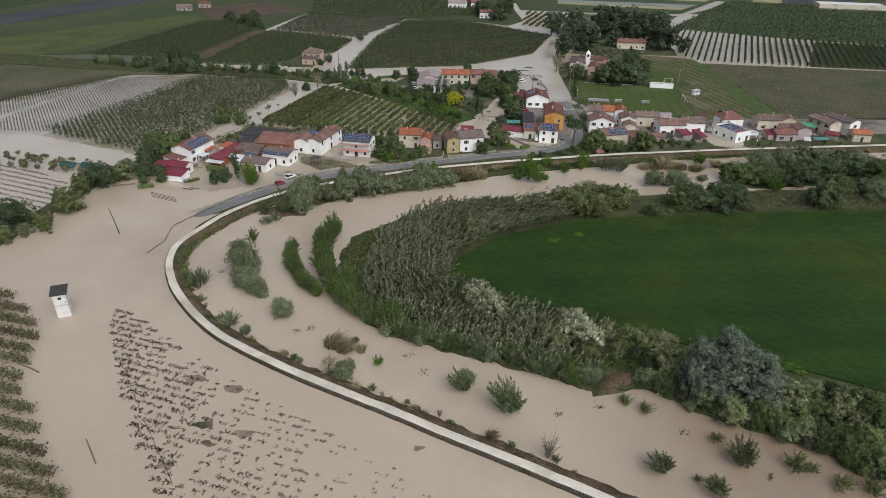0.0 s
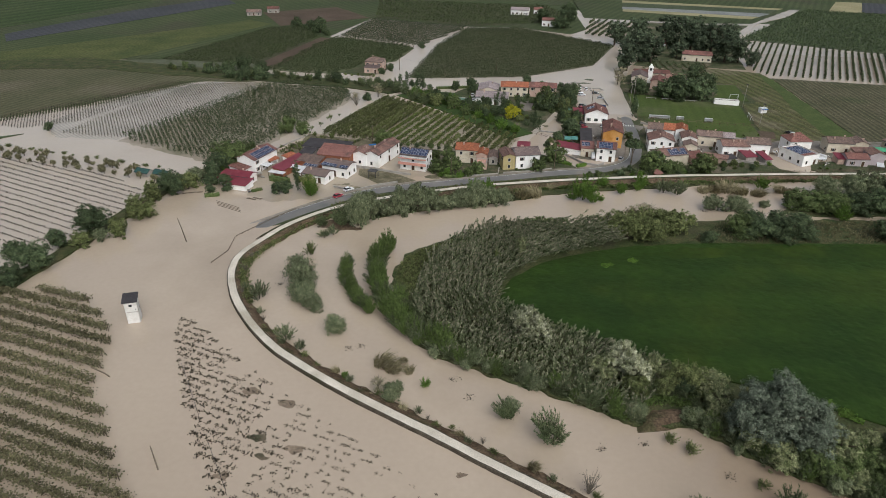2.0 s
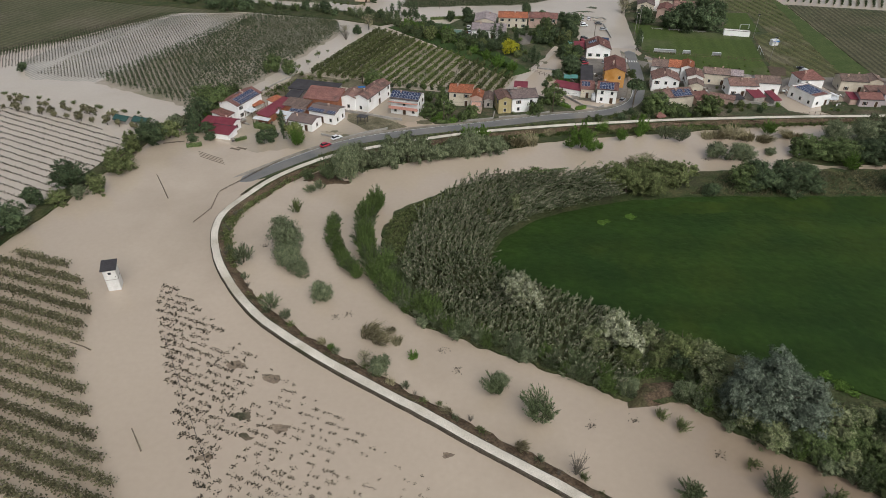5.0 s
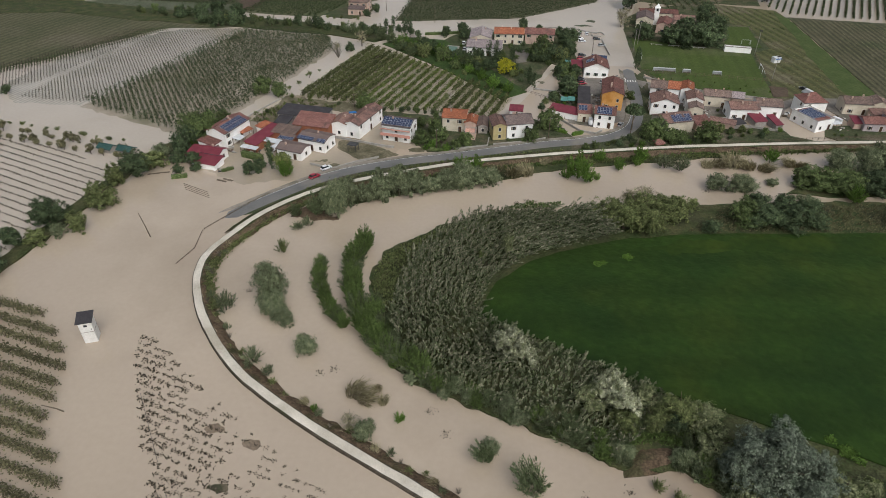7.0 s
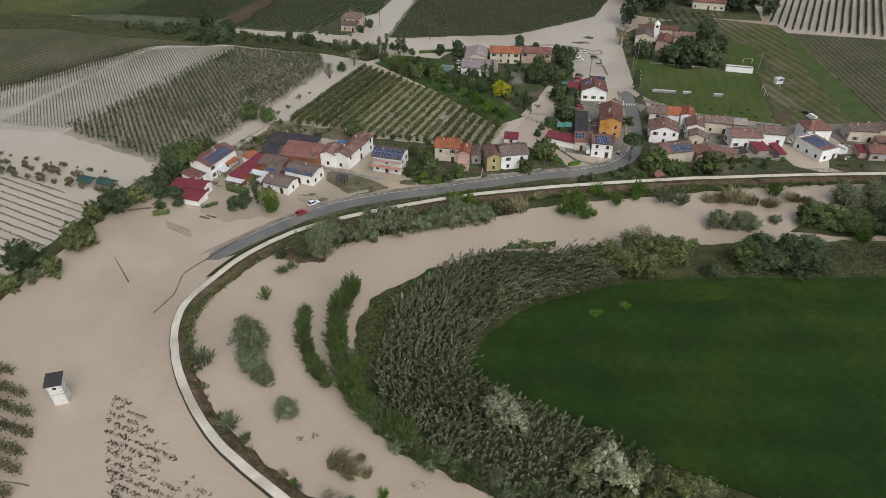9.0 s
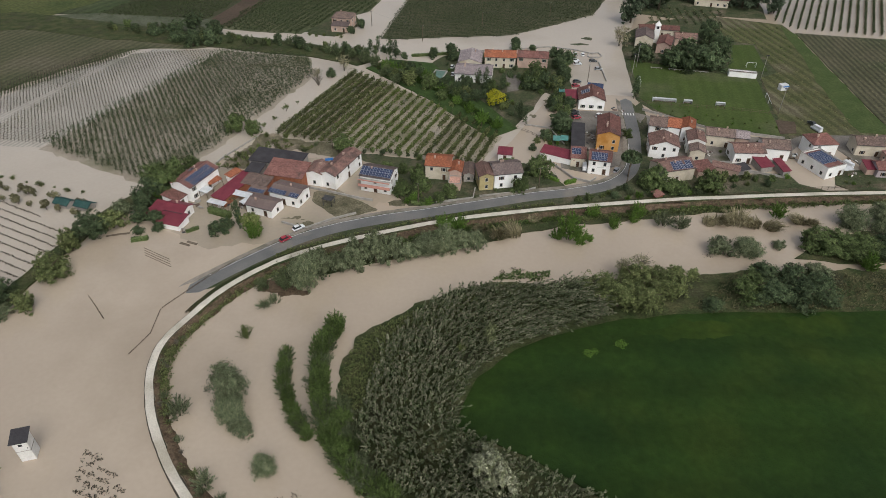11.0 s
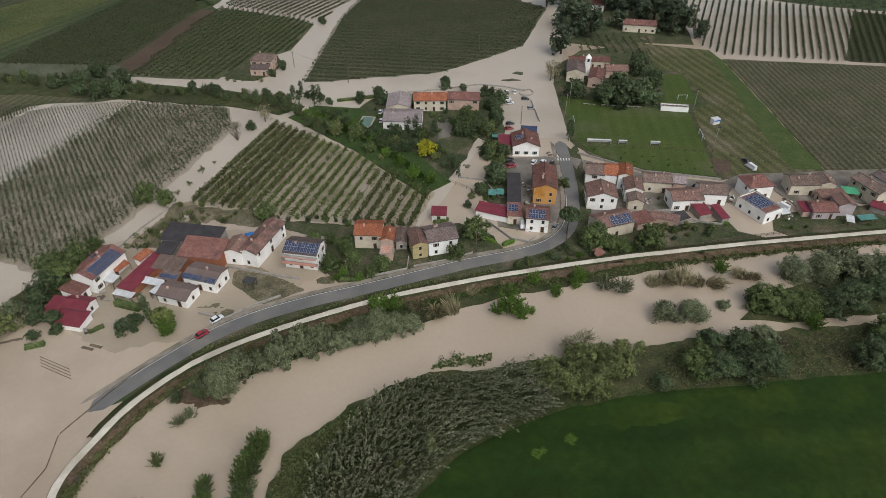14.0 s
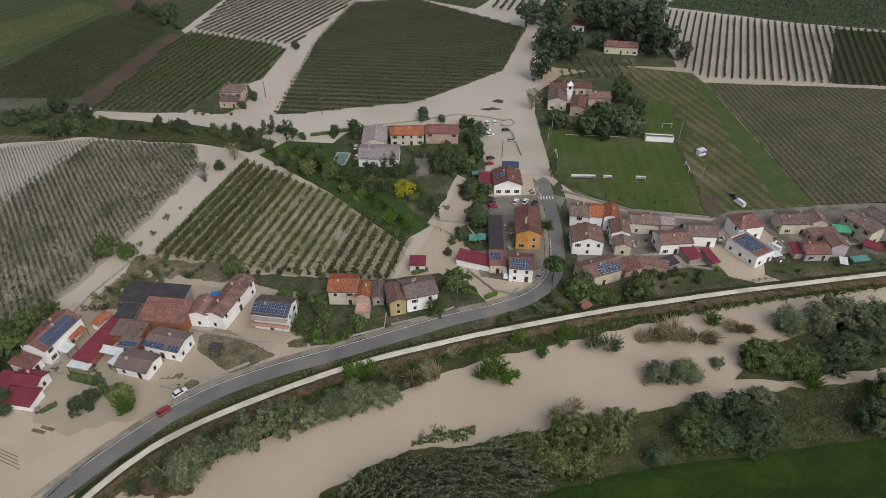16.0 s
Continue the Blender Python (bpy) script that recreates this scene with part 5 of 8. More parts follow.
def cane_bed(name, poly, n, height, material, seed, label, lean=(0.12, -0.18), z=0.5, per=7, blade=1.15, width=0.09, strip=None):
    """A bed of grass or weeds, over a polygon or along a strip of the dike: every stem carries a spray of arching leaves."""
    rng = np.random.default_rng(seed)
    P, clump = [], []
    if strip:
        i0, i1, near, far = strip
        for _ in range(n):
            P.append(np.array(beside(int(rng.integers(i0, i1)), rng.uniform(near, far))) + rng.normal(0, 0.5, 2))
            clump.append((*rng.normal(0, 0.16, 2), rng.uniform(0.72, 1.12)))
    q = np.array(poly or [(0, 0)])
    while len(P) < n:
        p = rng.uniform(q.min(0), q.max(0))
        if inside(p[0], p[1], poly):
            tilt, tall = rng.normal(0, 0.16, 2), rng.uniform(0.72, 1.12)
            P.append(p + rng.normal(0, 0.38, 2))
            clump.append((*tilt, tall))
    P, clump = P[:n], np.array(clump[:n])
    hh = np.array([height * (0.85 + 0.3 * noise.noise((a[0] * 0.12, a[1] * 0.12, 2))) for a in P]) * clump[:, 2] * rng.uniform(0.85, 1.05, n)
    swirl = np.array([noise.noise((a[0] * 0.05, a[1] * 0.05, 7)) for a in P])
    d = np.stack([lean[0] + 0.35 * swirl, lean[1] + 0.3 * swirl], 1) + clump[:, :2] + rng.normal(0, 0.06, (n, 2))
    top = np.column_stack([np.array(P) + d * hh[:, None] * 0.5, z + hh])
    top, d, hh = np.repeat(top, per, 0), np.repeat(d, per, 0), np.repeat(hh, per)
    m = len(top)
    a = rng.uniform(0, 6.2832, m)
    ln = blade * rng.uniform(0.6, 1.2, m)
    out = np.column_stack([np.cos(a) * 0.42 + d[:, 0] * 1.3, np.sin(a) * 0.42 + d[:, 1] * 1.3])
    low = top - np.column_stack([d * 0.5, np.full(m, 1.0)]) * (ln * rng.uniform(0.2, 1.1, m))[:, None]
    mid = low + np.column_stack([out * 0.5 * ln[:, None], ln * 0.62])
    tip = low + np.column_stack([out * 1.15 * ln[:, None], ln * rng.uniform(0.45, 1.05, m)])
    s = rng.normal(size=(m, 3)) * (1, 1, 0.3)
    s /= np.linalg.norm(s, axis=1, keepdims=True)
    s *= (width * rng.uniform(0.7, 1.5, m))[:, None]
    v = np.stack([low - s * 0.4, low + s * 0.4, mid + s, mid - s, tip + s * 0.4, tip - s * 0.4], 1).reshape(-1, 3)
    i = np.arange(m)[:, None] * 6
    f = np.concatenate([i + np.array([[0, 1, 2, 3]]), i + np.array([[3, 2, 4, 5]])])
    return tagged(new(name, np_mesh(name, v, f, material)), label, "cane bed", kind="stuff")


def plume_bed(name, poly, gap, height, seed, label, lean=(0.1, -0.12), z=0.4, per=30, leaf_len=0.85, width=0.115, drift=0.0):
    """A bed of giant cane: every stem is a feathery plume of leaves along its bending top."""
    rng = np.random.default_rng(seed)
    q = np.array(poly)
    P = [p for x in np.arange(q[:, 0].min(), q[:, 0].max(), gap) for y in np.arange(q[:, 1].min(), q[:, 1].max(), gap)
         for p in [np.array((x, y)) + rng.uniform(-0.55, 0.55, 2) * gap] if inside(p[0], p[1], poly)]
    n = len(P)
    P = np.array(P)
    wave = np.array([noise.noise((a[0] * 0.09, a[1] * 0.09, 2)) for a in P])
    swirl = np.array([noise.noise((a[0] * 0.06, a[1] * 0.06, 7)) for a in P])
    east = np.clip((P[:, 0] + 6) / 26, 0, 1) * drift
    h = height * (1 + 0.35 * wave) * rng.uniform(0.7, 1.2, n)
    d = np.stack([lean[0] + 0.3 * swirl + 0.75 * east, lean[1] + 0.25 * swirl - 0.5 * east], 1) + rng.normal(0, 0.13, (n, 2))
    k = np.repeat(np.arange(n), per)
    m = len(k)
    t = 0.3 + 0.7 * rng.uniform(0, 1, m) ** 0.75
    bend = np.column_stack([d[k] * (t ** 2)[:, None], t - 0.32 * np.linalg.norm(d[k], axis=1) * t ** 2]) * h[k][:, None]
    along = np.column_stack([d[k] * (2 * t)[:, None], np.ones(m) - 0.5 * np.linalg.norm(d[k], axis=1) * t])
    along /= np.linalg.norm(along, axis=1, keepdims=True)
    a = rng.uniform(0, 6.2832, m)
    u = along * 0.95 + np.column_stack([np.cos(a), np.sin(a), np.zeros(m)]) * (0.75 - 0.4 * t)[:, None] + rng.normal(0, 0.1, (m, 3))
    u /= np.linalg.norm(u, axis=1, keepdims=True)
    w = rng.normal(size=(m, 3))
    w -= (w * u).sum(1, keepdims=True) * u
    w /= np.linalg.norm(w, axis=1, keepdims=True)
    ln = (leaf_len * rng.uniform(0.6, 1.25, m) * (1.2 - 0.45 * t))[:, None]
    root = np.column_stack([P[k], np.full(m, z)]) + bend
    side = w * (width * rng.uniform(0.7, 1.4, m))[:, None]
    v = np.stack([root, root + u * ln * 0.5 + side, root + u * ln, root + u * ln * 0.5 - side], 1).reshape(-1, 3)
    me = np_mesh(name, v, np.arange(4 * m).reshape(-1, 4), L_REED)
    me.materials.append(L_PLUME)
    me.polygons.foreach_set("material_index", ((t > 0.66) & (rng.uniform(size=m) < 0.55)).astype(np.int32))
    return tagged(new(name, me), label, "cane bed", kind="stuff")


CANES = [(-18, 138), (-17.5, 144), (-15.4, 152.5), (-11, 161), (-4, 169), (5, 175.6), (24, 177.5), (33, 180), (37, 172), (36, 166.5), (22.3, 159.5), (14, 155.5), (5, 146), (2, 138), (2.5, 131), (8, 127.5), (14, 121), (3, 112), (-8, 115), (-15, 122), (-18, 131)]
plume_bed("cane_bed", CANES, 0.92, 5.4, 401, "dense bed of tall grey-green giant cane with brownish plumes", width=0.14, drift=0.45)
plume_bed("bank_canes", [(5, 107), (-8, 111), (-2, 117), (8, 126.5), (17, 124.8), (28, 119), (41, 112.5), (36, 103), (28, 96), (20, 100.5)], 1.0, 3.0, 402, "grey-green canes with brownish plumes on the river's edge", z=0.3)
cane_bed("dike_weeds", [(28, 207.2), (52, 213.2), (86, 219.5), (120, 226), (152, 230), (152, 231), (120, 227.2), (85, 220.8), (50, 214.2), (28, 208.6)], 900, 0.7, L_OLIVE, 403, "rank weeds on the dike's river slope", z=0.3, per=8, blade=0.6)
cane_bed("bank_grass", [(58, 172), (72, 187), (130, 193), (200, 200), (200, 184), (120, 178)], 3600, 0.7, L_MUDDY, 404, "rough dry grass on the river bank", z=0.5, per=6, blade=0.7, width=0.06)
cane_bed("slope_weeds", None, 1700, 0.45, L_OLIVE, 405, "patchy weeds on the dike slope", z=0.25, per=8, blade=0.5, width=0.07, strip=(98, 150, 1.9, 3.9))
cane_bed("river_slope_weeds", None, 2600, 0.6, L_THICKET, 408, "green weeds along the foot of the dike", z=0.2, per=6, blade=0.6, width=0.09, strip=(148, 246, 2.9, 5.0))
cane_bed("verge_grass", None, 1500, 0.3, L_OLIVE, 409, "rough grass between road and path", z=0.9, per=6, blade=0.4, width=0.08, strip=(148, 198, -3.2, -1.6))
cane_bed("knoll_grass", [(-24, 141), (-24, 151), (-19, 159), (-9, 167), (3, 173), (5, 170), (-6, 161), (-13, 150), (-15.5, 141), (-19, 134), (-22, 134)], 3000, 0.5, L_OLIVE, 406, "uncut grass on the bank", z=0.5, per=6, blade=0.6, width=0.07)

cane_bed("slip_weeds", [(25, 96.5), (28, 102), (35, 105), (43, 103), (43.5, 98.6), (41, 100.2), (36, 101.2), (32, 99.4), (29.6, 95.6)], 900, 0.7, L_THICKET, 410, "green weeds round the slipped earth", z=0.5, per=6, blade=0.7, width=0.08)
cane_bed("lush_meadow", [(-40, 322), (-31, 309), (-19, 297.5), (-7, 284.5), (4, 270), (8.5, 267), (2, 277), (-9, 291), (-20, 303), (-30, 315)], 3200, 0.7, L_RUSH, 407, "lush bright green grass along the ditch", z=0.3, per=6, blade=0.7, width=0.12)
shoal("bank_earth", [(29.5, 92.6), (30, 96), (33, 100), (38.5, 101), (41.5, 99.5), (41, 96.5), (36, 94)], 1.0, 0.25, M_EARTH, "slipped patch of bare reddish earth on the bank", "mud", rise=0.6)
# shrubs that overhang the inner bank's edge
BANK_EDGE = smooth_line([(72, 74.5), (66, 80.5), (58, 85), (49.5, 89.5), (42, 95.5), (30.5, 96), (20, 100.3), (4, 106.8), (-8, 111.3), (-15.8, 118), (-19.5, 125), (-22.5, 132)], 6)
for k, (ex, ey) in enumerate(BANK_EDGE):
    if 32 < ex < 39:
        continue
    for j in range(2):
        w = 1.0 + 0.7 * abs(math.sin(k * 2.3 + j))
        plant(("mixed", "thicket", "grey", "spiky", "mixed")[(k * 3 + j * 2) % 5], ex + 1.2 * math.sin(k * 1.9 + j * 3), ey - 0.5 + 1.9 * j, w * (1.15 + 0.3 * j), group="shrubs on the inner bank")
for k in range(26):
    plant(("dark", "mixed", "olive")[k % 3], 34 + 1.9 * k + math.sin(k * 2.7), 108 - 0.82 * k + 2.2 * math.sin(k * 1.3), 1.5 + 0.8 * abs(math.sin(k * 1.7)), z=0.5, group="shrubs on the inner bank")

for k, (ex, ey, er) in enumerate(((58.5, 86.9, 2.2), (61.0, 84.5, 2.4), (64.4, 83.2, 2.6), (66.5, 81.5, 2.4), (69.7, 78.3, 2.8), (71.7, 76.1, 2.8), (73.6, 74.7, 2.8), (73.3, 79.7, 3.0), (76.5, 77.4, 3.4), (65.3, 87.0, 2.8), (77.5, 80.5, 3.2), (79, 76, 3.2))):
    plant(("olive", "broad", "cream", "mixed")[k % 4], ex, ey, er, group="trees on the inner bank")

# two strips of shrubs standing in the river, and the hedge bank along the vineyard
for line, r0, kinds in ((smooth_line([(-38.4, 148.5), (-38, 144), (-36.4, 139), (-34, 134), (-31, 130), (-28, 126.5)], 5), 1.75, ("spiky", "thicket", "thicket", "mixed")),
                        (smooth_line([(-28.5, 158), (-29.6, 153), (-30.2, 147), (-29, 141), (-27.4, 136), (-25.4, 131), (-23, 126), (-19.5, 121), (-14.5, 117), (-8, 113.6)], 6), 2.5, ("thicket", "thicket", "mixed", "thicket", "spiky")),
                        (smooth_line([(-45, 318), (-38, 310), (-31, 305)], 6), 2.3, ("olive", "mixed", "dark", "broad")),
                        (smooth_line([(-36, 319), (-26, 310), (-15, 299), (-6, 289)], 6), 2.2, ("dark", "broad", "mixed"))):
    for k, (ex, ey) in enumerate(line):
        plant(kinds[k % len(kinds)], ex + 0.5 * math.sin(k * 2.9), ey + 0.5 * math.cos(k * 4.1), r0 * (0.75 + 0.45 * abs(math.sin(k * 1.7))), group="strips of shrubs")
for ex, ey, er in ((14.8, 349.0, 2.6), (32.3, 343.4, 1.8), (34.9, 339.7, 1.8), (38.1, 332.5, 2.4), (4.6, 301.3, 2.0), (-6.2, 302.1, 2.2), (14.3, 321.4, 1.2), (23.5, 306.0, 2.6), (20.7, 251.6, 1.5), (-15, 303.5, 2.2), (2, 293, 2.0), (6, 286, 1.8), (33, 299, 1.7), (34, 309, 1.9),):
    plant("dark", ex, ey, er, z=0.15, group="trees in the villa garden")
for ex, ey, er in ((33.1, 326.8, 1.9), (36.2, 319.6, 2.3), (30.4, 287.5, 3.0), (20.7, 307.4, 3.6), (-2.2, 289.9, 2.2), (8.5, 318.0, 1.5), (31.5, 271.4, 3.2), (26.3, 262.2, 1.5), (33.5, 279, 2.2),):
    plant("broad", ex, ey, er, z=0.15, group="trees in the villa garden")
for ex, ey, er in ((27.3, 321.0, 1.2), (24.6, 328.0, 0.9),):
    plant("bright", ex, ey, er, z=0.15, group="trees in the villa garden")
for ex, ey, er in ((22.2, 256.8, 1.3),):
    plant("olive", ex, ey, er, z=0.15, group="trees in the villa garden")

for fx, fy, fr in ((39.5, 158.4, 1.5), (31.6, 154.8, 1.3), (33, 155.5, 0.9), (71.2, 101.7, 1.8), (69.2, 104.2, 1.2), (72.6, 99.8, 1.0)):
    crop("flattened_wheat", [(fx - fr, fy - fr * 0.5), (fx + fr * 0.2, fy - fr), (fx + fr, fy), (fx + fr * 0.3, fy + fr * 0.9), (fx - fr * 0.8, fy + fr * 0.6)], 20, 0.3, 0.3, 0.3, 0.12, 5, 0.3, L_BRIGHT, "pale flattened patch in the wheat", int(fx * 7), z0=0.86, category="crop")


# ---- trees and shrubs: x, y, crown radius ----
for tx, ty, tr in ((29.4, 99.2, 1.8), (33.2, 103.4, 2.0), (37.5, 103.2, 1.9), (42.4, 99.8, 1.7), (30.2, 96.6, 1.3)):
    plant("mixed", tx, ty, tr, z=0.4, group="shrubs on the inner bank")
plant("lush", -49.9, 153.0, 2.3, group="shrubs in the river")
plant("cream", 8.2, 154.3, 1.6, 2.2, 2.6, group="shrubs among the canes")
plant("lush", 2.1, 149.2, 1.1, 3.0, 2.4, group="shrubs among the canes")
plant("spiky", -48.8, 163.6, 1.9, group="shrubs in the river")
plant("spiky", -46.6, 165.6, 1.7, group="shrubs in the river")
plant("grey", -47.6, 135.0, 4.7, 0.0, 1.1, group="shrubs in the river")
plant("grey", -45.2, 129.6, 3.3, 0.0, 1.0, group="shrubs in the river")
for tx, ty, tr in ((-42.3, 126.8, 2.7), (-17.7, 97.7, 2.3), (-34.1, 118.2, 2.9), (-3.6, 108.5, 1.5), (5.6, 95.6, 2.2),):
    plant("grey", tx, ty, tr, group="shrubs in the river")
for tx, ty, tr in ((13.7, 88.5, 3.3), (5.2, 94.1, 2.3), (37.4, 75.1, 2.4), (45.0, 70.6, 2.1), (51.3, 76.4, 2.6),):
    plant("mixed", tx, ty, tr * 1.1, group="shrubs in the river")
for tx, ty, tr in ((-56.5, 129.7, 2.8), (-44.9, 114.2, 2.5), (-40.5, 111.0, 1.4),):
    plant("spiky", tx, ty, tr, group="shrubs on the dike")
for tx, ty, tr in ((-21.8, 107.7, 1.9), (-19.3, 106.1, 1.6), (-17.2, 109.4, 0.9), (-15.6, 105.5, 0.9),):
    plant("reed", tx, ty, tr, group="shrubs in the river")
for tx, ty, tr in ((35.1, 91.0, 1.5), (38.2, 88.8, 1.7), (59.8, 75.9, 2.2), (62.4, 75.1, 1.3), (65.3, 72.1, 2.0), (70.1, 70.9, 1.8), (48.7, 82.1, 1.4), (42.7, 73.3, 0.8),):
    plant("muddy", tx, ty, tr, group="shrubs in the river")
for tx, ty, tr in ((-28.6, 102.5, 1.0), (-11.7, 101.7, 1.4),):
    plant("bright", tx, ty, tr, group="shrubs on the dike")
for tx, ty, tr in ((-21.0, 99.3, 1.7),):
    plant("pale", tx, ty, tr, group="shrubs in the river")
for tx, ty, tr in ((9.4, 120.0, 3.3), (12.1, 118.1, 2.5), (28.7, 110.0, 3.1), (31.1, 106.6, 2.8),):
    plant("blossom", tx, ty, tr * 1.15, 0.4, 1.15, group="trees on the inner bank")
for tx, ty, tr in ((50.0, 91.3, 3.1), (53.5, 87.0, 3.0), (25.0, 108.4, 3.1), (35.6, 108.6, 3.1), (31.5, 103.5, 2.9), (36.5, 104.5, 2.7), (41.4, 106.2, 3.5), (45.2, 105.6, 3.9), (46.6, 99.2, 3.3), (44.0, 97.0, 2.2),):
    plant(("broad", "cream", "olive", "cream")[int(tx * 3 + ty) % 4], tx, ty, tr * 1.05, group="trees on the inner bank")
for tx, ty, tr, tall in ((50.8, 93.2, 5.2, 1.0), (54.2, 93.4, 7.0, 1.12), (58.8, 91.8, 6.0, 0.95)):
    plant("silver", tx, ty, tr, -0.6, tall, group="trees on the inner bank")
for tx, ty, tr in ((64.1, 89.8, 4.5), (60.4, 86.6, 3.4), (67.5, 86.8, 3.4), (72.7, 85.7, 4.4), (76.5, 84.4, 4.3), (69.1, 81.8, 2.9), (72.2, 77.5, 3.4), (69.1, 91.7, 3.1),):
    plant(("olive", "broad", "cream")[int(tx * 5 + ty) % 3], tx, ty, tr, group="trees on the inner bank")
for tx, ty, tr in ((35.5, 175.1, 4.3), (40.2, 172.0, 4.7), (46.7, 171.6, 5.0), (51.6, 178.6, 4.6), (54.9, 177.5, 3.8), (45.2, 180.5, 4.7), (57.0, 185.0, 2.5), (61.4, 184.7, 1.8),):
    plant("olive", tx, ty, tr, group="trees on the far bank")
for tx, ty, tr in ((47.9, 186.6, 3.1), (42.7, 184.4, 2.3),):
    plant("pale", tx, ty, tr, group="trees on the far bank")
for tx, ty, tr in ((74.5, 179.0, 4.4), (79.3, 177.5, 4.9), (85.5, 177.3, 4.9), (91.1, 179.1, 4.7), (79.6, 187.0, 3.7), (87.5, 186.7, 3.7), (63.5, 173.1, 2.7), (97.5, 202.2, 3.7), (103.6, 201.3, 5.2), (109.5, 199.0, 5.1), (116.9, 199.8, 5.2), (124.1, 201.8, 5.2), (119.4, 181.3, 5.3), (127.0, 189.2, 4.9), (131.4, 204.5, 4.7),):
    plant(("dark", "dark", "broad")[int(tx * 5 + ty) % 3], tx, ty, tr * 1.05, 0.0, 0.74, group="trees on the far bank")
for tx, ty, tr in ((114.4, 213.8, 4.9), (122.1, 214.5, 5.2), (130.9, 215.9, 5.9), (138.9, 217.0, 5.9), (71.9, 197.1, 3.7), (79.4, 198.3, 4.1), (88.8, 201.7, 2.0), (95.8, 190.3, 3.2),):
    plant("grey", tx, ty, tr, -0.4, 0.8, group="willows in the river")
for tx, ty, tr in ((58.2, 209.2, 3.2), (62.6, 207.9, 3.2),):
    plant("spiky", tx, ty, tr, group="willows in the river")
for tx, ty, tr in ((71.9, 211.2, 1.7), (76.2, 212.5, 2.4), (80.3, 212.6, 2.7), (85.0, 211.7, 2.4), (89.6, 210.8, 2.2), (99.3, 214.6, 2.0), (102.4, 214.0, 1.7),):
    plant("reed", tx, ty, tr, group="reeds in the river")
for tx, ty, tr in ((93.0, 216.2, 2.3), (110.1, 193.1, 2.4), (37.9, 212.0, 2.1), (43.4, 206.1, 1.9), (50.9, 212.6, 2.3), (49.7, 209.8, 1.6),):
    plant("bright", tx, ty, tr * 1.25, group="shrubs below the dike")
for tx, ty, tr in ((-40.6, 172.4, 4.2), (-37.6, 177.3, 4.0), (-33.4, 180.8, 4.1), (-28.6, 182.1, 4.1), (-23.8, 184.2, 4.2), (-19.6, 187.2, 4.3), (-15.1, 187.8, 4.3), (-10.6, 190.1, 4.3), (-5.9, 190.8, 4.4), (-1.3, 192.5, 4.1), (3.5, 193.4, 3.9),):
    plant("grey", tx, ty, tr * (0.66 + 0.3 * abs(math.sin(tx * 1.9))), 0.0, 1.3 + 0.3 * math.sin(ty * 2.7), group="willows below the dike")
for tx, ty, tr in ((-45.4, 171.4, 3.2), (-45.2, 176.5, 2.8), (-50.8, 170.6, 2.4),):
    plant("mixed", tx, ty, tr, group="willows below the dike")
for tx, ty, tr in ((9.7, 199.6, 2.4), (14.1, 200.5, 2.2), (4.6, 202.1, 1.8), (19.6, 207.6, 1.4),):
    plant("reed", tx, ty, tr, group="reeds in the river")
for tx, ty, tr in ((-6.1, 200.7, 2.9), (-1.9, 201.6, 2.3), (29.9, 199.9, 3.5), (32.7, 197.7, 2.3), (35.8, 199.3, 1.3), (26.4, 199.7, 2.0),):
    plant("bright", tx, ty, tr * 1.25, group="shrubs below the dike")
for tx, ty, tr in ((-88.4, 255.4, 3.6), (-81.9, 253.7, 3.0), (-96.3, 213.5, 5.9), (-96.4, 222.6, 3.7), (-93.5, 227.2, 2.7), (-45.3, 244.5, 3.3), (-28.0, 231.0, 3.0), (-22.6, 231.4, 2.0), (-17.2, 226.8, 2.9), (-14.4, 221.0, 3.1), (-20.8, 218.6, 3.1), (-6.3, 218.8, 2.5), (-8.6, 215.3, 2.0), (16.6, 223.8, 2.9), (22.6, 233.9, 4.3), (59.0, 230.7, 4.0), (55.9, 229.4, 2.7), (64.0, 227.9, 3.0), (75.3, 229.4, 4.3), (66.7, 227.0, 2.6), (54.7, 263.4, 1.9),):
    plant("broad", tx, ty, tr, group="garden trees")
for tx, ty, tr in ((30.0, 284.8, 3.2), (31.4, 267.7, 4.2), (25.6, 303.5, 3.9), (31.0, 303.4, 3.0), (34.9, 284.6, 2.8), (25.6, 260.4, 2.1), (14.8, 347.1, 2.7), (22.4, 344.8, 2.0), (-13.6, 332.4, 3.5), (-22.9, 332.9, 2.4), (37.1, 330.5, 3.5), (32.1, 340.6, 2.4), (34.3, 324.8, 3.0), (21.3, 304.5, 4.3), (34.5, 313.6, 3.3), (-72.6, 192.9, 2.3), (-70.2, 193.7, 1.4), (-5.2, 299.4, 3.0), (-9.3, 296.3, 2.5), (3.2, 299.9, 2.6),):
    plant("dark", tx, ty, tr, group="garden trees")
rng = np.random.default_rng(613)
for k in range(24):
    tx = 138 + 4.2 * (k % 13) + rng.uniform(-1.5, 1.5)
    ty = (206 if k < 13 else 189) + 0.09 * (tx - 130) + rng.uniform(-2.5, 7 if k < 13 else 2.5)
    plant(("grey", "dark", "grey", "broad")[k % 4], tx, ty, rng.uniform(4.4, 6.0), 0.0, 0.68, group="trees on the far bank")
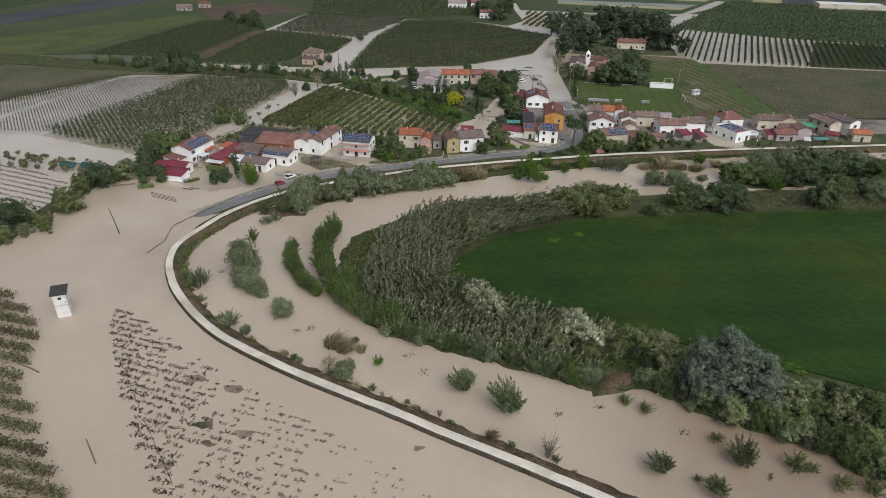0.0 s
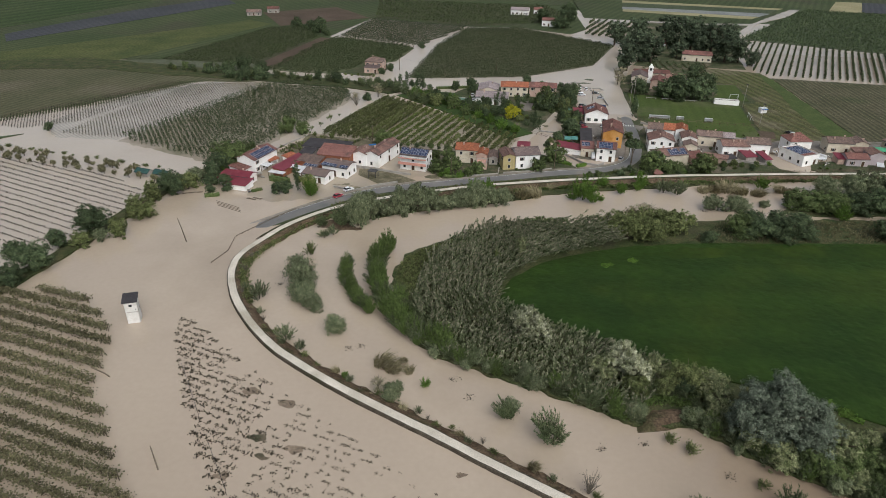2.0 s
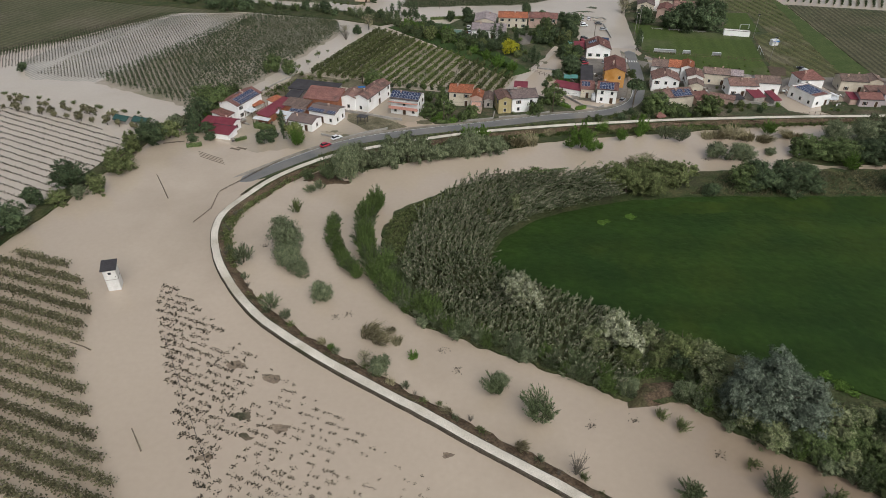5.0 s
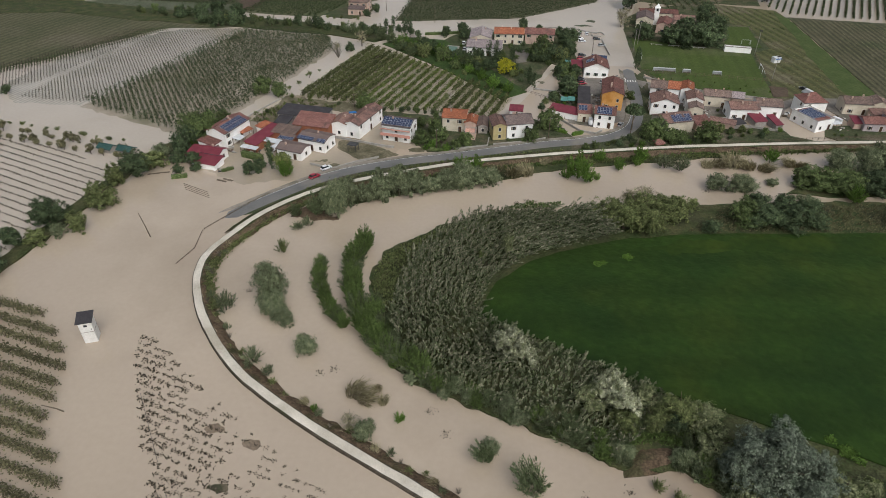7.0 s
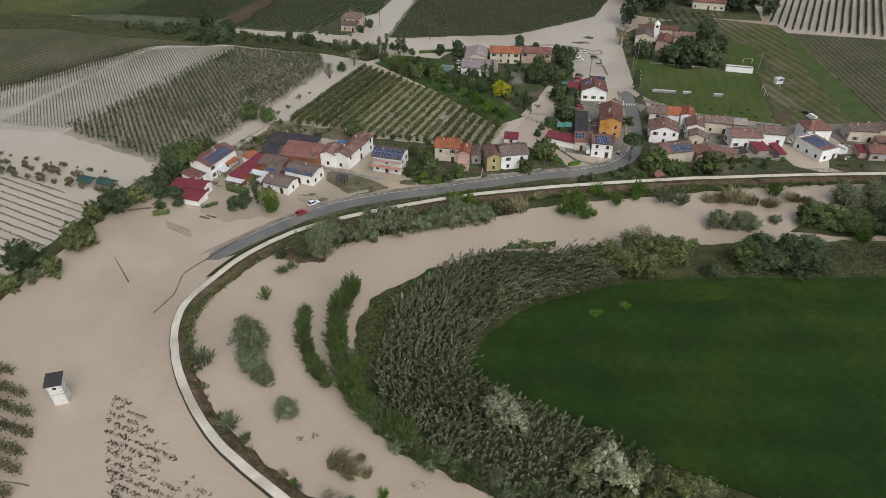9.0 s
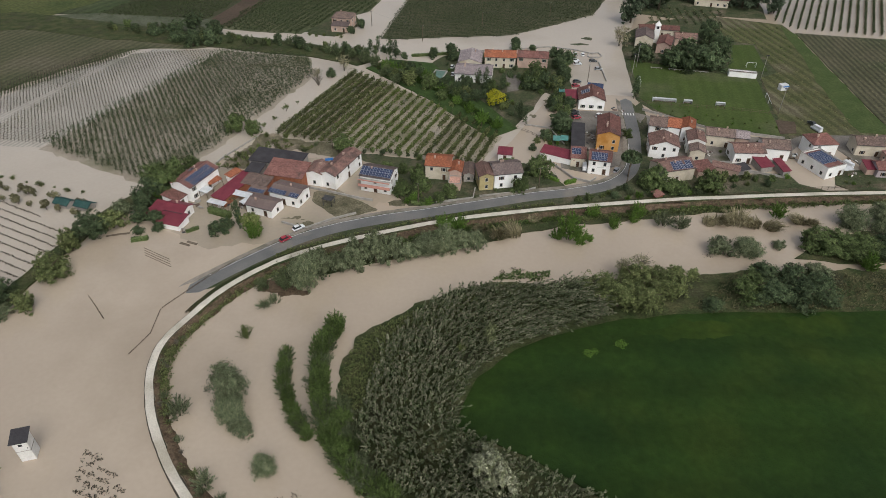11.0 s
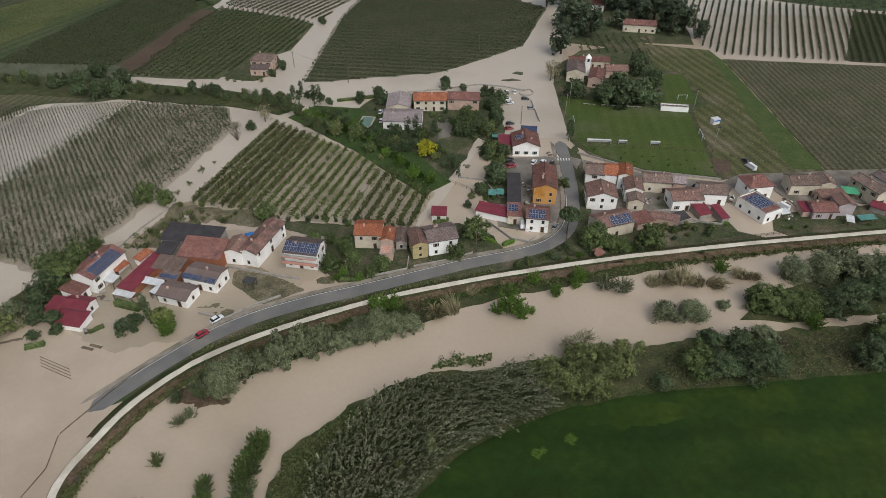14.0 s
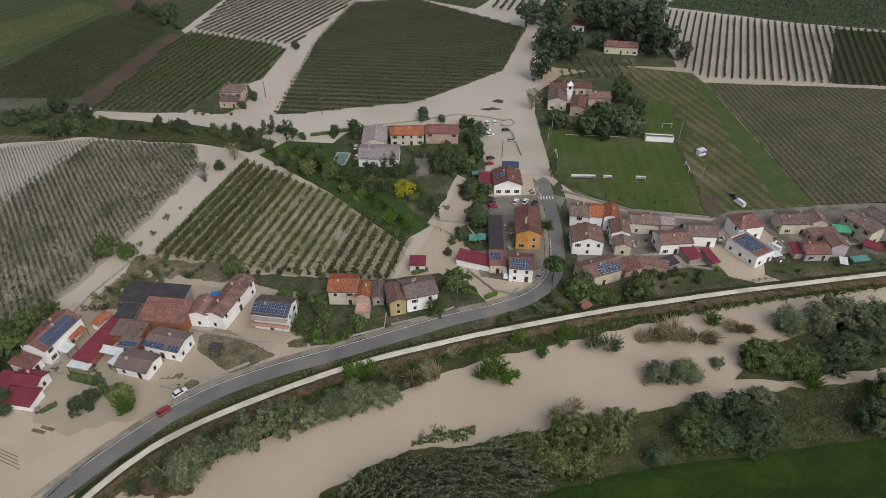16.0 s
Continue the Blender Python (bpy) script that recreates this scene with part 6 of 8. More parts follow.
for k, (tx, ty, tr) in enumerate(((30.4, 284.8, 3.1), (31.6, 269.1, 3.9), (21.8, 304.1, 5.3), (30.6, 302.9, 3.3), (35.8, 317.6, 2.8), (37.7, 331.7, 2.9), (32.4, 326.4, 2.4), (-20.8, 298.7, 3.7), (-30.2, 302.4, 3.5), (-1.8, 289.2, 2.9), (4.6, 300.2, 2.4), (-14.4, 336.5, 2.9), (-23.2, 334.4, 2.2), (-5.7, 294.2, 2.1), (9.7, 288.7, 2.1), (-15.2, 289.1, 2.5))):
    plant(("broad", "dark", "broad", "olive", "dark")[k % 5], tx, ty, tr, 0.1, 1.05, group="trees in the villa garden")
for tx, ty, tr in ((18.7, 300.6, 1.5), (15.8, 273.5, 1.6), (14.7, 277.8, 1.4), (9.3, 301.7, 1.7), (-7.5, 300.4, 1.7), (63.2, 298.7, 2.0)):
    plant("cypress", tx, ty, tr * 0.8, group="cypresses in the gardens")
for k, (tx, ty, tr) in enumerate(((60.6, 232.8, 3.3), (64.6, 228.1, 2.4), (77.2, 230.7, 3.5), (56.3, 232.7, 2.2), (85.9, 236.0, 1.5), (83.1, 237.8, 1.3))):
    plant(("dark", "broad", "olive")[k % 3], tx, ty, tr, 0.1, group="garden trees")
for k, (tx, ty, tr) in enumerate(((50.8, 224.4, 1.5), (45.9, 222.8, 1.5), (41.9, 222.5, 1.3), (37.1, 220.2, 1.5), (53.2, 223.4, 1.7), (56.8, 224.3, 1.3), (49.7, 228.0, 1.3), (44.0, 224.7, 1.3), (33.9, 219.1, 1.3), (69.5, 226.7, 1.2), (72.0, 226.2, 1.6), (66.5, 225.1, 1.4), (89.2, 234.0, 1.1), (92.9, 237.0, 1.1), (49.4, 221.3, 1.2), (47.7, 226.8, 1.2))):
    plant(("mixed", "dark", "lush", "broad", "bright")[k % 5], tx, ty, tr, 0.1, group="garden shrubs")
for k in range(16):
    plant(("bright", "mixed", "dark", "lush")[k % 4], 30.4 + 8.5 * math.sin(k * 2.4) * (0.5 + 0.03 * k), 260.5 + 7.5 * math.cos(k * 2.4) * (0.5 + 0.03 * k), 0.7 + 0.5 * abs(math.sin(k * 1.7)), 0.1, group="garden shrubs")
plant("yellow", 6.5, 286.4, 3.3, group="garden trees")
plant("pine", 51.5, 235.5, 3.0, z=0.2, group="garden trees")
for tx, ty, tr in ((-60.8, 192.2, 3.0), (-41.1, 314.2, 4.0), (-36.4, 311.3, 3.5), (1.8, 269.4, 3.5), (7.5, 266.5, 3.0), (-8.7, 285.3, 2.6), (-3.4, 277.9, 2.6), (-15.7, 297.4, 2.5), (-22.7, 305.1, 3.0), (-97.4, 210.0, 1.9), (-17.1, 215.6, 1.9), (-19.3, 213.8, 1.5), (-12.3, 213.3, 1.8),):
    plant("bright", tx, ty, tr, group="garden trees")
for tx, ty, tr in ((71.2, 338.6, 5.3), (83.0, 331.9, 5.7), (90.7, 329.6, 6.1), (99.5, 331.7, 6.6), (106.8, 362.1, 5.2), (89.9, 340.6, 5.3), (107.7, 346.5, 5.0),):
    plant("dark", tx, ty, tr, group="trees by the church")
for tx, ty, tr in ((73.8, 389.6, 6.6), (85.7, 418.9, 7.7), (92.0, 412.9, 7.0), (77.1, 464.7, 7.2), (92.8, 466.5, 7.9), (110.2, 456.2, 9.0), (126.7, 457.9, 9.7), (134.1, 437.5, 8.7), (138.4, 420.7, 8.3), (146.6, 420.5, 6.0), (152.6, 412.5, 4.7), (110.9, 428.0, 4.3), (125.7, 438.1, 5.0), (151.6, 462.3, 7.2), (82.0, 431.0, 6.1),):
    plant("poplar", tx, ty, tr, group="trees by the far houses")
for tx, ty, tr in ((-147.1, 359.8, 4.5), (-132.9, 354.4, 3.7), (-152.3, 351.7, 4.4), (-162.0, 350.6, 3.9), (-98.8, 344.3, 2.4), (-87.1, 339.6, 3.6), (-66.8, 361.5, 2.0), (-63.1, 370.2, 2.3), (-53.4, 434.8, 2.4), (-135.9, 492.6, 5.1), (-126.1, 469.6, 2.6), (-64.3, 307.0, 2.2),):
    plant("dark", tx, ty, tr, group="garden trees")
for tx, ty, tr in ((-121.4, 341.4, 2.4), (-111.4, 339.5, 2.4), (-104.4, 339.6, 2.1), (-72.4, 333.8, 2.8), (-67.1, 331.2, 2.8), (-59.9, 329.6, 3.0), (-52.8, 322.8, 3.2), (-47.8, 319.7, 2.9), (-81.6, 337.7, 2.1), (-42.9, 309.6, 2.6), (-35.5, 303.0, 2.6),):
    plant("mixed", tx, ty, tr, group="shrubs along the ditch")
for tx, ty, tr in ((63.7, 356.2, 4.1), (-60.4, 314.5, 2.9), (-69.9, 305.5, 2.2),):
    plant("pale", tx, ty, tr, group="garden trees")
for tx, ty, tr in ((62.3, 297.4, 1.9), (9.2, 300.3, 1.7), (19.1, 301.6, 1.5), (-0.9, 298.9, 1.9), (2.1, 303.8, 1.7), (16.3, 273.2, 1.6), (18.1, 270.4, 1.4), (-66.3, 196.4, 1.4), (-52.3, 335.7, 1.7), (-49.4, 338.8, 1.4), (-42.1, 329.1, 2.1), (-39.4, 327.2, 1.8),):
    plant("cypress", tx, ty, tr, group="cypresses in the gardens")
for tx, ty, tr in ((-119.7, 136.3, 4.4), (-121.1, 129.2, 3.4), (-116.8, 158.7, 4.6), (-121.6, 149.2, 2.9), (-108.2, 170.0, 4.5), (-108.1, 157.8, 3.0), (-106.8, 187.6, 4.5), (-103.8, 193.3, 3.8), (-110.0, 181.8, 3.3), (-104.1, 200.3, 3.1), (-129.7, 142.1, 3.4), (-115.8, 150.5, 2.6), (-112.7, 155.0, 2.3), (-98.1, 211.2, 4.5), (-97.8, 220.7, 3.0),):
    plant(("dark", "broad", "dark", "grey", "olive", "dark")[int(abs(tx * 3 + ty)) % 6], tx, ty, tr, group="trees along the flooded hedge")
for tx, ty, tr in ((-156.6, 498.7, 4.7), (-143.9, 489.2, 4.2), (-133.0, 477.6, 5.3), (30.8, 546.6, 6.3), (46.8, 523.4, 7.8), (54.3, 560.9, 6.9), (-137.9, 337.0, 4.3), (-129.9, 340.7, 4.3), (-147.5, 341.2, 3.7), (-188.4, 245.3, 2.1),):
    plant("dark", tx, ty, tr, group="garden trees")

rng = np.random.default_rng(611)
for k in range(46):
    tx = -190 + 3.1 * k
    plant(("dark", "mixed", "olive", "broad", "mixed")[k % 5], tx + rng.uniform(-1.5, 1.5), 351.5 - 0.155 * (tx + 160) + rng.uniform(-4.5, 4.5), rng.uniform(1.0, 2.3), z=0.2, group="shrubs along the ditch")
for tx, ty, tr in ((-82.7, 354.5, 1.1), (-86.4, 355.8, 1.2), (-79.2, 355.5, 1.1), (-70.2, 354.1, 1.3), (-72.5, 356.5, 1.0)):
    plant("lush", tx, ty, tr, group="shrubs by the lane")
for tx, ty, tr in ((-51, 340.5, 1.4), (-46.5, 336.8, 1.8), (-44, 338, 1.5), (-40, 335, 2.0), (-36, 331, 1.6), (-54, 334, 2.0), (-58, 332.5, 2.2), (-62, 333.5, 2.0)):
    plant(("dark", "broad")[int(tx) % 2], tx, ty, tr, z=0.1, group="shrubs by the lane")
for k in range(34):
    gx, gy = rng.uniform(-85, -55), rng.uniform(227, 256)
    if inside(gx, gy, [(-84.5, 231.6), (-79.9, 256.8), (-55.0, 246.6), (-59.0, 240.3), (-73.9, 237.1), (-75.4, 227.5)]):
        plant(("sapling", "lush", "muddy", "mixed")[k % 4], gx, gy, rng.uniform(0.7, 1.6), group="fruit trees in the flooded garden")
for k in range(15):
    plant(("dark", "mixed", "broad")[k % 3], -41 + 2.9 * k + rng.uniform(-1, 1), 244.2 - 0.28 * k + rng.uniform(-1.2, 1.2), rng.uniform(0.6, 1.3), z=0.1, group="garden shrubs")


# ---- buildings ----
def frame_mesh(w=0.82, h=1.15):
    t = 0.09
    return boxes("window", [(-w / 2 - t, w / 2 + t, -0.07, 0.05, h, h + t), (-w / 2 - t - 0.05, w / 2 + t + 0.05, -0.13, 0.05, -t, 0), (-w / 2 - t, -w / 2, -0.07, 0.05, 0, h), (w / 2, w / 2 + t, -0.07, 0.05, 0, h)], M_FRAME)


WIN = frame_mesh()
PANE = boxes("pane", [(-0.41, 0.41, -0.03, 0.03, 0, 1.15)], M_PANE)
SHUTTERS = {m.name: boxes("shutter", [(-0.21, 0.21, -0.045, 0.0, 0, 1.18)], m) for m in (M_SHUT, M_SHUTG)}
DOOR = boxes("door", [(-0.5, 0.5, -0.06, 0.03, 0, 2.1)] + [(a, a + 0.34, -0.09, -0.06, b, b + 0.75) for a in (-0.42, 0.08) for b in (0.15, 1.15)], M_SHUT)
DOORFRAME = boxes("door_frame", [(-0.65, -0.5, -0.08, 0.04, 0, 2.25), (0.5, 0.65, -0.08, 0.04, 0, 2.25), (-0.5, 0.5, -0.08, 0.04, 2.1, 2.25)], M_FRAME)
CHIMNEY = boxes("chimney", [(-0.22, 0.22, -0.22, 0.22, -0.9, 0.5), (-0.3, 0.3, -0.3, 0.3, 0.5, 0.56), (-0.27, 0.27, -0.27, 0.27, 0.7, 0.76), (-0.2, -0.12, -0.2, 0.2, 0.56, 0.7), (0.12, 0.2, -0.2, 0.2, 0.56, 0.7)], W_PINK)
PANEL = boxes("solar_panel", [(-0.47, 0.47, -0.80, 0.80, 0.0, 0.05)], M_SOLAR)
PANEL_RIM = boxes("panel_frame", [(-0.5, 0.5, -0.83, -0.80, 0.0, 0.06), (-0.5, 0.5, 0.80, 0.83, 0.0, 0.06), (-0.5, -0.47, -0.80, 0.80, 0.0, 0.06), (0.47, 0.5, -0.80, 0.80, 0.0, 0.06), (-0.012, 0.012, -0.80, 0.80, 0.05, 0.056), (-0.47, 0.47, -0.012, 0.012, 0.05, 0.056)], M_ALU)


BUILT = []


def facade(root, m, length, floors, eave, shutter, rnd, door=False, sparse=0.28):
    """Windows (and a door) along one wall; m is the wall's foot, looking along its outside."""
    n = max(1, int((length - 0.9) / 2.9))
    for fl in range(floors):
        z = 0.85 + 2.55 * fl
        if z + 1.35 > eave:
            break
        for k in range(n):
            x = (k + 0.5) * length / n - length / 2
            if door and fl == 0 and k == n // 2:
                d = hang("door_frame", DOORFRAME, root, m @ pose(x, 0, 0.05))
                hang("door", DOOR, d)
                continue
            if rnd.random() < sparse:
                continue
            w = hang("window", WIN, root, m @ pose(x, 0, z))
            hang("pane", PANE, w)
            if shutter is not None and rnd.random() < 0.45:
                hang("shutter", SHUTTERS[shutter.name], w, pose(-0.66, -0.02, 0))
                hang("shutter", SHUTTERS[shutter.name], w, pose(0.66, -0.02, 0))


def gable_parts(L, W, eave, rise, over, thick=0.2, hip=0.0):
    """Walls with gables and a thick two-sided (or hipped) roof, ridge along x."""
    a, b = L / 2, W / 2
    g = 0 if hip else rise
    wv = [(-a, -b, -0.5), (a, -b, -0.5), (a, b, -0.5), (-a, b, -0.5), (-a, -b, eave), (a, -b, eave), (a, b, eave), (-a, b, eave), (-a, 0, eave + g), (a, 0, eave + g)]
    wf = [(0, 1, 5, 4), (2, 3, 7, 6), (1, 2, 6, 9, 5), (3, 0, 4, 8, 7), (0, 3, 2, 1)]
    if hip:
        wf = [(0, 1, 5, 4), (2, 3, 7, 6), (1, 2, 6, 5), (3, 0, 4, 7), (0, 3, 2, 1)]
    s = rise / b
    A, B, dz = a + over, b + over, -s * over
    h = min(hip, A - 0.3)
    nx = max(2, int(A * 2 / 1.2))
    rv, rf = [], []
    for side in (-1, 1):
        for k in range(nx + 1):
            u = k / nx
            xe, xr = -A + 2 * A * u, -(A - h) + 2 * (A - h) * u
            sag = 0.05 * noise.noise((xe * 0.5 + L, side * 2.0, W))
            rv += [(xe, side * B, eave + dz + 0.02), (xr, 0, eave + rise + 0.02 + sag), (xe, side * B, eave + dz + thick), (xr, 0, eave + rise + thick + sag)]
    w = (nx + 1) * 4
    for si in (0, 1):
        o = si * w
        for k in range(nx):
            i, j = o + k * 4, o + k * 4 + 4
            rf += [(i + 2, j + 2, j + 3, i + 3), (i, i + 1, j + 1, j), (i, j, j + 2, i + 2)]
    if hip:
        for e in (0, nx):
            rf.append((e * 4 + 2, e * 4 + 3, w + e * 4 + 2))
            rf.append((e * 4, w + e * 4, w + e * 4 + 2, e * 4 + 2))
    else:
        for si in (0, 1):
            for e in (0, nx):
                i = si * w + e * 4
                rf.append((i, i + 1, i + 3, i + 2))
    return (wv, wf), (rv, rf)


def house(name, label, x, y, turn, L, W, eave, wall, roof, ridge="x", rise=None, floors=2, shutter=M_SHUT, chimneys=1, solar=(), z=0.05, over=0.32, door=True, win=True, category="house", group="village houses", sparse=0.28):
    """A building: walls, roof, ridge, gutters, chimneys, windows with shutters, doors and solar panels."""
    rnd = random.Random(int(x * 31 + y * 17))
    eave, L, W = eave * 0.9, L * 0.95, W * 0.95
    BUILT.append((x, y, max(L, W) * 0.62))
    if ridge == "y":
        turn, L, W, ridge = turn + 90, W, L, "x"
    root = empty(name, x, y, z, turn)
    tagged(root, label, category, group)
    a, b = L / 2, W / 2
    if ridge in ("x", "hip"):
        rise = rise if rise is not None else W * 0.19
        walls, rf = gable_parts(L, W, eave, rise, over, hip=b * 0.95 if ridge == "hip" else 0.0)
        hang("wall", mesh("wall", *walls, wall), root)
        roof_ob = hang("roof", mesh("roof", *rf, roof), root)
        slope = math.atan2(rise, b)
        ra = a + over - (b * 0.95 if ridge == "hip" else 0)
        if ra > 0.5:
            hang("ridge_cap", tube("ridge_cap", [(-ra, 0, eave + rise + 0.2), (0, 0, eave + rise + 0.22), (ra, 0, eave + rise + 0.2)], (0.13, 0.13, 0.13), roof, 6), roof_ob)
        for side in (-1, 1):
            gz = eave - rise / b * over + 0.06
            hang("gutter", tube("gutter", [(-a - over, side * (b + over + 0.07), gz), (a + over, side * (b + over + 0.07), gz)], (0.08, 0.08), M_DARK, 5), root)
        for k in range(chimneys):
            cx, cy = rnd.uniform(-0.7, 0.7) * a * 0.8, rnd.choice((-1, 1)) * b * rnd.uniform(0.15, 0.45)
            hang("chimney", CHIMNEY, roof_ob, pose(cx, cy, eave + rise * (1 - abs(cy) / b) + 0.25))
        for side, x0, v0, nx, nv in solar:
            for i in range(nx):
                for j in range(nv):
                    v = v0 + 1.7 * j + 0.85
                    m = pose(x0 + 1.03 * i, side * v * math.cos(slope), eave + rise - v * math.sin(slope) + 0.30, math.degrees(slope) * -side)
                    p = hang("solar_panel", PANEL, roof_ob, m, "dark blue solar panel with a pale frame")
                    hang("panel_frame", PANEL_RIM, p)
    elif ridge == "flat":
        hang("wall", boxes("wall", [(-a, a, -b, -b + 0.25, -0.5, eave + 0.45), (-a, a, b - 0.25, b, -0.5, eave + 0.45), (-a, -a + 0.25, -b + 0.25, b - 0.25, -0.5, eave + 0.45), (a - 0.25, a, -b + 0.25, b - 0.25, -0.5, eave + 0.45)], wall), root)
        roof_ob = hang("roof", boxes("roof", [(-a + 0.25, a - 0.25, -b + 0.25, b - 0.25, eave - 0.2, eave)], roof), root)
        hang("coping", boxes("coping", [(-a - 0.06, a + 0.06, -b - 0.06, -b + 0.3, eave + 0.45, eave + 0.52), (-a - 0.06, a + 0.06, b - 0.3, b + 0.06, eave + 0.45, eave + 0.52), (-a - 0.06, -a + 0.3, -b + 0.3, b - 0.3, eave + 0.45, eave + 0.52), (a - 0.3, a + 0.06, -b + 0.3, b - 0.3, eave + 0.45, eave + 0.52)], M_CONC), root)
        for side, x0, v0, nx, nv in solar:
            for i in range(nx):
                for j in range(nv):
                    p = hang("solar_panel", PANEL, roof_ob, pose(x0 + 1.03 * i, v0 + 1.75 * j, eave + 0.3, 10), "dark blue solar panel with a pale frame")
                    hang("panel_frame", PANEL_RIM, p)
    else:
        rise = rise if rise is not None else W * 0.14
        wv = [(-a, -b, -0.5), (a, -b, -0.5), (a, b, -0.5), (-a, b, -0.5), (-a, -b, eave), (a, -b, eave), (a, b, eave + rise), (-a, b, eave + rise)]
        hang("wall", mesh("wall", wv, [(0, 1, 5, 4), (1, 2, 6, 5), (2, 3, 7, 6), (3, 0, 4, 7), (0, 3, 2, 1)], wall), root)
        s = rise / W
        A, B = a + over, b + over
        q = [(-A, -B, eave - s * over + 0.02), (A, -B, eave - s * over + 0.02), (A, B, eave + rise + s * over + 0.02), (-A, B, eave + rise + s * over + 0.02)]
        q += [(p[0], p[1], p[2] + 0.16) for p in q]
        roof_ob = hang("roof", mesh("roof", q, [(0, 3, 2, 1), (4, 5, 6, 7), (0, 1, 5, 4), (1, 2, 6, 5), (2, 3, 7, 6), (3, 0, 4, 7)], roof), root)
        slope = math.atan(s)
        for side, x0, v0, nx, nv in solar:
            for i in range(nx):
                for j in range(nv):
                    v = v0 + 1.7 * j + 0.85
                    p = hang("solar_panel", PANEL, roof_ob, pose(x0 + 1.03 * i, -b + v, eave + s * v + 0.24, math.degrees(slope)), "dark blue solar panel with a pale frame")
                    hang("panel_frame", PANEL_RIM, p)
    if win:
        for k, (m, ln) in enumerate(((pose(0, -b - 0.01, 0), L), (pose(a + 0.01, 0, 0, 0, 0, 90), W), (pose(0, b + 0.01, 0, 0, 0, 180), L), (pose(-a - 0.01, 0, 0, 0, 0, -90), W))):
            facade(root, m, ln, floors, eave, shutter, rnd, door and k == 0, sparse)
    return root


def canopy(name, label, x, y, turn, L, W, h, roof, tilt=4.0, posts=True, group="sheds and canopies", category="canopy", z=0.0):
    """An open lean-to: a thin sheet roof on posts."""
    root = empty(name, x, y, z, turn)
    d = math.tan(radians(tilt)) * W / 2
    q = [(-L / 2, -W / 2, h - d), (L / 2, -W / 2, h - d), (L / 2, W / 2, h + d), (-L / 2, W / 2, h + d)]
    q += [(p[0], p[1], p[2] + 0.09) for p in q]
    hang("roof", mesh("roof", q, [(0, 3, 2, 1), (4, 5, 6, 7), (0, 1, 5, 4), (1, 2, 6, 5), (2, 3, 7, 6), (3, 0, 4, 7)], roof), root)
    if posts:
        for sx in (-1, 1):
            for sy in (-1, 1):
                hang("post", boxes("post", [(-0.07, 0.07, -0.07, 0.07, -0.4, h + sy * d * 0.94)], M_WOOD), root, pose(sx * (L / 2 - 0.15), sy * (W / 2 - 0.15), 0))
    return tagged(root, label, category, group)


# the west hamlet
house("house", "white two-storey house with red tiles and solar panels", -87.2, 216.0, 72, 13.9, 8.0, 5.8, W_WHITE, R_RED, solar=[(-1, -4.6, 0.9, 10, 1), (-1, -4.6, 2.75, 10, 1), (1, 0.5, 1.0, 2, 1)], chimneys=2)
house("house_annex", "low white annex under a red tiled roof", -90.6, 207.3, 72, 4.2, 6.2, 3.1, W_WHITE, R_RED, "mono", floors=1, chimneys=0)
canopy("porch", "small porch with an orange tiled roof", -82.0, 217.6, 60, 4.8, 2.6, 2.7, R_ORANGE, 10)
canopy("awning", "white canvas awning beside a house", -82.6, 212.4, 72, 3.4, 3.2, 2.4, R_WHITE, 3)
house("red_roofed_cottage", "low cottage with a dark red sheet-metal roof", -87.2, 196.6, -12, 8.6, 5.2, 2.1, W_WHITE, R_METAL, "mono", floors=1, chimneys=0, shutter=None)
house("red_roofed_cottage", "cottage with a dark red metal gable roof", -87.0, 201.6, -12, 7.2, 5.0, 3.2, W_WHITE, R_METAL, floors=1, chimneys=1, shutter=None)
house("red_roofed_shed", "lean-to shed with a dark red metal roof", -92.8, 200.6, -12, 4.2, 6.0, 2.8, W_GREY, R_METAL, "mono", floors=1, chimneys=0, win=False, category="shed")
house("long_shed", "long open shed under a dark red metal roof", -74.3, 214.7, 72, 16.6, 4.4, 2.9, W_BRICK, R_METAL, "mono", floors=1, chimneys=0, win=False, category="shed")
canopy("sheet_roof", "pale corrugated sheet roof on posts", -76.7, 206.0, -16, 6.2, 2.2, 2.3, R_WHITE)
house("tool_shed", "small shed with an orange sheet roof", -77.6, 223.2, 65, 5.0, 2.4, 2.3, W_WHITE, R_ORANGE, "mono", floors=1, win=False, chimneys=0, category="shed")
house("bungalow", "white bungalow with a low brown tiled roof", -61.9, 206.4, -17, 9.6, 6.4, 3.2, W_WHITE, R_SMOOTH, floors=1, rise=0.9, shutter=None, chimneys=1)
house("bungalow", "white house with a low brown roof and panels", -55.9, 213.0, -17, 10.6, 7.2, 4.2, W_WHITE, R_SMOOTH, floors=1, rise=0.9, shutter=None, chimneys=1, solar=[(-1, -4.8, 2.3, 6, 1), (-1, 2.6, 2.3, 3, 1)])
canopy("sheet_roof", "pale corrugated metal roof beside the bungalow", -70.4, 210.6, -16, 6.5, 2.6, 2.7, R_WHITE)
canopy("sheet_roof", "pale corrugated metal carport roof", -67.4, 207.8, 62, 5.0, 2.6, 2.6, R_WHITE)
house("panel_shed", "low shed covered with solar panels", -66.2, 212.9, -12, 5.6, 3.2, 2.8, W_BRICK, R_BROWN, "mono", floors=1, win=False, chimneys=0, category="shed", solar=[(-1, -2.1, 0.2, 5, 1)])
house("barn", "barn with a rust-red tiled roof and brick walls", -59.0, 222.9, -9, 13.4, 7.8, 4.8, W_BRICK, R_RED, "mono", rise=1.5, floors=1, win=False, chimneys=0, category="barn")
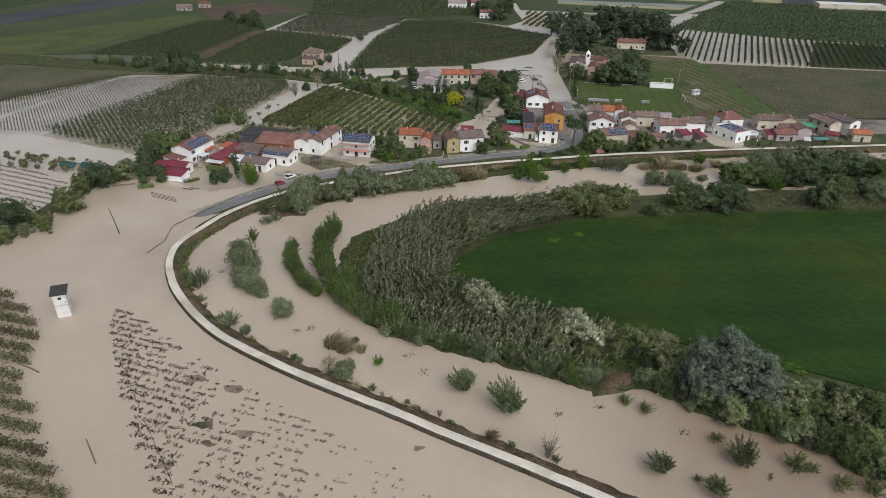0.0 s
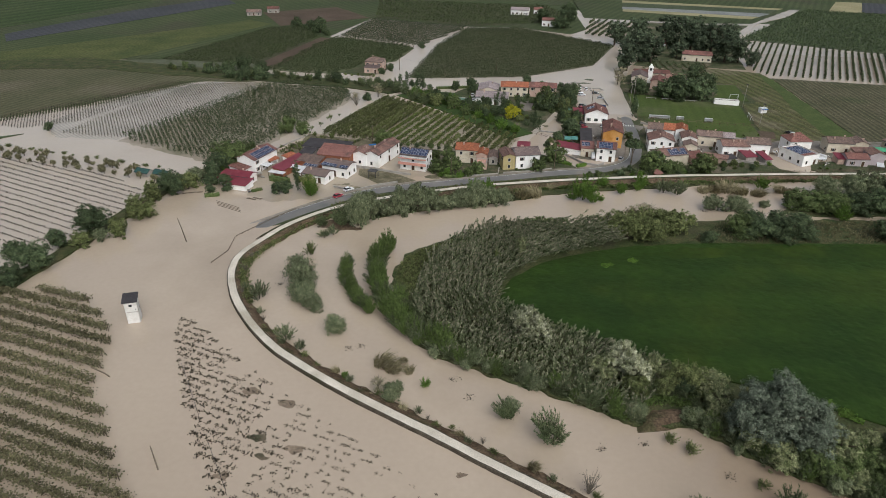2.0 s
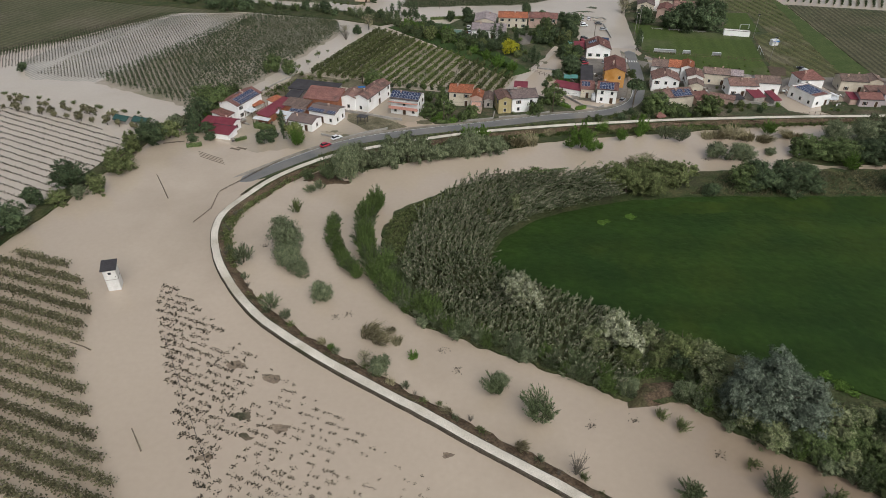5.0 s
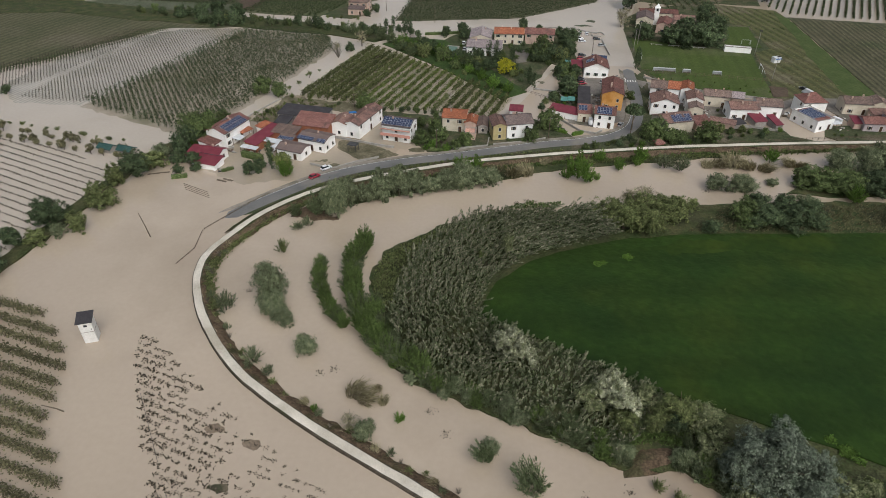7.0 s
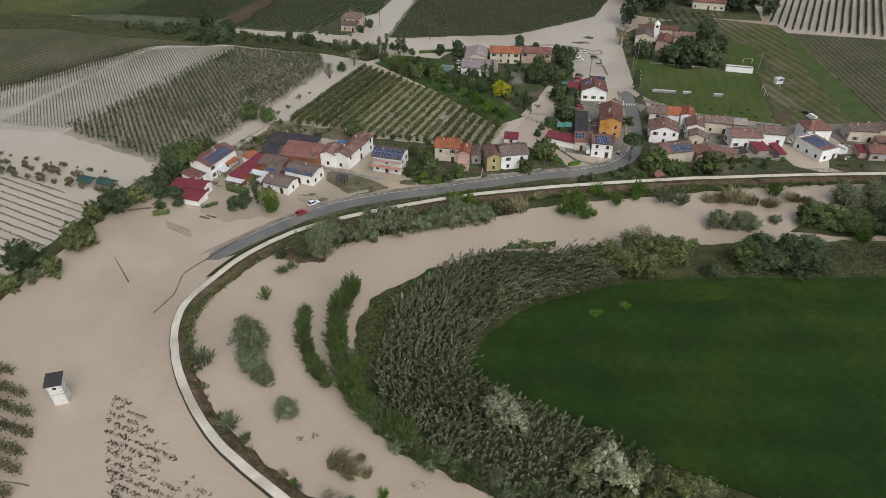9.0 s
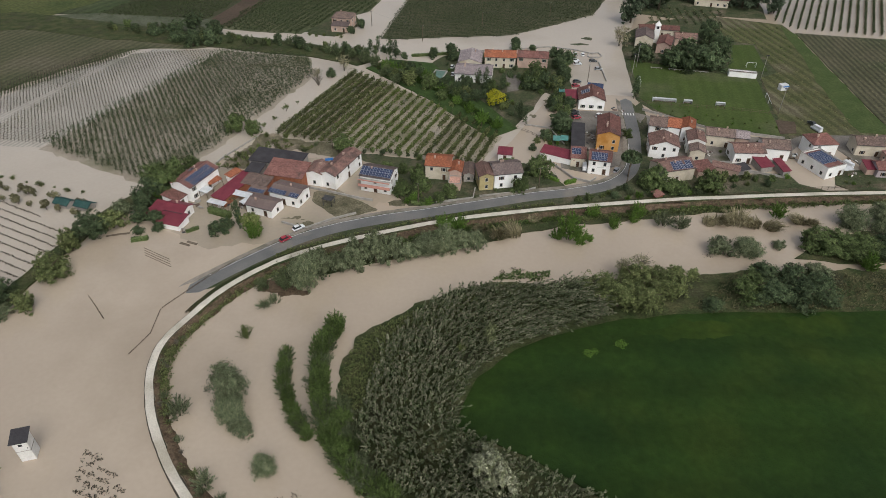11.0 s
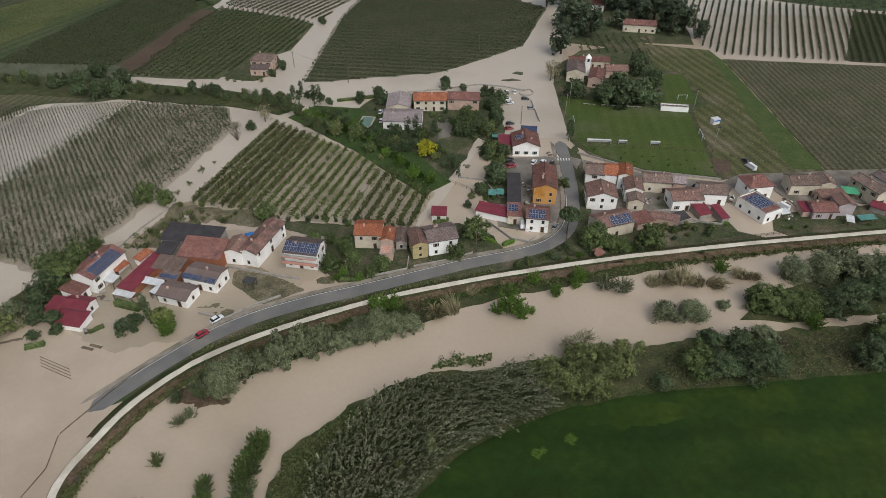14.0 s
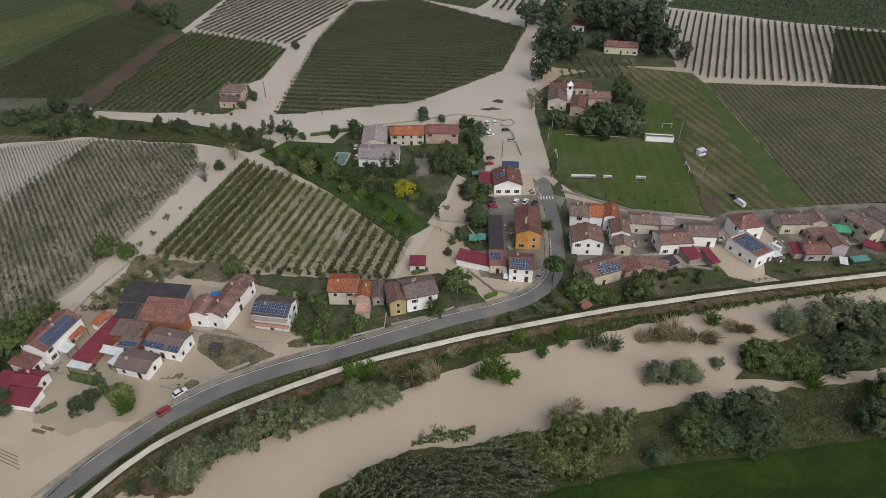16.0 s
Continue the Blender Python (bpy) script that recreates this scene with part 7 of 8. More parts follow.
house("black_roofed_barn", "large low barn with a dark bitumen roof", -64.5, 231.0, -9, 18.5, 8.0, 4.6, W_GREY, R_BLACK, "mono", rise=0.5, floors=1, win=False, chimneys=0, category="barn")
house("black_roofed_barn", "low lean-to with a dark bitumen roof", -70.4, 224.6, -9, 5.0, 5.0, 3.9, W_GREY, R_BLACK, "mono", rise=0.5, floors=1, win=False, chimneys=0, category="barn")
house("brown_roofed_shed", "shed with a brown tiled lean-to roof", -67.6, 217.8, -14, 9.0, 5.4, 3.3, W_BRICK, R_BROWN, "mono", floors=1, win=False, chimneys=0, category="shed")
house("farmhouse", "long old white farmhouse with mottled red tiles", -42.9, 228.4, 71, 17.6, 6.2, 5.6, W_WHITE, R_OLD, chimneys=2, shutter=None)
house("farmhouse_wing", "white farmhouse wing with faded red tiles", -49.6, 224.9, -9, 5.4, 7.6, 5.2, W_WHITE, R_MIX, "y", chimneys=1, shutter=None)
big_villa = house("villa", "white two-storey villa with pink balconies and solar panels", -29.2, 222.8, -11, 10.4, 7.8, 6.3, W_WHITE, R_GREYBROWN, solar=[(-1, -4.7, 0.45, 10, 2)], chimneys=1)
M_BALCONY = mat("pink_balcony_paint", (0.50, 0.25, 0.20), (0.56, 0.30, 0.24), scale=0.6, fine=4.0, fine_amt=0.1)
for level in (2.45, 4.75):
    deck = hang("balcony", boxes("balcony", [(-5.3, 5.3, -5.05, -3.91, level, level + 0.16)], M_CONC), big_villa, None, "concrete balcony with a pink parapet")
    hang("parapet", boxes("parapet", [(-5.3, 5.3, -5.13, -5.05, level - 0.1, level + (0.95 if level < 4 else 0.3))], M_BALCONY), deck)
house("house", "cream house with an orange tiled roof", -10.7, 232.4, -3, 8.6, 8.0, 5.8, W_CREAM, R_ORANGE, chimneys=1)
house("house_wing", "pink wing with an orange tiled roof", -5.0, 230.6, -3, 4.2, 6.4, 4.6, W_PINK, R_ORANGE, "y", chimneys=1, door=False)
house("terrace", "low pink flat-roofed terrace wing", -5.0, 224.9, -3, 4.2, 5.0, 2.5, W_PINK, mat("pink_terrace", (0.48, 0.28, 0.22), (0.54, 0.33, 0.26), scale=0.8), "flat", floors=1, win=False, chimneys=0)
house("cottage", "grey cottage with old brown tiles", -0.9, 231.4, 2, 3.4, 7.4, 3.4, W_GREY, R_BROWN, "y", chimneys=0, floors=1)
house("house", "ochre house with an orange-brown tiled roof", 4.3, 227.3, 13, 4.8, 8.0, 6.0, W_OCHRE, R_MIX, "y", chimneys=0, shutter=M_SHUTG)
house("house", "white house with balconies under mauve-brown tiles", 11.0, 229.6, 15, 9.6, 8.6, 6.0, W_WHITE, R_GREYBROWN, chimneys=2)
house("garden_house", "small white garden house with a dark red roof", 10.9, 244.8, -4, 4.8, 4.2, 2.8, W_WHITE, R_METAL, "mono", floors=1, chimneys=0, shutter=None, category="shed")
# by the junction
house("low_wing", "long low building with a dark red roof", 29.3, 245.6, -22, 12.5, 4.6, 2.7, W_WHITE, R_METAL, "mono", floors=1, chimneys=0, win=False)
house("small_house", "small house with red tiles and solar panels", 35.6, 244.0, -4, 5.0, 6.4, 3.8, W_CREAM, R_RED, "mono", floors=1, chimneys=0, solar=[(-1, -1.7, 1.8, 3, 2)])
house("house", "white house with dark red tiles and solar panels", 42.4, 240.4, -8, 7.4, 7.6, 5.8, W_WHITE, R_RED, chimneys=1, solar=[(-1, -2.4, 0.7, 5, 1), (-1, -2.4, 2.4, 5, 1)])
house("dark_shed", "long low shed with a dark flat roof", 36.7, 258.3, -5, 4.4, 21.0, 2.7, W_GREY, R_BLACK, "mono", rise=0.3, floors=1, win=False, chimneys=0, category="shed")
house("tall_house", "tall orange house with a red-brown tiled roof", 47.2, 260.0, -6, 8.0, 15.2, 7.0, W_ORANGE, R_RED, "y", chimneys=4, floors=2)
house("house", "white house with a broad red tiled roof", 44.2, 290.6, -2, 10.4, 11.0, 4.6, W_WHITE, R_RED, "y", rise=2.0, chimneys=2, shutter=M_SHUTG, solar=[(1, -1.0, 1.0, 3, 2)])
house("house_annex", "annex with a dark red metal roof", 36.6, 292.6, -2, 4.6, 6.5, 2.9, W_PINK, R_METAL, "mono", floors=1, chimneys=0, win=False)
canopy("solar_carport", "carport roofed with solar panels", 47.0, 302.0, -8, 6.5, 3.4, 3.0, M_SOLAR, 12)
canopy("teal_canopy", "teal sheet canopy beside a shed", 34.2, 297.4, -4, 4.2, 2.6, 2.4, R_TEAL, 5)
# east of the road
house("house", "white house under brown and orange tiles", 66.2, 267.6, -12, 6.4, 8.2, 5.6, W_WHITE, R_BROWN, chimneys=2)
house("house", "white house with a bright orange roof", 71.6, 266.8, -12, 4.4, 8.2, 5.8, W_WHITE, R_ORANGE, chimneys=0)
house("house", "tall narrow white house with orange tiles", 76.2, 265.4, -13, 4.6, 8.0, 6.4, W_WHITE, R_ORANGE, "y", chimneys=1)
house("house", "white gabled house with mottled tiles", 65.4, 253.2, -5, 10.2, 8.8, 5.6, W_WHITE, R_MIX, "y", rise=1.8, chimneys=2)
house("house", "white house with a brown tiled roof", 77.2, 257.2, -7, 6.0, 7.6, 5.6, W_WHITE, R_MIX, "y", chimneys=1)
house("house_wing", "cream wing with a brown tiled roof", 76.6, 250.8, -9, 5.2, 5.2, 4.2, W_CREAM, R_BROWN, "y", chimneys=0, door=False)
house("house", "pink and cream terrace with brown tiles", 86.9, 262.7, -9, 10.0, 6.8, 4.8, W_CREAM, R_BROWN, chimneys=2)
house("house", "pink house with a pinkish tiled roof", 94.4, 262.0, -11, 4.4, 6.4, 4.6, W_PINK, R_MAUVE, chimneys=0)
house("house", "cream house with orange-brown tiles and panels", 65.6, 237.8, 19, 12.6, 8.0, 5.2, W_CREAM, R_MIX, chimneys=2, solar=[(-1, -1.4, 0.8, 4, 1), (-1, -1.4, 2.5, 5, 1), (-1, 3.6, 0.9, 2, 2)])
house("house_annex", "low annex with dark red-brown roofs", 76.2, 240.6, 19, 6.4, 5.4, 2.9, W_PINK, R_RED, "mono", floors=1, chimneys=1)
house("house_annex", "low annex with mottled tiles", 84.2, 241.8, -20, 9.0, 3.0, 2.5, W_PINK, R_MIX, "mono", floors=1, chimneys=0, win=False)
house("house", "white house with weathered brown tiles", 93.3, 252.0, 3, 10.8, 7.6, 4.8, W_WHITE, R_MIX, chimneys=2)
house("house", "white cottage with dark brown tiles", 103.6, 255.6, -5, 9.2, 7.8, 4.8, W_WHITE, R_BROWN, chimneys=1)
house("red_shed", "garden shed with a dark red roof", 97.4, 246.6, 16, 4.6, 6.6, 2.2, W_GREY, R_METAL, "mono", floors=1, win=False, chimneys=0, category="shed")
house("red_shed", "narrow shed with a dark red roof", 103.0, 244.4, 16, 2.6, 6.8, 2.2, W_GREY, R_METAL, "mono", floors=1, win=False, chimneys=0, category="shed")
house("dark_shed", "low shed with a dark tarpaulin roof", 89.6, 242.6, 22, 4.6, 3.4, 2.0, W_GREY, R_BLACK, "mono", floors=1, win=False, chimneys=0, category="shed")
house("house", "white house with a red hipped roof", 119.8, 258.8, 8, 9.2, 8.0, 5.8, W_WHITE, R_RED, "hip", rise=2.2, chimneys=1)
house("modern_house", "modern white flat-roofed house with solar panels", 117.0, 247.4, 26, 8.4, 12.2, 4.2, W_WHITE, R_RED, "flat", chimneys=0, shutter=None, solar=[(-1, -2.6, -2.0, 6, 4)])
canopy("white_canopy", "white sunshade canopy by a house", 124.0, 244.2, 14, 3.4, 2.6, 2.5, R_WHITE, 2)
house("house", "cream house with brown tiles", 137.0, 261.0, -3, 10.0, 7.4, 4.8, W_CREAM, R_BROWN, chimneys=2)
house("house", "cream house with a red-brown roof", 145.0, 261.0, -5, 5.6, 7.0, 4.8, W_CREAM, R_BROWN, "y", chimneys=1)
house("outbuilding", "low outbuilding with mottled tiles", 144.6, 254.2, 4, 9.6, 4.2, 3.0, W_PINK, R_MIX, "mono", floors=1, chimneys=0)
house("house", "low lilac house with faded red tiles", 137.2, 246.2, 0, 8.2, 6.6, 3.4, W_LILAC, R_RED, floors=1, chimneys=1)
house("house", "lilac house with faded red tiles", 144.9, 247.8, 0, 5.8, 6.0, 4.8, W_LILAC, R_MIX, "y", chimneys=0)
house("red_shed", "lean-to with a dark red roof", 131.8, 246.8, 0, 2.6, 5.0, 2.6, W_PINK, R_METAL, "mono", floors=1, win=False, chimneys=0, category="shed")
house("house", "long cream house with brown tiles", 158.6, 256.6, -70, 12.0, 6.4, 5.8, W_CREAM, R_BROWN, chimneys=2)
house("house", "white gabled house with dark tiles", 166.5, 257.5, -70, 13.0, 6.0, 6.2, W_WHITE, R_GREYBROWN, chimneys=1)
house("house", "cream house with orange tiles beside the dike", 168.0, 246.5, -8, 7.0, 6.0, 3.6, W_CREAM, R_ORANGE, floors=1, chimneys=1)
house("red_shed", "shed with a dark red roof", 157.6, 247.6, -40, 5.0, 3.4, 2.3, W_GREY, R_METAL, "mono", floors=1, win=False, chimneys=0, category="shed")
canopy("green_awning", "green awning over a courtyard", 152.0, 256.4, -10, 5.4, 4.0, 2.8, R_GREEN, 6)
canopy("teal_shed", "teal sheet shelter by the dike", 150.0, 241.4, 8, 6.0, 2.6, 2.1, R_TEAL, 5)
canopy("grey_greenhouse", "small grey greenhouse by the dike", 144.2, 240.6, -20, 2.4, 3.4, 2.1, R_WHITE, 8)
# the villa, the church and the far houses
house("villa", "long villa with bright orange tiles", 7.6, 327.6, 0, 14.2, 8.6, 5.6, W_CREAM, R_ORANGE, chimneys=2, shutter=M_SHUTG, solar=[(1, -5.0, 0.6, 5, 1)])
house("villa", "villa wing with reddish brown tiles", 22.0, 328.2, -4, 14.0, 8.0, 5.6, W_PINK, R_RED, chimneys=2, shutter=M_SHUTG)
house("hall", "broad hall with a faded mauve roof", -3.2, 312.4, -3, 16.2, 11.8, 4.2, W_WHITE, R_MAUVE, rise=1.5, chimneys=2, shutter=None)
house("hall_wing", "hall wing with a faded mauve roof", -5.4, 325.6, -2, 10.2, 13.4, 4.6, W_CREAM, R_MAUVE, "y", rise=1.4, chimneys=1, shutter=None)
house("church_nave", "church nave with a grey-brown roof", 75.6, 359.4, -10, 8.4, 12.0, 5.4, W_CREAM, R_GREYBROWN, "y", chimneys=0, category="church", group="church buildings")
house("church_chapel", "chapel with a red tiled roof", 84.0, 352.6, -18, 6.4, 12.0, 5.0, W_PINK, R_RED, "y", chimneys=0, category="church", group="church buildings")
house("parish_hall", "long low parish building with red tiles", 84.6, 373.0, -3, 20.0, 6.0, 4.0, W_CREAM, R_RED, chimneys=1, group="church buildings")
house("parish_house", "parish house with weathered red tiles", 95.2, 361.6, -6, 10.5, 8.0, 4.2, W_PINK, R_MIX, chimneys=1, group="church buildings")
tower = empty("church_tower", 81.6, 362.0, 0.0, -10)
hang("wall", boxes("wall", [(-1.3, 1.3, -1.3, 1.3, -0.4, 9.6), (-1.5, 1.5, -1.5, 1.5, 9.6, 9.85), (-1.3, -0.75, -1.3, 1.3, 9.85, 12.2), (0.75, 1.3, -1.3, 1.3, 9.85, 12.2), (-0.75, 0.75, 1.0, 1.3, 9.85, 12.2), (-1.5, 1.5, -1.5, 1.5, 12.2, 12.5)], W_WHITE), tower)
hang("belfry_opening", boxes("belfry_opening", [(-0.5, 0.5, -1.25, -1.15, 10.0, 11.8)], M_PANE), tower)
hang("spire", mesh("spire", [(-1.3, -1.3, 12.5), (1.3, -1.3, 12.5), (1.3, 1.3, 12.5), (-1.3, 1.3, 12.5), (0, 0, 15.2)], [(0, 1, 4), (1, 2, 4), (2, 3, 4), (3, 0, 4), (0, 3, 2, 1)], W_WHITE), tower)
tower.matrix_basis = pose(81.6, 362.0, 0.0, 0, 0, -10) @ Matrix.Diagonal((0.9, 0.9, 0.7, 1))
tagged(tower, "slim white church tower with a pointed top", "tower", "church buildings")
house("changing_rooms", "low white changing rooms beside the pitch", 112.0, 324.2, -9, 12.0, 3.0, 2.2, W_WHITE, R_GREYBROWN, "flat", floors=1, chimneys=0, shutter=None, category="building")
house("farmhouse", "far farmhouse with a dark red roof", 122.2, 424, -12, 18.4, 8.6, 4.6, W_CREAM, R_RED, chimneys=1)
house("house", "tall pinkish house beside the flooded lane", -72.2, 371, -5, 10.6, 9.0, 6.0, W_PINK, R_BROWN, "hip", rise=1.8, chimneys=1)
house("house_wing", "low grey-pink wing of a house", -72.6, 364.2, -3, 8.8, 5.0, 3.4, W_PINK, R_GREYBROWN, "mono", floors=1, chimneys=0)
house("house", "white house among tall trees", 107.0, 461, -12, 7.4, 9.0, 4.0, W_WHITE, R_RED, chimneys=1)
house("farmhouse", "distant farmhouse with a brown roof", -207, 546, 12, 12, 8, 3.4, W_GREY, R_BROWN, chimneys=0)
house("farmhouse", "distant grey two-storey farmhouse with a red roof", -196, 562, 12, 10, 7, 3.8, W_GREY, R_RED, chimneys=0)
house("farmhouse", "distant white house with a red roof", 36, 535, -8, 11, 8, 5.0, W_WHITE, R_RED, chimneys=0)
house("farmhouse", "distant house with a pinkish roof", 14, 588, -8, 16, 9, 4.5, W_WHITE, R_MAUVE, chimneys=0)
house("farmhouse", "distant white house with red roof", 30, 592, -8, 8, 8, 4.5, W_WHITE, R_RED, chimneys=0)
house("warehouse", "long distant warehouse with a pale roof", 372, 618, -10, 60, 20, 5.0, W_CREAM, R_WHITE, "flat", floors=1, win=False, chimneys=0, category="building")
house("warehouse", "distant warehouse with a dark blue roof", 452, 622, -10, 70, 24, 5.0, W_GREY, M_FIELD_BLUE, "flat", floors=1, win=False, chimneys=0, category="building")

# the white tower hut standing in the flood
hut = empty("tower_hut", -82.4, 117.8, 0.0, 20)
hang("wall", bevel_box("wall", -1.35, 1.35, -1.35, 1.35, -0.6, 5.9, mat("flaking_white_plaster", (0.60, 0.585, 0.55), (0.68, 0.66, 0.63), scale=0.7, fine=4.0, fine_amt=0.1, c3=(0.48, 0.45, 0.40)), 0.04), hut)
hang("ledge", bevel_box("ledge", -1.42, 1.42, -1.42, 1.42, 3.0, 3.12, W_GREY, 0.02), hut)
hang("opening", boxes("opening", [(-0.35, 0.35, -1.37, -1.30, 4.5, 5.1), (0.9, 1.05, -1.37, -1.30, 3.6, 3.9)], M_PANE), hut)
hut_roof = hang("roof", mesh("roof", [(-1.7, -1.7, 5.75), (1.7, -1.7, 5.75), (1.7, 1.7, 6.4), (-1.7, 1.7, 6.4), (-1.7, -1.7, 5.95), (1.7, -1.7, 5.95), (1.7, 1.7, 6.6), (-1.7, 1.7, 6.6)], [(0, 3, 2, 1), (4, 5, 6, 7), (0, 1, 5, 4), (1, 2, 6, 5), (2, 3, 7, 6), (3, 0, 4, 7)], R_BLACK), hut)
tagged(hut, "small white tower hut with a dark roof, standing in water", "hut")

# gazebo with a slatted roof
gz = empty("gazebo", -43.2, 211.2, 0.1, -14)
for k in range(7):
    hang("slat", boxes("slat", [(-1.7, 1.7, -0.17, 0.17, 2.35, 2.42)], M_DARK), gz, pose(0, -1.2 + 0.4 * k, 0))
for sx in (-1.4, 1.4):
    for sy in (-1.1, 1.1):
        hang("post", boxes("post", [(-0.06, 0.06, -0.06, 0.06, -0.3, 2.35)], M_DARK), gz, pose(sx, sy, 0))
tagged(gz, "dark slatted garden gazebo in a muddy yard", "gazebo")


# ---- vehicles ----
def car(name, label, paint_m, x, y, z, turn, van=False, group="parked cars"):
    """A car: lofted body, glasshouse, windows, four wheels, lamps and mirrors."""
    root = empty(name, x, y, z, turn, 0.88)
    hood, top, ln = (1.25, 2.35, 2.7) if van else (0.92, 1.5, 2.1)
    sec = [(-ln, 0.35, 0.62 if not van else 0.9), (-ln + 0.15, 0.28, 0.85 if not van else 1.2), (-ln * 0.45, 0.25, hood + 0.02), (ln * 0.4, 0.25, hood), (ln - 0.35, 0.28, hood - 0.16), (ln, 0.36, 0.6)]
    v, f = [], []
    for xx, lo, hi in sec:
        w = 0.86 if abs(xx) < ln - 0.2 else 0.74
        v += [(xx, -w, lo), (xx, -w - 0.03, (lo + hi) / 2), (xx, -w + 0.06, hi), (xx, w - 0.06, hi), (xx, w + 0.03, (lo + hi) / 2), (xx, w, lo)]
    n = len(sec)
    for i in range(n - 1):
        for k in range(6):
            f.append((i * 6 + k, i * 6 + (k + 1) % 6, (i + 1) * 6 + (k + 1) % 6, (i + 1) * 6 + k))
    f += [tuple(range(6))[::-1], tuple(range((n - 1) * 6, n * 6))]
    hang("body", mesh("body", v, f, paint_m, True), root)
    x0, x1, x2, x3 = (-ln + 0.05, -ln + 0.12, ln * 0.45, ln * 0.72) if van else (-ln + 0.25, -ln + 0.75, ln * 0.08, ln * 0.45)
    g0 = hood - 0.03
    cab = [(x0, -0.78, g0), (x3, -0.78, g0), (x3, 0.78, g0), (x0, 0.78, g0), (x1, -0.64, top - 0.05), (x2, -0.64, top - 0.05), (x2, 0.64, top - 0.05), (x1, 0.64, top - 0.05)]
    hang("window_glass", mesh("window_glass", cab, [(0, 1, 5, 4), (1, 2, 6, 5), (2, 3, 7, 6), (3, 0, 4, 7), (4, 5, 6, 7)], paint_m if van else M_PANE), root)
    hang("car_roof", bevel_box("car_roof", x1 - 0.04, x2 + 0.04, -0.67, 0.67, top - 0.06, top, paint_m, 0.025), root)
    if van:
        hang("windscreen", mesh("windscreen", [(x3 + 0.01, -0.7, g0 + 0.05), (x3 + 0.01, 0.7, g0 + 0.05), (x2 + 0.03, 0.6, top - 0.12), (x2 + 0.03, -0.6, top - 0.12)], [(0, 1, 2, 3)], M_PANE), root)
    for sx in (-ln * 0.62, ln * 0.62):
        for sy in (-0.8, 0.8):
            w = hang("wheel", tube("wheel", [(0, -0.1, 0), (0, 0.1, 0)], (0.32, 0.32), M_TYRE, 14), root, pose(sx, sy, 0.32))
            hang("rim", tube("rim", [(0, -0.115, 0), (0, 0.115, 0)], (0.19, 0.19), M_ALU, 10), w)
    for sy in (-0.6, 0.6):
        hang("headlight", bevel_box("headlight", ln - 0.28, ln - 0.02, sy - 0.15, sy + 0.15, 0.6, 0.74, M_LAMP, 0.03), root)
        hang("tail_light", bevel_box("tail_light", -ln - 0.01, -ln + 0.12, sy - 0.13, sy + 0.13, 0.62, 0.8, M_TAIL, 0.03), root)
        hang("wing_mirror", bevel_box("wing_mirror", ln * 0.3, ln * 0.38, sy * 1.6 - 0.08, sy * 1.6 + 0.08, hood, hood + 0.13, paint_m, 0.02), root)
    return tagged(root, label, "van" if van else "car", group)


car("car", "white car parked beside the road edge", P_WHITE, -49.0, 197.0, 0.58, 46)
car("car", "red car standing on the road above the flood", P_RED, -51.3, 191.5, 0.52, 48)
for cx, cy, ct, pm, word in ((41.5, 335, 10, P_WHITE, "white"), (42.3, 331.2, 12, P_WHITE, "white"), (49.5, 335.2, 0, P_BLACK, "black"), (51, 326, -5, P_GREY, "silver"), (40.6, 311.6, 15, P_BLACK, "black"), (39.8, 307.2, 15, P_RED, "red"),
                           (45.5, 342.5, 90, P_WHITE, "white"), (42.2, 342.5, 90, P_WHITE, "white"), (-13.3, 322.7, 80, P_WHITE, "white"), (-12.4, 314.6, 80, P_WHITE, "white")):
    car("car", word + " car standing in the flooded car park", pm, cx, cy, 0.0, ct, group="cars in the car park")
for cx, cy, ct, pm, word in ((37.4, 282.2, 20, P_BLACK, "black"), (37.5, 279.6, 18, P_BLACK, "black"), (37.8, 277.2, 18, P_RED, "red"), (46.4, 280, 62, P_WHITE, "white"), (49.8, 280, 60, P_WHITE, "white"), (53.0, 279, 60, P_BLACK, "black"), (48.2, 239.2, 62, P_GREY, "silver"), (97.2, 267.5, 5, P_GREY, "silver")):
    car("car", word + " car parked in a village yard", pm, cx, cy, 0.2, ct, group="cars in the yards")
car("camper_van", "white camper van parked by a house", P_WHITE, 37.6, 240.2, 0.18, 88, True)
car("camper_van", "white camper van beside the modern house", P_WHITE, 126.4, 249.6, 0.2, 120, True)
car("van", "white van parked on the track by the pitch", P_WHITE, 125.8, 275.6, 0.2, 112, True)
car("car", "dark car parked on the track by the pitch", P_BLACK, 126.0, 280.6, 0.2, 105)
kiosk = empty("kiosk", 125.2, 311.8, 0.15, 20)
hang("body", bevel_box("body", -1.6, 1.6, -1.1, 1.1, -0.3, 2.3, W_WHITE, 0.04), kiosk)
hang("awning", boxes("awning", [(-1.5, 1.5, -2.0, -1.1, 1.9, 1.98)], M_BLUE), kiosk)
hang("roof", boxes("roof", [(-1.7, 1.7, -1.2, 1.2, 2.3, 2.42)], R_WHITE), kiosk)
tagged(kiosk, "small white kiosk with a blue awning", "kiosk")


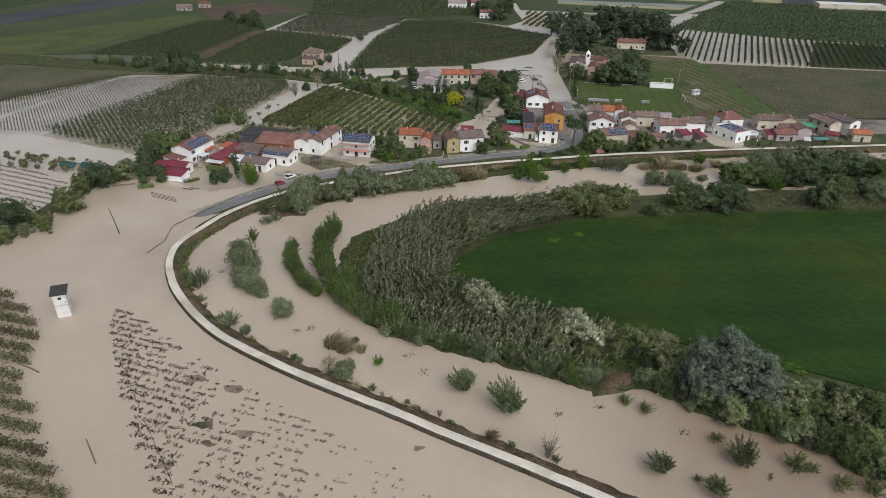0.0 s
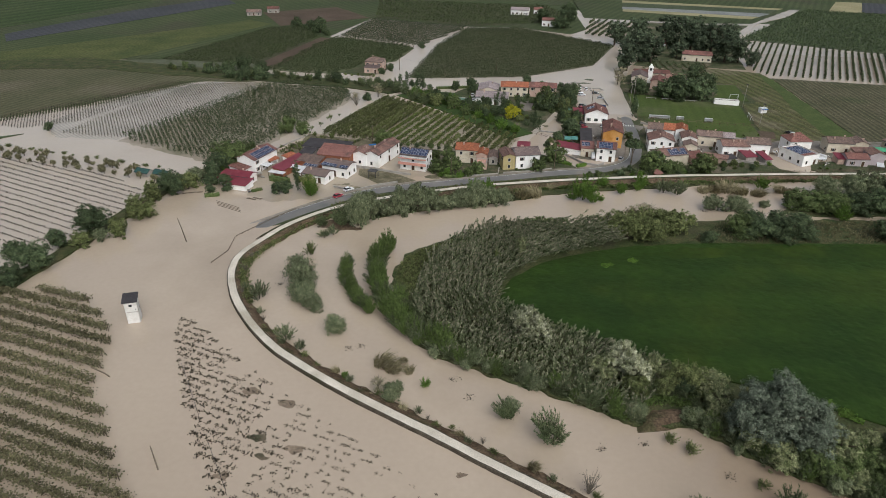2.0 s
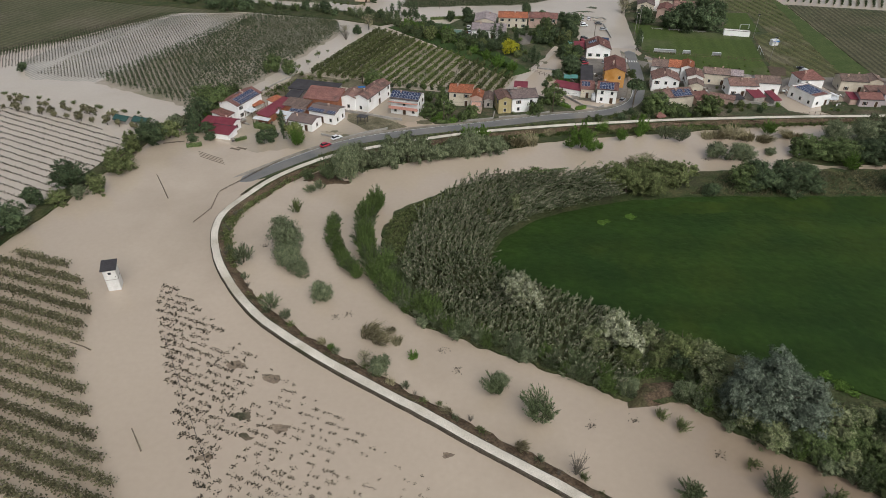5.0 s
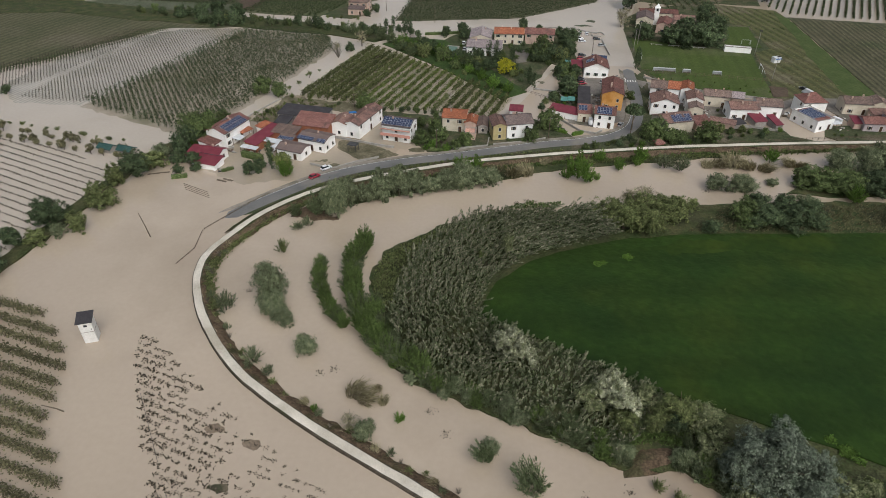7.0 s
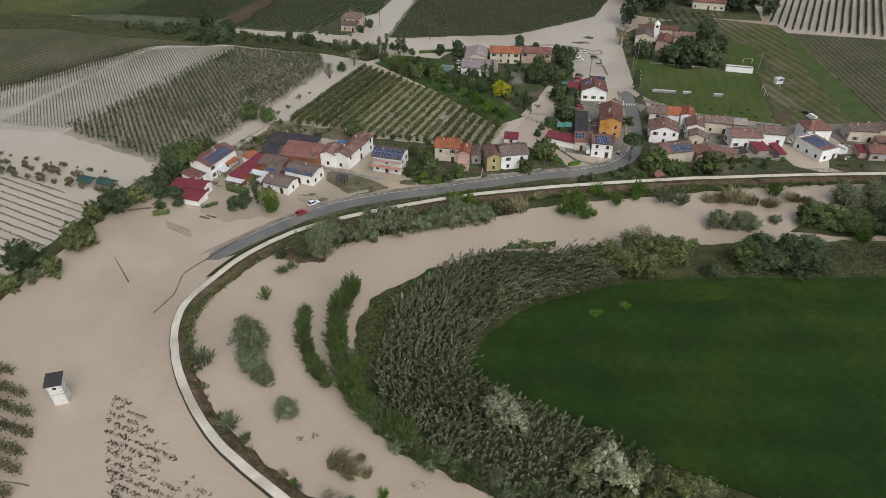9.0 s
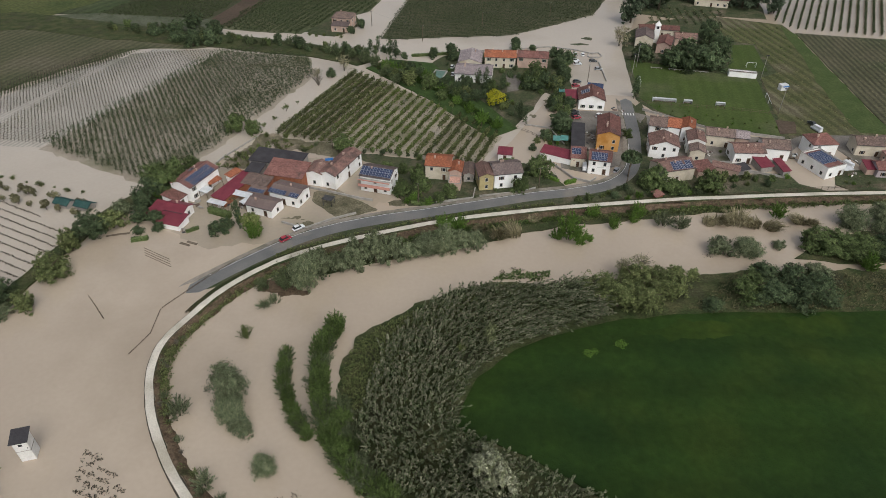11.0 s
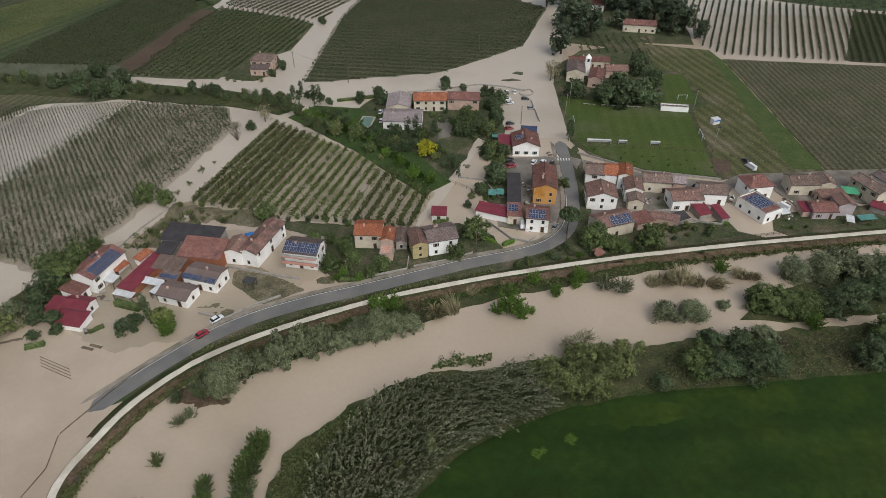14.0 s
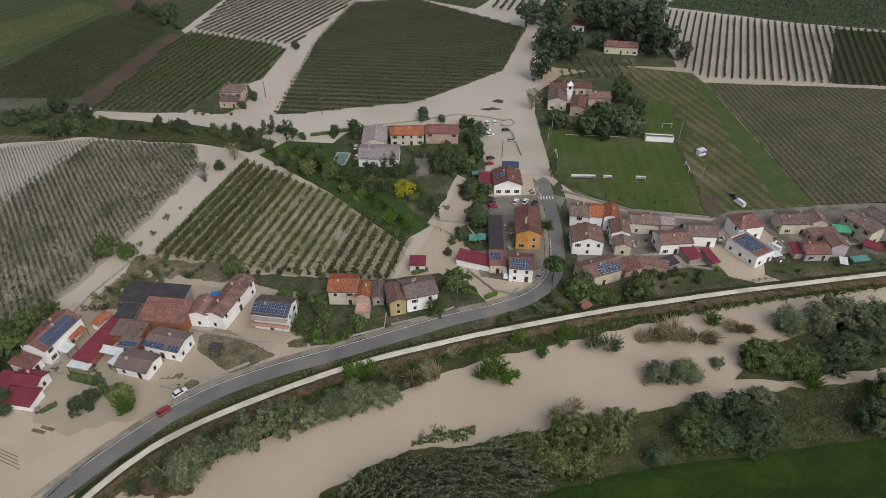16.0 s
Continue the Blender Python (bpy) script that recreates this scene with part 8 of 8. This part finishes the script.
# ---- smaller things ----
def utility_pole(x, y, h=8.0, lean=(0, 0), arm=True, z=0.0):
    root = empty("utility_pole", x, y, z, (x * 13) % 90)
    hang("pole", tube("pole", [(0, 0, -1), (lean[0] * 0.5, lean[1] * 0.5, h / 2), (lean[0], lean[1], h)], (0.16, 0.13, 0.1), M_WOOD, 7), root)
    if arm:
        hang("crossarm", boxes("crossarm", [(-0.7, 0.7, -0.05, 0.05, h - 0.6, h - 0.5)], M_DARK), root)
        for k in (-0.55, 0.55):
            hang("insulator", tube("insulator", [(k, 0, h - 0.5), (k, 0, h - 0.3)], (0.06, 0.04), M_LAMP, 6), root)
    return tagged(root, "leaning wooden pole standing in water" if abs(lean[0]) + abs(lean[1]) > 0.5 else "tall wooden utility pole with crossarm", "pole", "utility poles")


for ux, uy in ((-15.5, 213.6), (50.6, 231.6), (45.1, 312.2), (-30.2, 353.4), (-58.3, 372.3), (32.6, 394.4), (-2.3, 375.5), (71.8, 338.0), (-50, 246), (22, 226.5)):
    utility_pole(ux, uy)
utility_pole(-87.5, 156.5, 7.5, (-1.2, 0.9), False)
utility_pole(-76.5, 98.5, 4.5, (-2.6, 2.8), False, -0.9)
utility_pole(-55, 74.5, 4.5, (-2.0, 2.8), False, -0.9)


def wire(x0, y0, x1, y1, h=7.5, sag=0.8):
    pts = [(x0 + (x1 - x0) * k / 8, y0 + (y1 - y0) * k / 8, h - sag * (1 - (k / 4 - 1) ** 2)) for k in range(9)]
    return tagged(new("power_line", tube("power_line", pts, [0.025] * 9, M_DARK, 3)), "thin sagging overhead power cable", "cable", "cables")


wire(-50, 246, -15.5, 213.6), wire(-15.5, 213.6, 22, 226.5), wire(22, 226.5, 50.6, 231.6), wire(-58.3, 372.3, -30.2, 353.4), wire(-30.2, 353.4, -2.3, 375.5), wire(-2.3, 375.5, 32.6, 394.4)


def hedge(x0, y0, x1, y1, w, h, material, label, seed):
    """A clipped hedge: a full box of leaf sprays."""
    rng = np.random.default_rng(seed)
    ln = math.hypot(x1 - x0, y1 - y0)
    n = int(ln * (w + 2 * h) * 26)
    P = np.column_stack([rng.uniform(0, ln, n), rng.uniform(-w / 2, w / 2, n), h * rng.uniform(0.05, 1.0, n)])
    v, f = cards(P, 0.34, rng)
    root = empty("hedge", x0, y0, 0.1, math.degrees(math.atan2(y1 - y0, x1 - x0)))
    hang("foliage", np_mesh("foliage", v, f, material), root)
    hang("core", bevel_box("core", 0.1, ln - 0.1, -w * 0.42, w * 0.42, -0.2, h * 0.92, material, 0.15), root)
    return tagged(root, label, "hedge", "hedges")


hedge(-78.6, 203.8, -71.0, 201.4, 1.9, 1.9, L_BROAD, "dark green clipped hedge standing in flood water", 501)
hedge(24.3, 233.6, 28.6, 230.6, 1.2, 1.1, L_BRIGHT, "low bright green garden hedge", 502)
hedge(30.4, 229.6, 34.2, 231.6, 1.3, 1.1, L_BRIGHT, "low bright green garden hedge", 503)
hedge(9.0, 241.5, 14, 243.4, 1.0, 1.2, L_BROAD, "clipped green hedge in a garden", 504)
hedge(-33, 333.5, -15, 338.0, 1.2, 1.2, L_BROAD, "green hedge along a lane", 505)
hedge(-18, 213.9, -12, 213.2, 1.2, 1.0, L_BROAD, "bright green roadside hedge", 506)
hedge(-95.5, 187.5, -91.0, 189.0, 1.8, 0.9, L_BROAD, "half-drowned hedge in flood water", 507)
hedge(-81.5, 192.8, -78.5, 195.3, 1.1, 0.8, L_BROAD, "half-drowned hedge in flood water", 508)


def garden_wall(pts, h=0.9, z=0.0):
    """A low wall with a coping along a line."""
    p = [(*q, z) for q in pts]
    ob = ribbon("garden_wall", p, [(-0.12, -0.5), (-0.12, h), (-0.17, h), (-0.17, h + 0.08), (0.17, h + 0.08), (0.17, h), (0.12, h), (0.12, -0.5)], M_CONC, 0.0, False)
    return tagged(ob, "low concrete garden wall with a coping", "wall", "garden walls")


garden_wall([(-55, 200.2), (-47.5, 197.6), (-40.2, 203.2), (-33.8, 206.8)], 0.7)
garden_wall([(-30, 214.2), (-34, 214.8), (-52, 219.8)], 0.8)
garden_wall([(-10.2, 214.6), (1.2, 218.2), (1.6, 224)], 0.8)
garden_wall([(3.2, 219.5), (16, 223.2), (21, 226)], 0.7)
garden_wall([(26.2, 243.2), (33.5, 233.0), (38.6, 231.2), (41, 234)], 0.8)
garden_wall([(86.0, 244.4), (95.2, 241.8), (103.5, 239.4)], 1.0)
garden_wall([(62.6, 244.6), (75, 246.6), (88, 247.6)], 1.2)
garden_wall([(64, 287), (86, 273.3), (112, 267.6)], 0.9)
garden_wall([(18.6, 270), (27, 268), (32, 256)], 0.6)
garden_wall([(-22, 338.6), (10, 345.4), (30, 351.2), (42, 348.6), (50.6, 344.0)], 0.5)


def fence(name, pts, step, h, label, group, z=0.0):
    """Posts and two rails along a line; each post is a part."""
    line = [np.array(q, float) for q in pts]
    root = empty(name, line[0][0], line[0][1], z)
    post = boxes("post", [(-0.06, 0.06, -0.06, 0.06, -0.5, h)], M_WOOD)
    for a, b in zip(line[:-1], line[1:]):
        n = max(1, int(np.linalg.norm(b - a) / step))
        for k in range(n):
            p = a + (b - a) * k / n - line[0]
            hang("post", post, root, pose(p[0], p[1], 0))
        for r in (0.45, 0.92):
            p, q = a - line[0], b - line[0]
            hang("rail", tube("rail", [(p[0], p[1], h * r), (q[0], q[1], h * r)], (0.045, 0.045), M_WOOD, 4), root)
    return tagged(root, label, "fence", group)


fence("wooden_fence", [(84, 227.6), (104, 232.2), (117, 234.6), (150, 240.0)], 2.2, 1.1, "brown wooden fence along the dike's foot", "fences", 0.2)
fence("pitch_fence", [(70, 336), (84, 333.4), (106, 330.6)], 2.5, 1.2, "pale rail fence at the end of the pitch", "fences", 0.2)
fence("garden_fence", [(13.2, 268), (20.6, 262.4), (32.4, 249.2)], 2.0, 1.3, "garden fence beside flooded paths", "fences", 0.1)
fence("guard_rail", [(-75.6, 145.5), (-73.6, 152.5), (-74.8, 160.8)], 2.0, 0.35, "half-drowned rail beside the sunken road", "fences", 0.0)
fence("guard_rail", [(-74.6, 161.4), (-68.2, 173.0), (-62.6, 181.6)], 2.0, 0.4, "half-drowned rail beside the flooded road", "fences", 0.0)


def goal(x, y, turn, w=6.0, h=2.2):
    root = empty("football_goal", x, y, 0.2, turn)
    for k in (-w / 2, w / 2):
        hang("goalpost", tube("goalpost", [(k, 0, -0.2), (k, 0, h)], (0.08, 0.08), P_WHITE, 6), root)
        hang("stay", tube("stay", [(k, 0, h), (k, 1.4, 0)], (0.05, 0.05), P_WHITE, 5), root)
    hang("crossbar", tube("crossbar", [(-w / 2, 0, h), (w / 2, 0, h)], (0.08, 0.08), P_WHITE, 6), root)
    return tagged(root, "white metal football goal frame", "goal", "football goals")


goal(115.4, 300.2, -97), goal(118.8, 334.6, 0, 4.0), goal(66.8, 312, 85)
for bx, bw in ((73.9, 9.2), (83.0, 3.2), (95.4, 3.6)):
    d = empty("dugout", bx, 295.2 - (bx - 74) * 0.085, 0.2, -5)
    hang("shell", boxes("shell", [(-bw / 2, bw / 2, 0.45, 0.5, -0.2, 1.5), (-bw / 2, bw / 2, -0.5, 0.5, 1.5, 1.58), (-bw / 2, -bw / 2 + 0.06, -0.5, 0.45, -0.2, 1.5), (bw / 2 - 0.06, bw / 2, -0.5, 0.45, -0.2, 1.5)], R_WHITE), d)
    hang("bench", boxes("bench", [(-bw / 2 + 0.1, bw / 2 - 0.1, 0.0, 0.4, 0.25, 0.32)], M_WOOD), d)
    tagged(d, "white team dugout beside the pitch", "dugout", "dugouts")


# round the pitch: spectators' benches, wire fence, floodlight masts, a row of planted shrubs, a dug bed
for bx, by, bl in ((76.6, 329.4, 5.2), (90.2, 327.6, 17.0)):
    d = empty("spectator_bench", bx, by, 0.24, -8)
    hang("seat", boxes("seat", [(-bl / 2, bl / 2, -0.22, 0.22, 0.42, 0.5)], M_CONC), d)
    for k in np.arange(-bl / 2 + 0.5, bl / 2, 2.2):
        hang("support", boxes("support", [(k - 0.1, k + 0.1, -0.18, 0.18, -0.2, 0.42)], M_CONC), d)
    tagged(d, "long pale concrete bench beside the pitch", "bench", "spectator benches")
fence("wire_fence", [(63.7, 293.4), (76, 291.6), (96, 289.8), (115.6, 287.0), (116.6, 302), (119, 322)], 3.0, 1.5, "thin metal fence round the football pitch", "fences", 0.2)
for mx, my in ((64.2, 318), (119.2, 321.5), (116, 288), (68, 330)):
    d = empty("floodlight_mast", mx, my, 0.2, 0)
    hang("pole", tube("pole", [(0, 0, -0.3), (0, 0, 5), (0, 0, 10.5)], (0.12, 0.1, 0.07), M_CONC, 7), d)
    hang("lamp_head", boxes("lamp_head", [(-0.6, 0.6, -0.15, 0.15, 10.3, 10.7)], M_DARK), d)
    tagged(d, "tall grey floodlight mast beside the pitch", "mast", "floodlight masts")
for k in range(16):
    plant("muddy" if k % 3 else "bright", 71 + 2.7 * k + 0.8 * math.sin(k * 2.3), 288.5 - 0.62 * k - 4.5 * (k % 2) + math.cos(k * 1.7), 0.5 + 0.15 * math.sin(k * 3.1), z=0.2, group="planted shrubs beside the pitch")
slab("dug_bed", [(113.6, 282.8), (120.4, 281.9), (117.9, 272.4), (111.6, 271.4)], 0.27, M_FIELD_PLOUGH, "dug brown vegetable bed", "field", 0.4, 1.5)
house("garden_hut", "small collapsed hut with a rusty red roof", 59.1, 224.7, 35, 3.2, 2.2, 1.2, W_BRICK, R_RED, "mono", floors=1, win=False, chimneys=0, category="shed", rise=0.5)
garden_wall([(-88.4, 227.6), (-86, 236), (-81.5, 246.5), (-79, 252)], 0.5)
plant("cypress", -66.6, 196.6, 1.7, group="cypresses in the gardens")
KINDS["lime"] = ("tree", "small tree with pale yellow-green leaves in the flooded yard", "tree", vary(crown, "crown", L_LIME, (151,), n=3400, size=0.11, core=True), vary(crown, "crown", L_LIME, (151,), n=3400, size=0.11, core=True), T_STD, 0.2)
plant("lime", -62.8, 194.6, 3.1, group="garden trees")
for hx, hy, hr in ((-70.9, 196.8, 2.1), (-89.5, 193.5, 1.9), (-92, 196.5, 2.6), (-96.5, 197.5, 3.0), (-99, 204, 3.4), (-95, 191, 1.6)):
    plant("dark", hx, hy, hr, group="garden trees")
plant("bare", 19.0, 77.7, 2.1, group="shrubs on the dike")
plant("bare", -67.9, 298.3, 2.4, group="garden trees")


garden_wall([(52, 334.4), (52.6, 324), (53.1, 314)], 0.6)
garden_wall([(47.6, 341), (49, 345), (53, 345.4), (54.2, 342), (52, 339.4), (48.6, 339.6), (47.6, 341)], 0.5)

def scrap_heap(x, y, turn, w, d, n, seed, label):
    """A heap of boards, crates and sheets left by the flood."""
    rng = random.Random(seed)
    root = empty("scrap_heap", x, y, 0.0, turn)
    for k in range(n):
        L, W, H = rng.uniform(0.4, 1.9), rng.uniform(0.25, 0.9), rng.uniform(0.08, 0.6)
        piece = bevel_box("board" if H < 0.25 else "crate", -L / 2, L / 2, -W / 2, W / 2, 0, H, rng.choice((M_WOOD, M_CONC, W_WHITE, M_DARK, R_BROWN, W_GREY)), 0.03)
        hang(piece.name.split(".")[0], piece, root, pose(rng.uniform(-w / 2, w / 2), rng.uniform(-d / 2, d / 2), rng.uniform(-0.05, 0.25), rng.uniform(-6, 6), rng.uniform(-6, 6), rng.uniform(0, 180)))
    return tagged(root, label, "debris", "heaps of flood debris")


for k, (hx, hy, hw, hd, hn) in enumerate(((41.6, 262, 2.6, 9, 16), (41.2, 252.5, 2.4, 4, 8), (-76, 208, 3, 3, 7), (-83, 206.5, 2, 5, 8), (-70, 208, 3, 2, 6), (-46, 236, 5, 2.5, 9), (-40.6, 239, 3, 2, 6), (71.5, 259.4, 2, 4, 7), (82, 254, 3, 3, 8), (99, 258.5, 2, 4, 6), (111, 254, 2.5, 5, 8), (126.5, 244, 4, 3, 8), (41, 238, 3, 2, 6), (88, 246, 3, 2, 6), (54, 286, 2, 5, 7), (130, 253, 4, 3, 7), (151, 252, 3, 4, 7), (-86, 199, 3, 2, 6), (-84, 194.8, 6, 1.2, 9), (70, 244, 4, 1.5, 6))):
    scrap_heap(hx, hy, 17 * k, hw, hd, hn, 700 + k, "heap of boards and crates beside a house")


def patch(name, x, y, turn, L, W, z, material, label, category):
    """A flat tarpaulin, pool cover or floating thing with a crumpled surface."""
    n = 6
    v = [((i / n - 0.5) * L, (j / n - 0.5) * W, 0.12 * noise.noise((x + i * 0.7, y + j * 0.7, 3)) + 0.1) for i in range(n + 1) for j in range(n + 1)]
    f = [(i * (n + 1) + j, (i + 1) * (n + 1) + j, (i + 1) * (n + 1) + j + 1, i * (n + 1) + j + 1) for i in range(n) for j in range(n)]
    ob = new(name, mesh(name, v, f, material, True))
    ob.matrix_basis = pose(x, y, z, 0, 0, turn)
    return tagged(ob, label, category)


patch("tarpaulin", -46.6, 228.6, 20, 2.6, 1.8, 5.75, M_BLUE, "blue tarpaulin over damaged roof tiles", "tarpaulin")
pool = empty("swimming_pool", -18.6, 313.6, 0.28, -10)
hang("surround", boxes("surround", [(-2.9, 2.9, -5.0, -4.2, -0.3, 0.1), (-2.9, 2.9, 4.2, 5.0, -0.3, 0.1), (-2.9, -2.2, -4.2, 4.2, -0.3, 0.1), (2.2, 2.9, -4.2, 4.2, -0.3, 0.1)], M_CONC), pool)
hang("cover", boxes("cover", [(-2.2, 2.2, -4.2, 4.2, -0.3, 0.04)], mat("green_pool_cover", (0.10, 0.17, 0.14), (0.14, 0.21, 0.175), scale=0.6)), pool)
tagged(pool, "small covered teal pool with a pale surround", "pool")
for px0, py0, pt in ((29.2, 257.4, -5), (32.0, 257.8, -5)):
    canopy("teal_shelter", "teal sheet garden shelter", px0, py0, pt, 2.6, 3.0, 1.9, R_TEAL, 8)
for tx, ty in ((-124.5, 203.2), (-117.4, 202.4)):
    house("green_shed", "low shed with a dark green roof in the flooded field", tx, ty, -14, 5.4, 3.2, 1.6, W_GREY, mat("dark_green_sheet", (0.03, 0.07, 0.065), (0.045, 0.09, 0.08)), floors=1, win=False, chimneys=0, category="shed", rise=0.8)
for k in range(4):
    line = [(-90.5 + 0.6 * k + 1.35 * j, 184.8 - 1.05 * k - 0.62 * j, 0.05) for j in range(8)]
    tagged(new("floating_plank", tube("floating_plank", line, [0.08] * 8, M_WOOD, 5)), "dark drowned fence rail lying in water", "plank", "drowned rails")
for dx, dy, dt in ((-79.6, 187.4, -18), (-77.8, 188.2, -18), (-102.3, 189.6, 20), (-99.5, 190.6, 15)):
    patch("floating_raft", dx, dy, dt, 3.6, 0.9, 0.0, M_WOOD, "dark debris raft floating on the flood", "debris")


def drift(name, places, size, k, material, label, seed, spread=0.8):
    """Floating twigs and leaves caught at some places."""
    rng = np.random.default_rng(seed)
    P = np.repeat(np.array(places, float), k, 0)
    P = np.column_stack([P + rng.normal(0, spread, P.shape), rng.uniform(0.0, 0.14, len(P))])
    v, f = cards(P, size, rng, 0.0, 0.22)
    return tagged(new(name, np_mesh(name, v, f, material)), label, "debris", kind="stuff")


drift("river_drift", [(-6, 104.5), (-2.5, 99.5), (30.5, 90), (44, 83.8), (22.5, 88), (55, 74), (-50, 141), (-52, 145), (-53.5, 137), (-30, 112.5), (-27.5, 113.5), (16, 184.6), (14, 185), (11, 183.4), (68, 196), (52, 171)], 0.4, 30, L_DROWN, "dark floating twigs and leaves on the river", 511, 0.5)
drift("dike_drift", [tuple(DIKE[i][:2] + np.array((2.2, 1.6))) for i in range(36, 108, 2)], 0.34, 12, L_DRY, "pale debris washed up along the dike", 512, 0.7)
# weeds, bushes and flotsam along the river side of the south dike
for k, i in enumerate(range(36, SOUTH, 2)):
    dx, dy = DIKE[i + 1][0] - DIKE[i][0], DIKE[i + 1][1] - DIKE[i][1]
    ln = math.hypot(dx, dy)
    off = 2.9 + 0.9 * math.sin(k * 2.1)
    plant(("muddy", "bare", "reed", "muddy", "spiky")[(k * 3) % 5], DIKE[i][0] + dy / ln * off, DIKE[i][1] - dx / ln * off, 0.55 + 0.5 * abs(math.sin(k * 1.3)), z=0.05, group="weeds on the dike")
rng = np.random.default_rng(513)
for mx, my, mr in ((-46.5, 96.5, 1.6), (-38, 93.5, 1.5), (-41, 84.5, 1.2), (-33.5, 82, 1.3), (-44.5, 75, 1.4), (-38.5, 80, 1.0), (-3, 79.4, 0.8)):
    slab("mud_bar", [(mx + mr * (1 + 0.4 * rng.uniform(-1, 1)) * math.cos(a) * 1.3, my + mr * 0.7 * (1 + 0.4 * rng.uniform(-1, 1)) * math.sin(a)) for a in np.linspace(0, 5.6, 9)], 0.03, M_MUD, "dark mud bar just breaking the water", "mud", 0.95, 0.22)
crop("inlet_weeds", [(8, 180), (14, 183.5), (24, 184), (22, 180.5)], 10, 1.2, 0.9, 0.6, 0.6, 12, 0.6, L_BROAD, "weeds on a small islet in the river", 514, category="weeds")

# smaller shrubs in the gardens
rng = np.random.default_rng(601)
for poly, count, big in (([(-24, 219.5), (-24, 231), (-19, 239), (0.6, 238), (17, 240), (27, 234), (29, 228.5), (4, 219), (-11, 215), (-18, 214)], 44, 1.0),
                         ([(52.5, 229), (57.5, 236), (79.9, 240), (104, 241), (106, 237), (87.7, 229.5), (49.3, 221.5), (40, 221)], 60, 1.3),
                         ([(120, 237), (122, 245), (130, 246), (167, 252), (200, 254), (200, 246), (157, 239)], 34, 0.9),
                         ([(-27, 311), (-20, 331), (-12, 340), (36, 340), (37, 321), (36, 292), (27, 300), (15, 270), (8, 269)], 50, 1.5),
                         ([(64, 262), (86, 268), (112, 262), (108, 250), (90, 245), (64, 246)], 26, 0.8),
                         ([(-50, 319), (-42, 328), (-22.8, 325), (14, 267.5), (6, 260), (-19, 290)], 34, 1.3)):
    q = np.array(poly)
    made = 0
    while made < count:
        p = rng.uniform(q.min(0), q.max(0))
        r = big * rng.uniform(0.45, 1.1)
        if inside(p[0], p[1], poly) and all(math.hypot(p[0] - bx, p[1] - by) > br + r * 0.7 for bx, by, br in BUILT):
            plant(("bright", "broad", "dark", "mixed", "olive", "dark")[int(rng.integers(6))], round(p[0], 1), round(p[1], 1), r, z=0.15, group="garden shrubs")
        made += 1
for wx0, wy0, wx1, wy1 in ((-64.6, 103.6, -54, 88.5), (-50.5, 83.5, -42.1, 72.0)):
    tagged(new("drowned_cable", tube("drowned_cable", [(wx0, wy0, 0.02), ((wx0 + wx1) / 2, (wy0 + wy1) / 2, 0.25), (wx1, wy1, 0.02)], (0.05, 0.05, 0.05), M_DARK, 4)), "dark cable lying across the flooded crop", "cable", "cables")
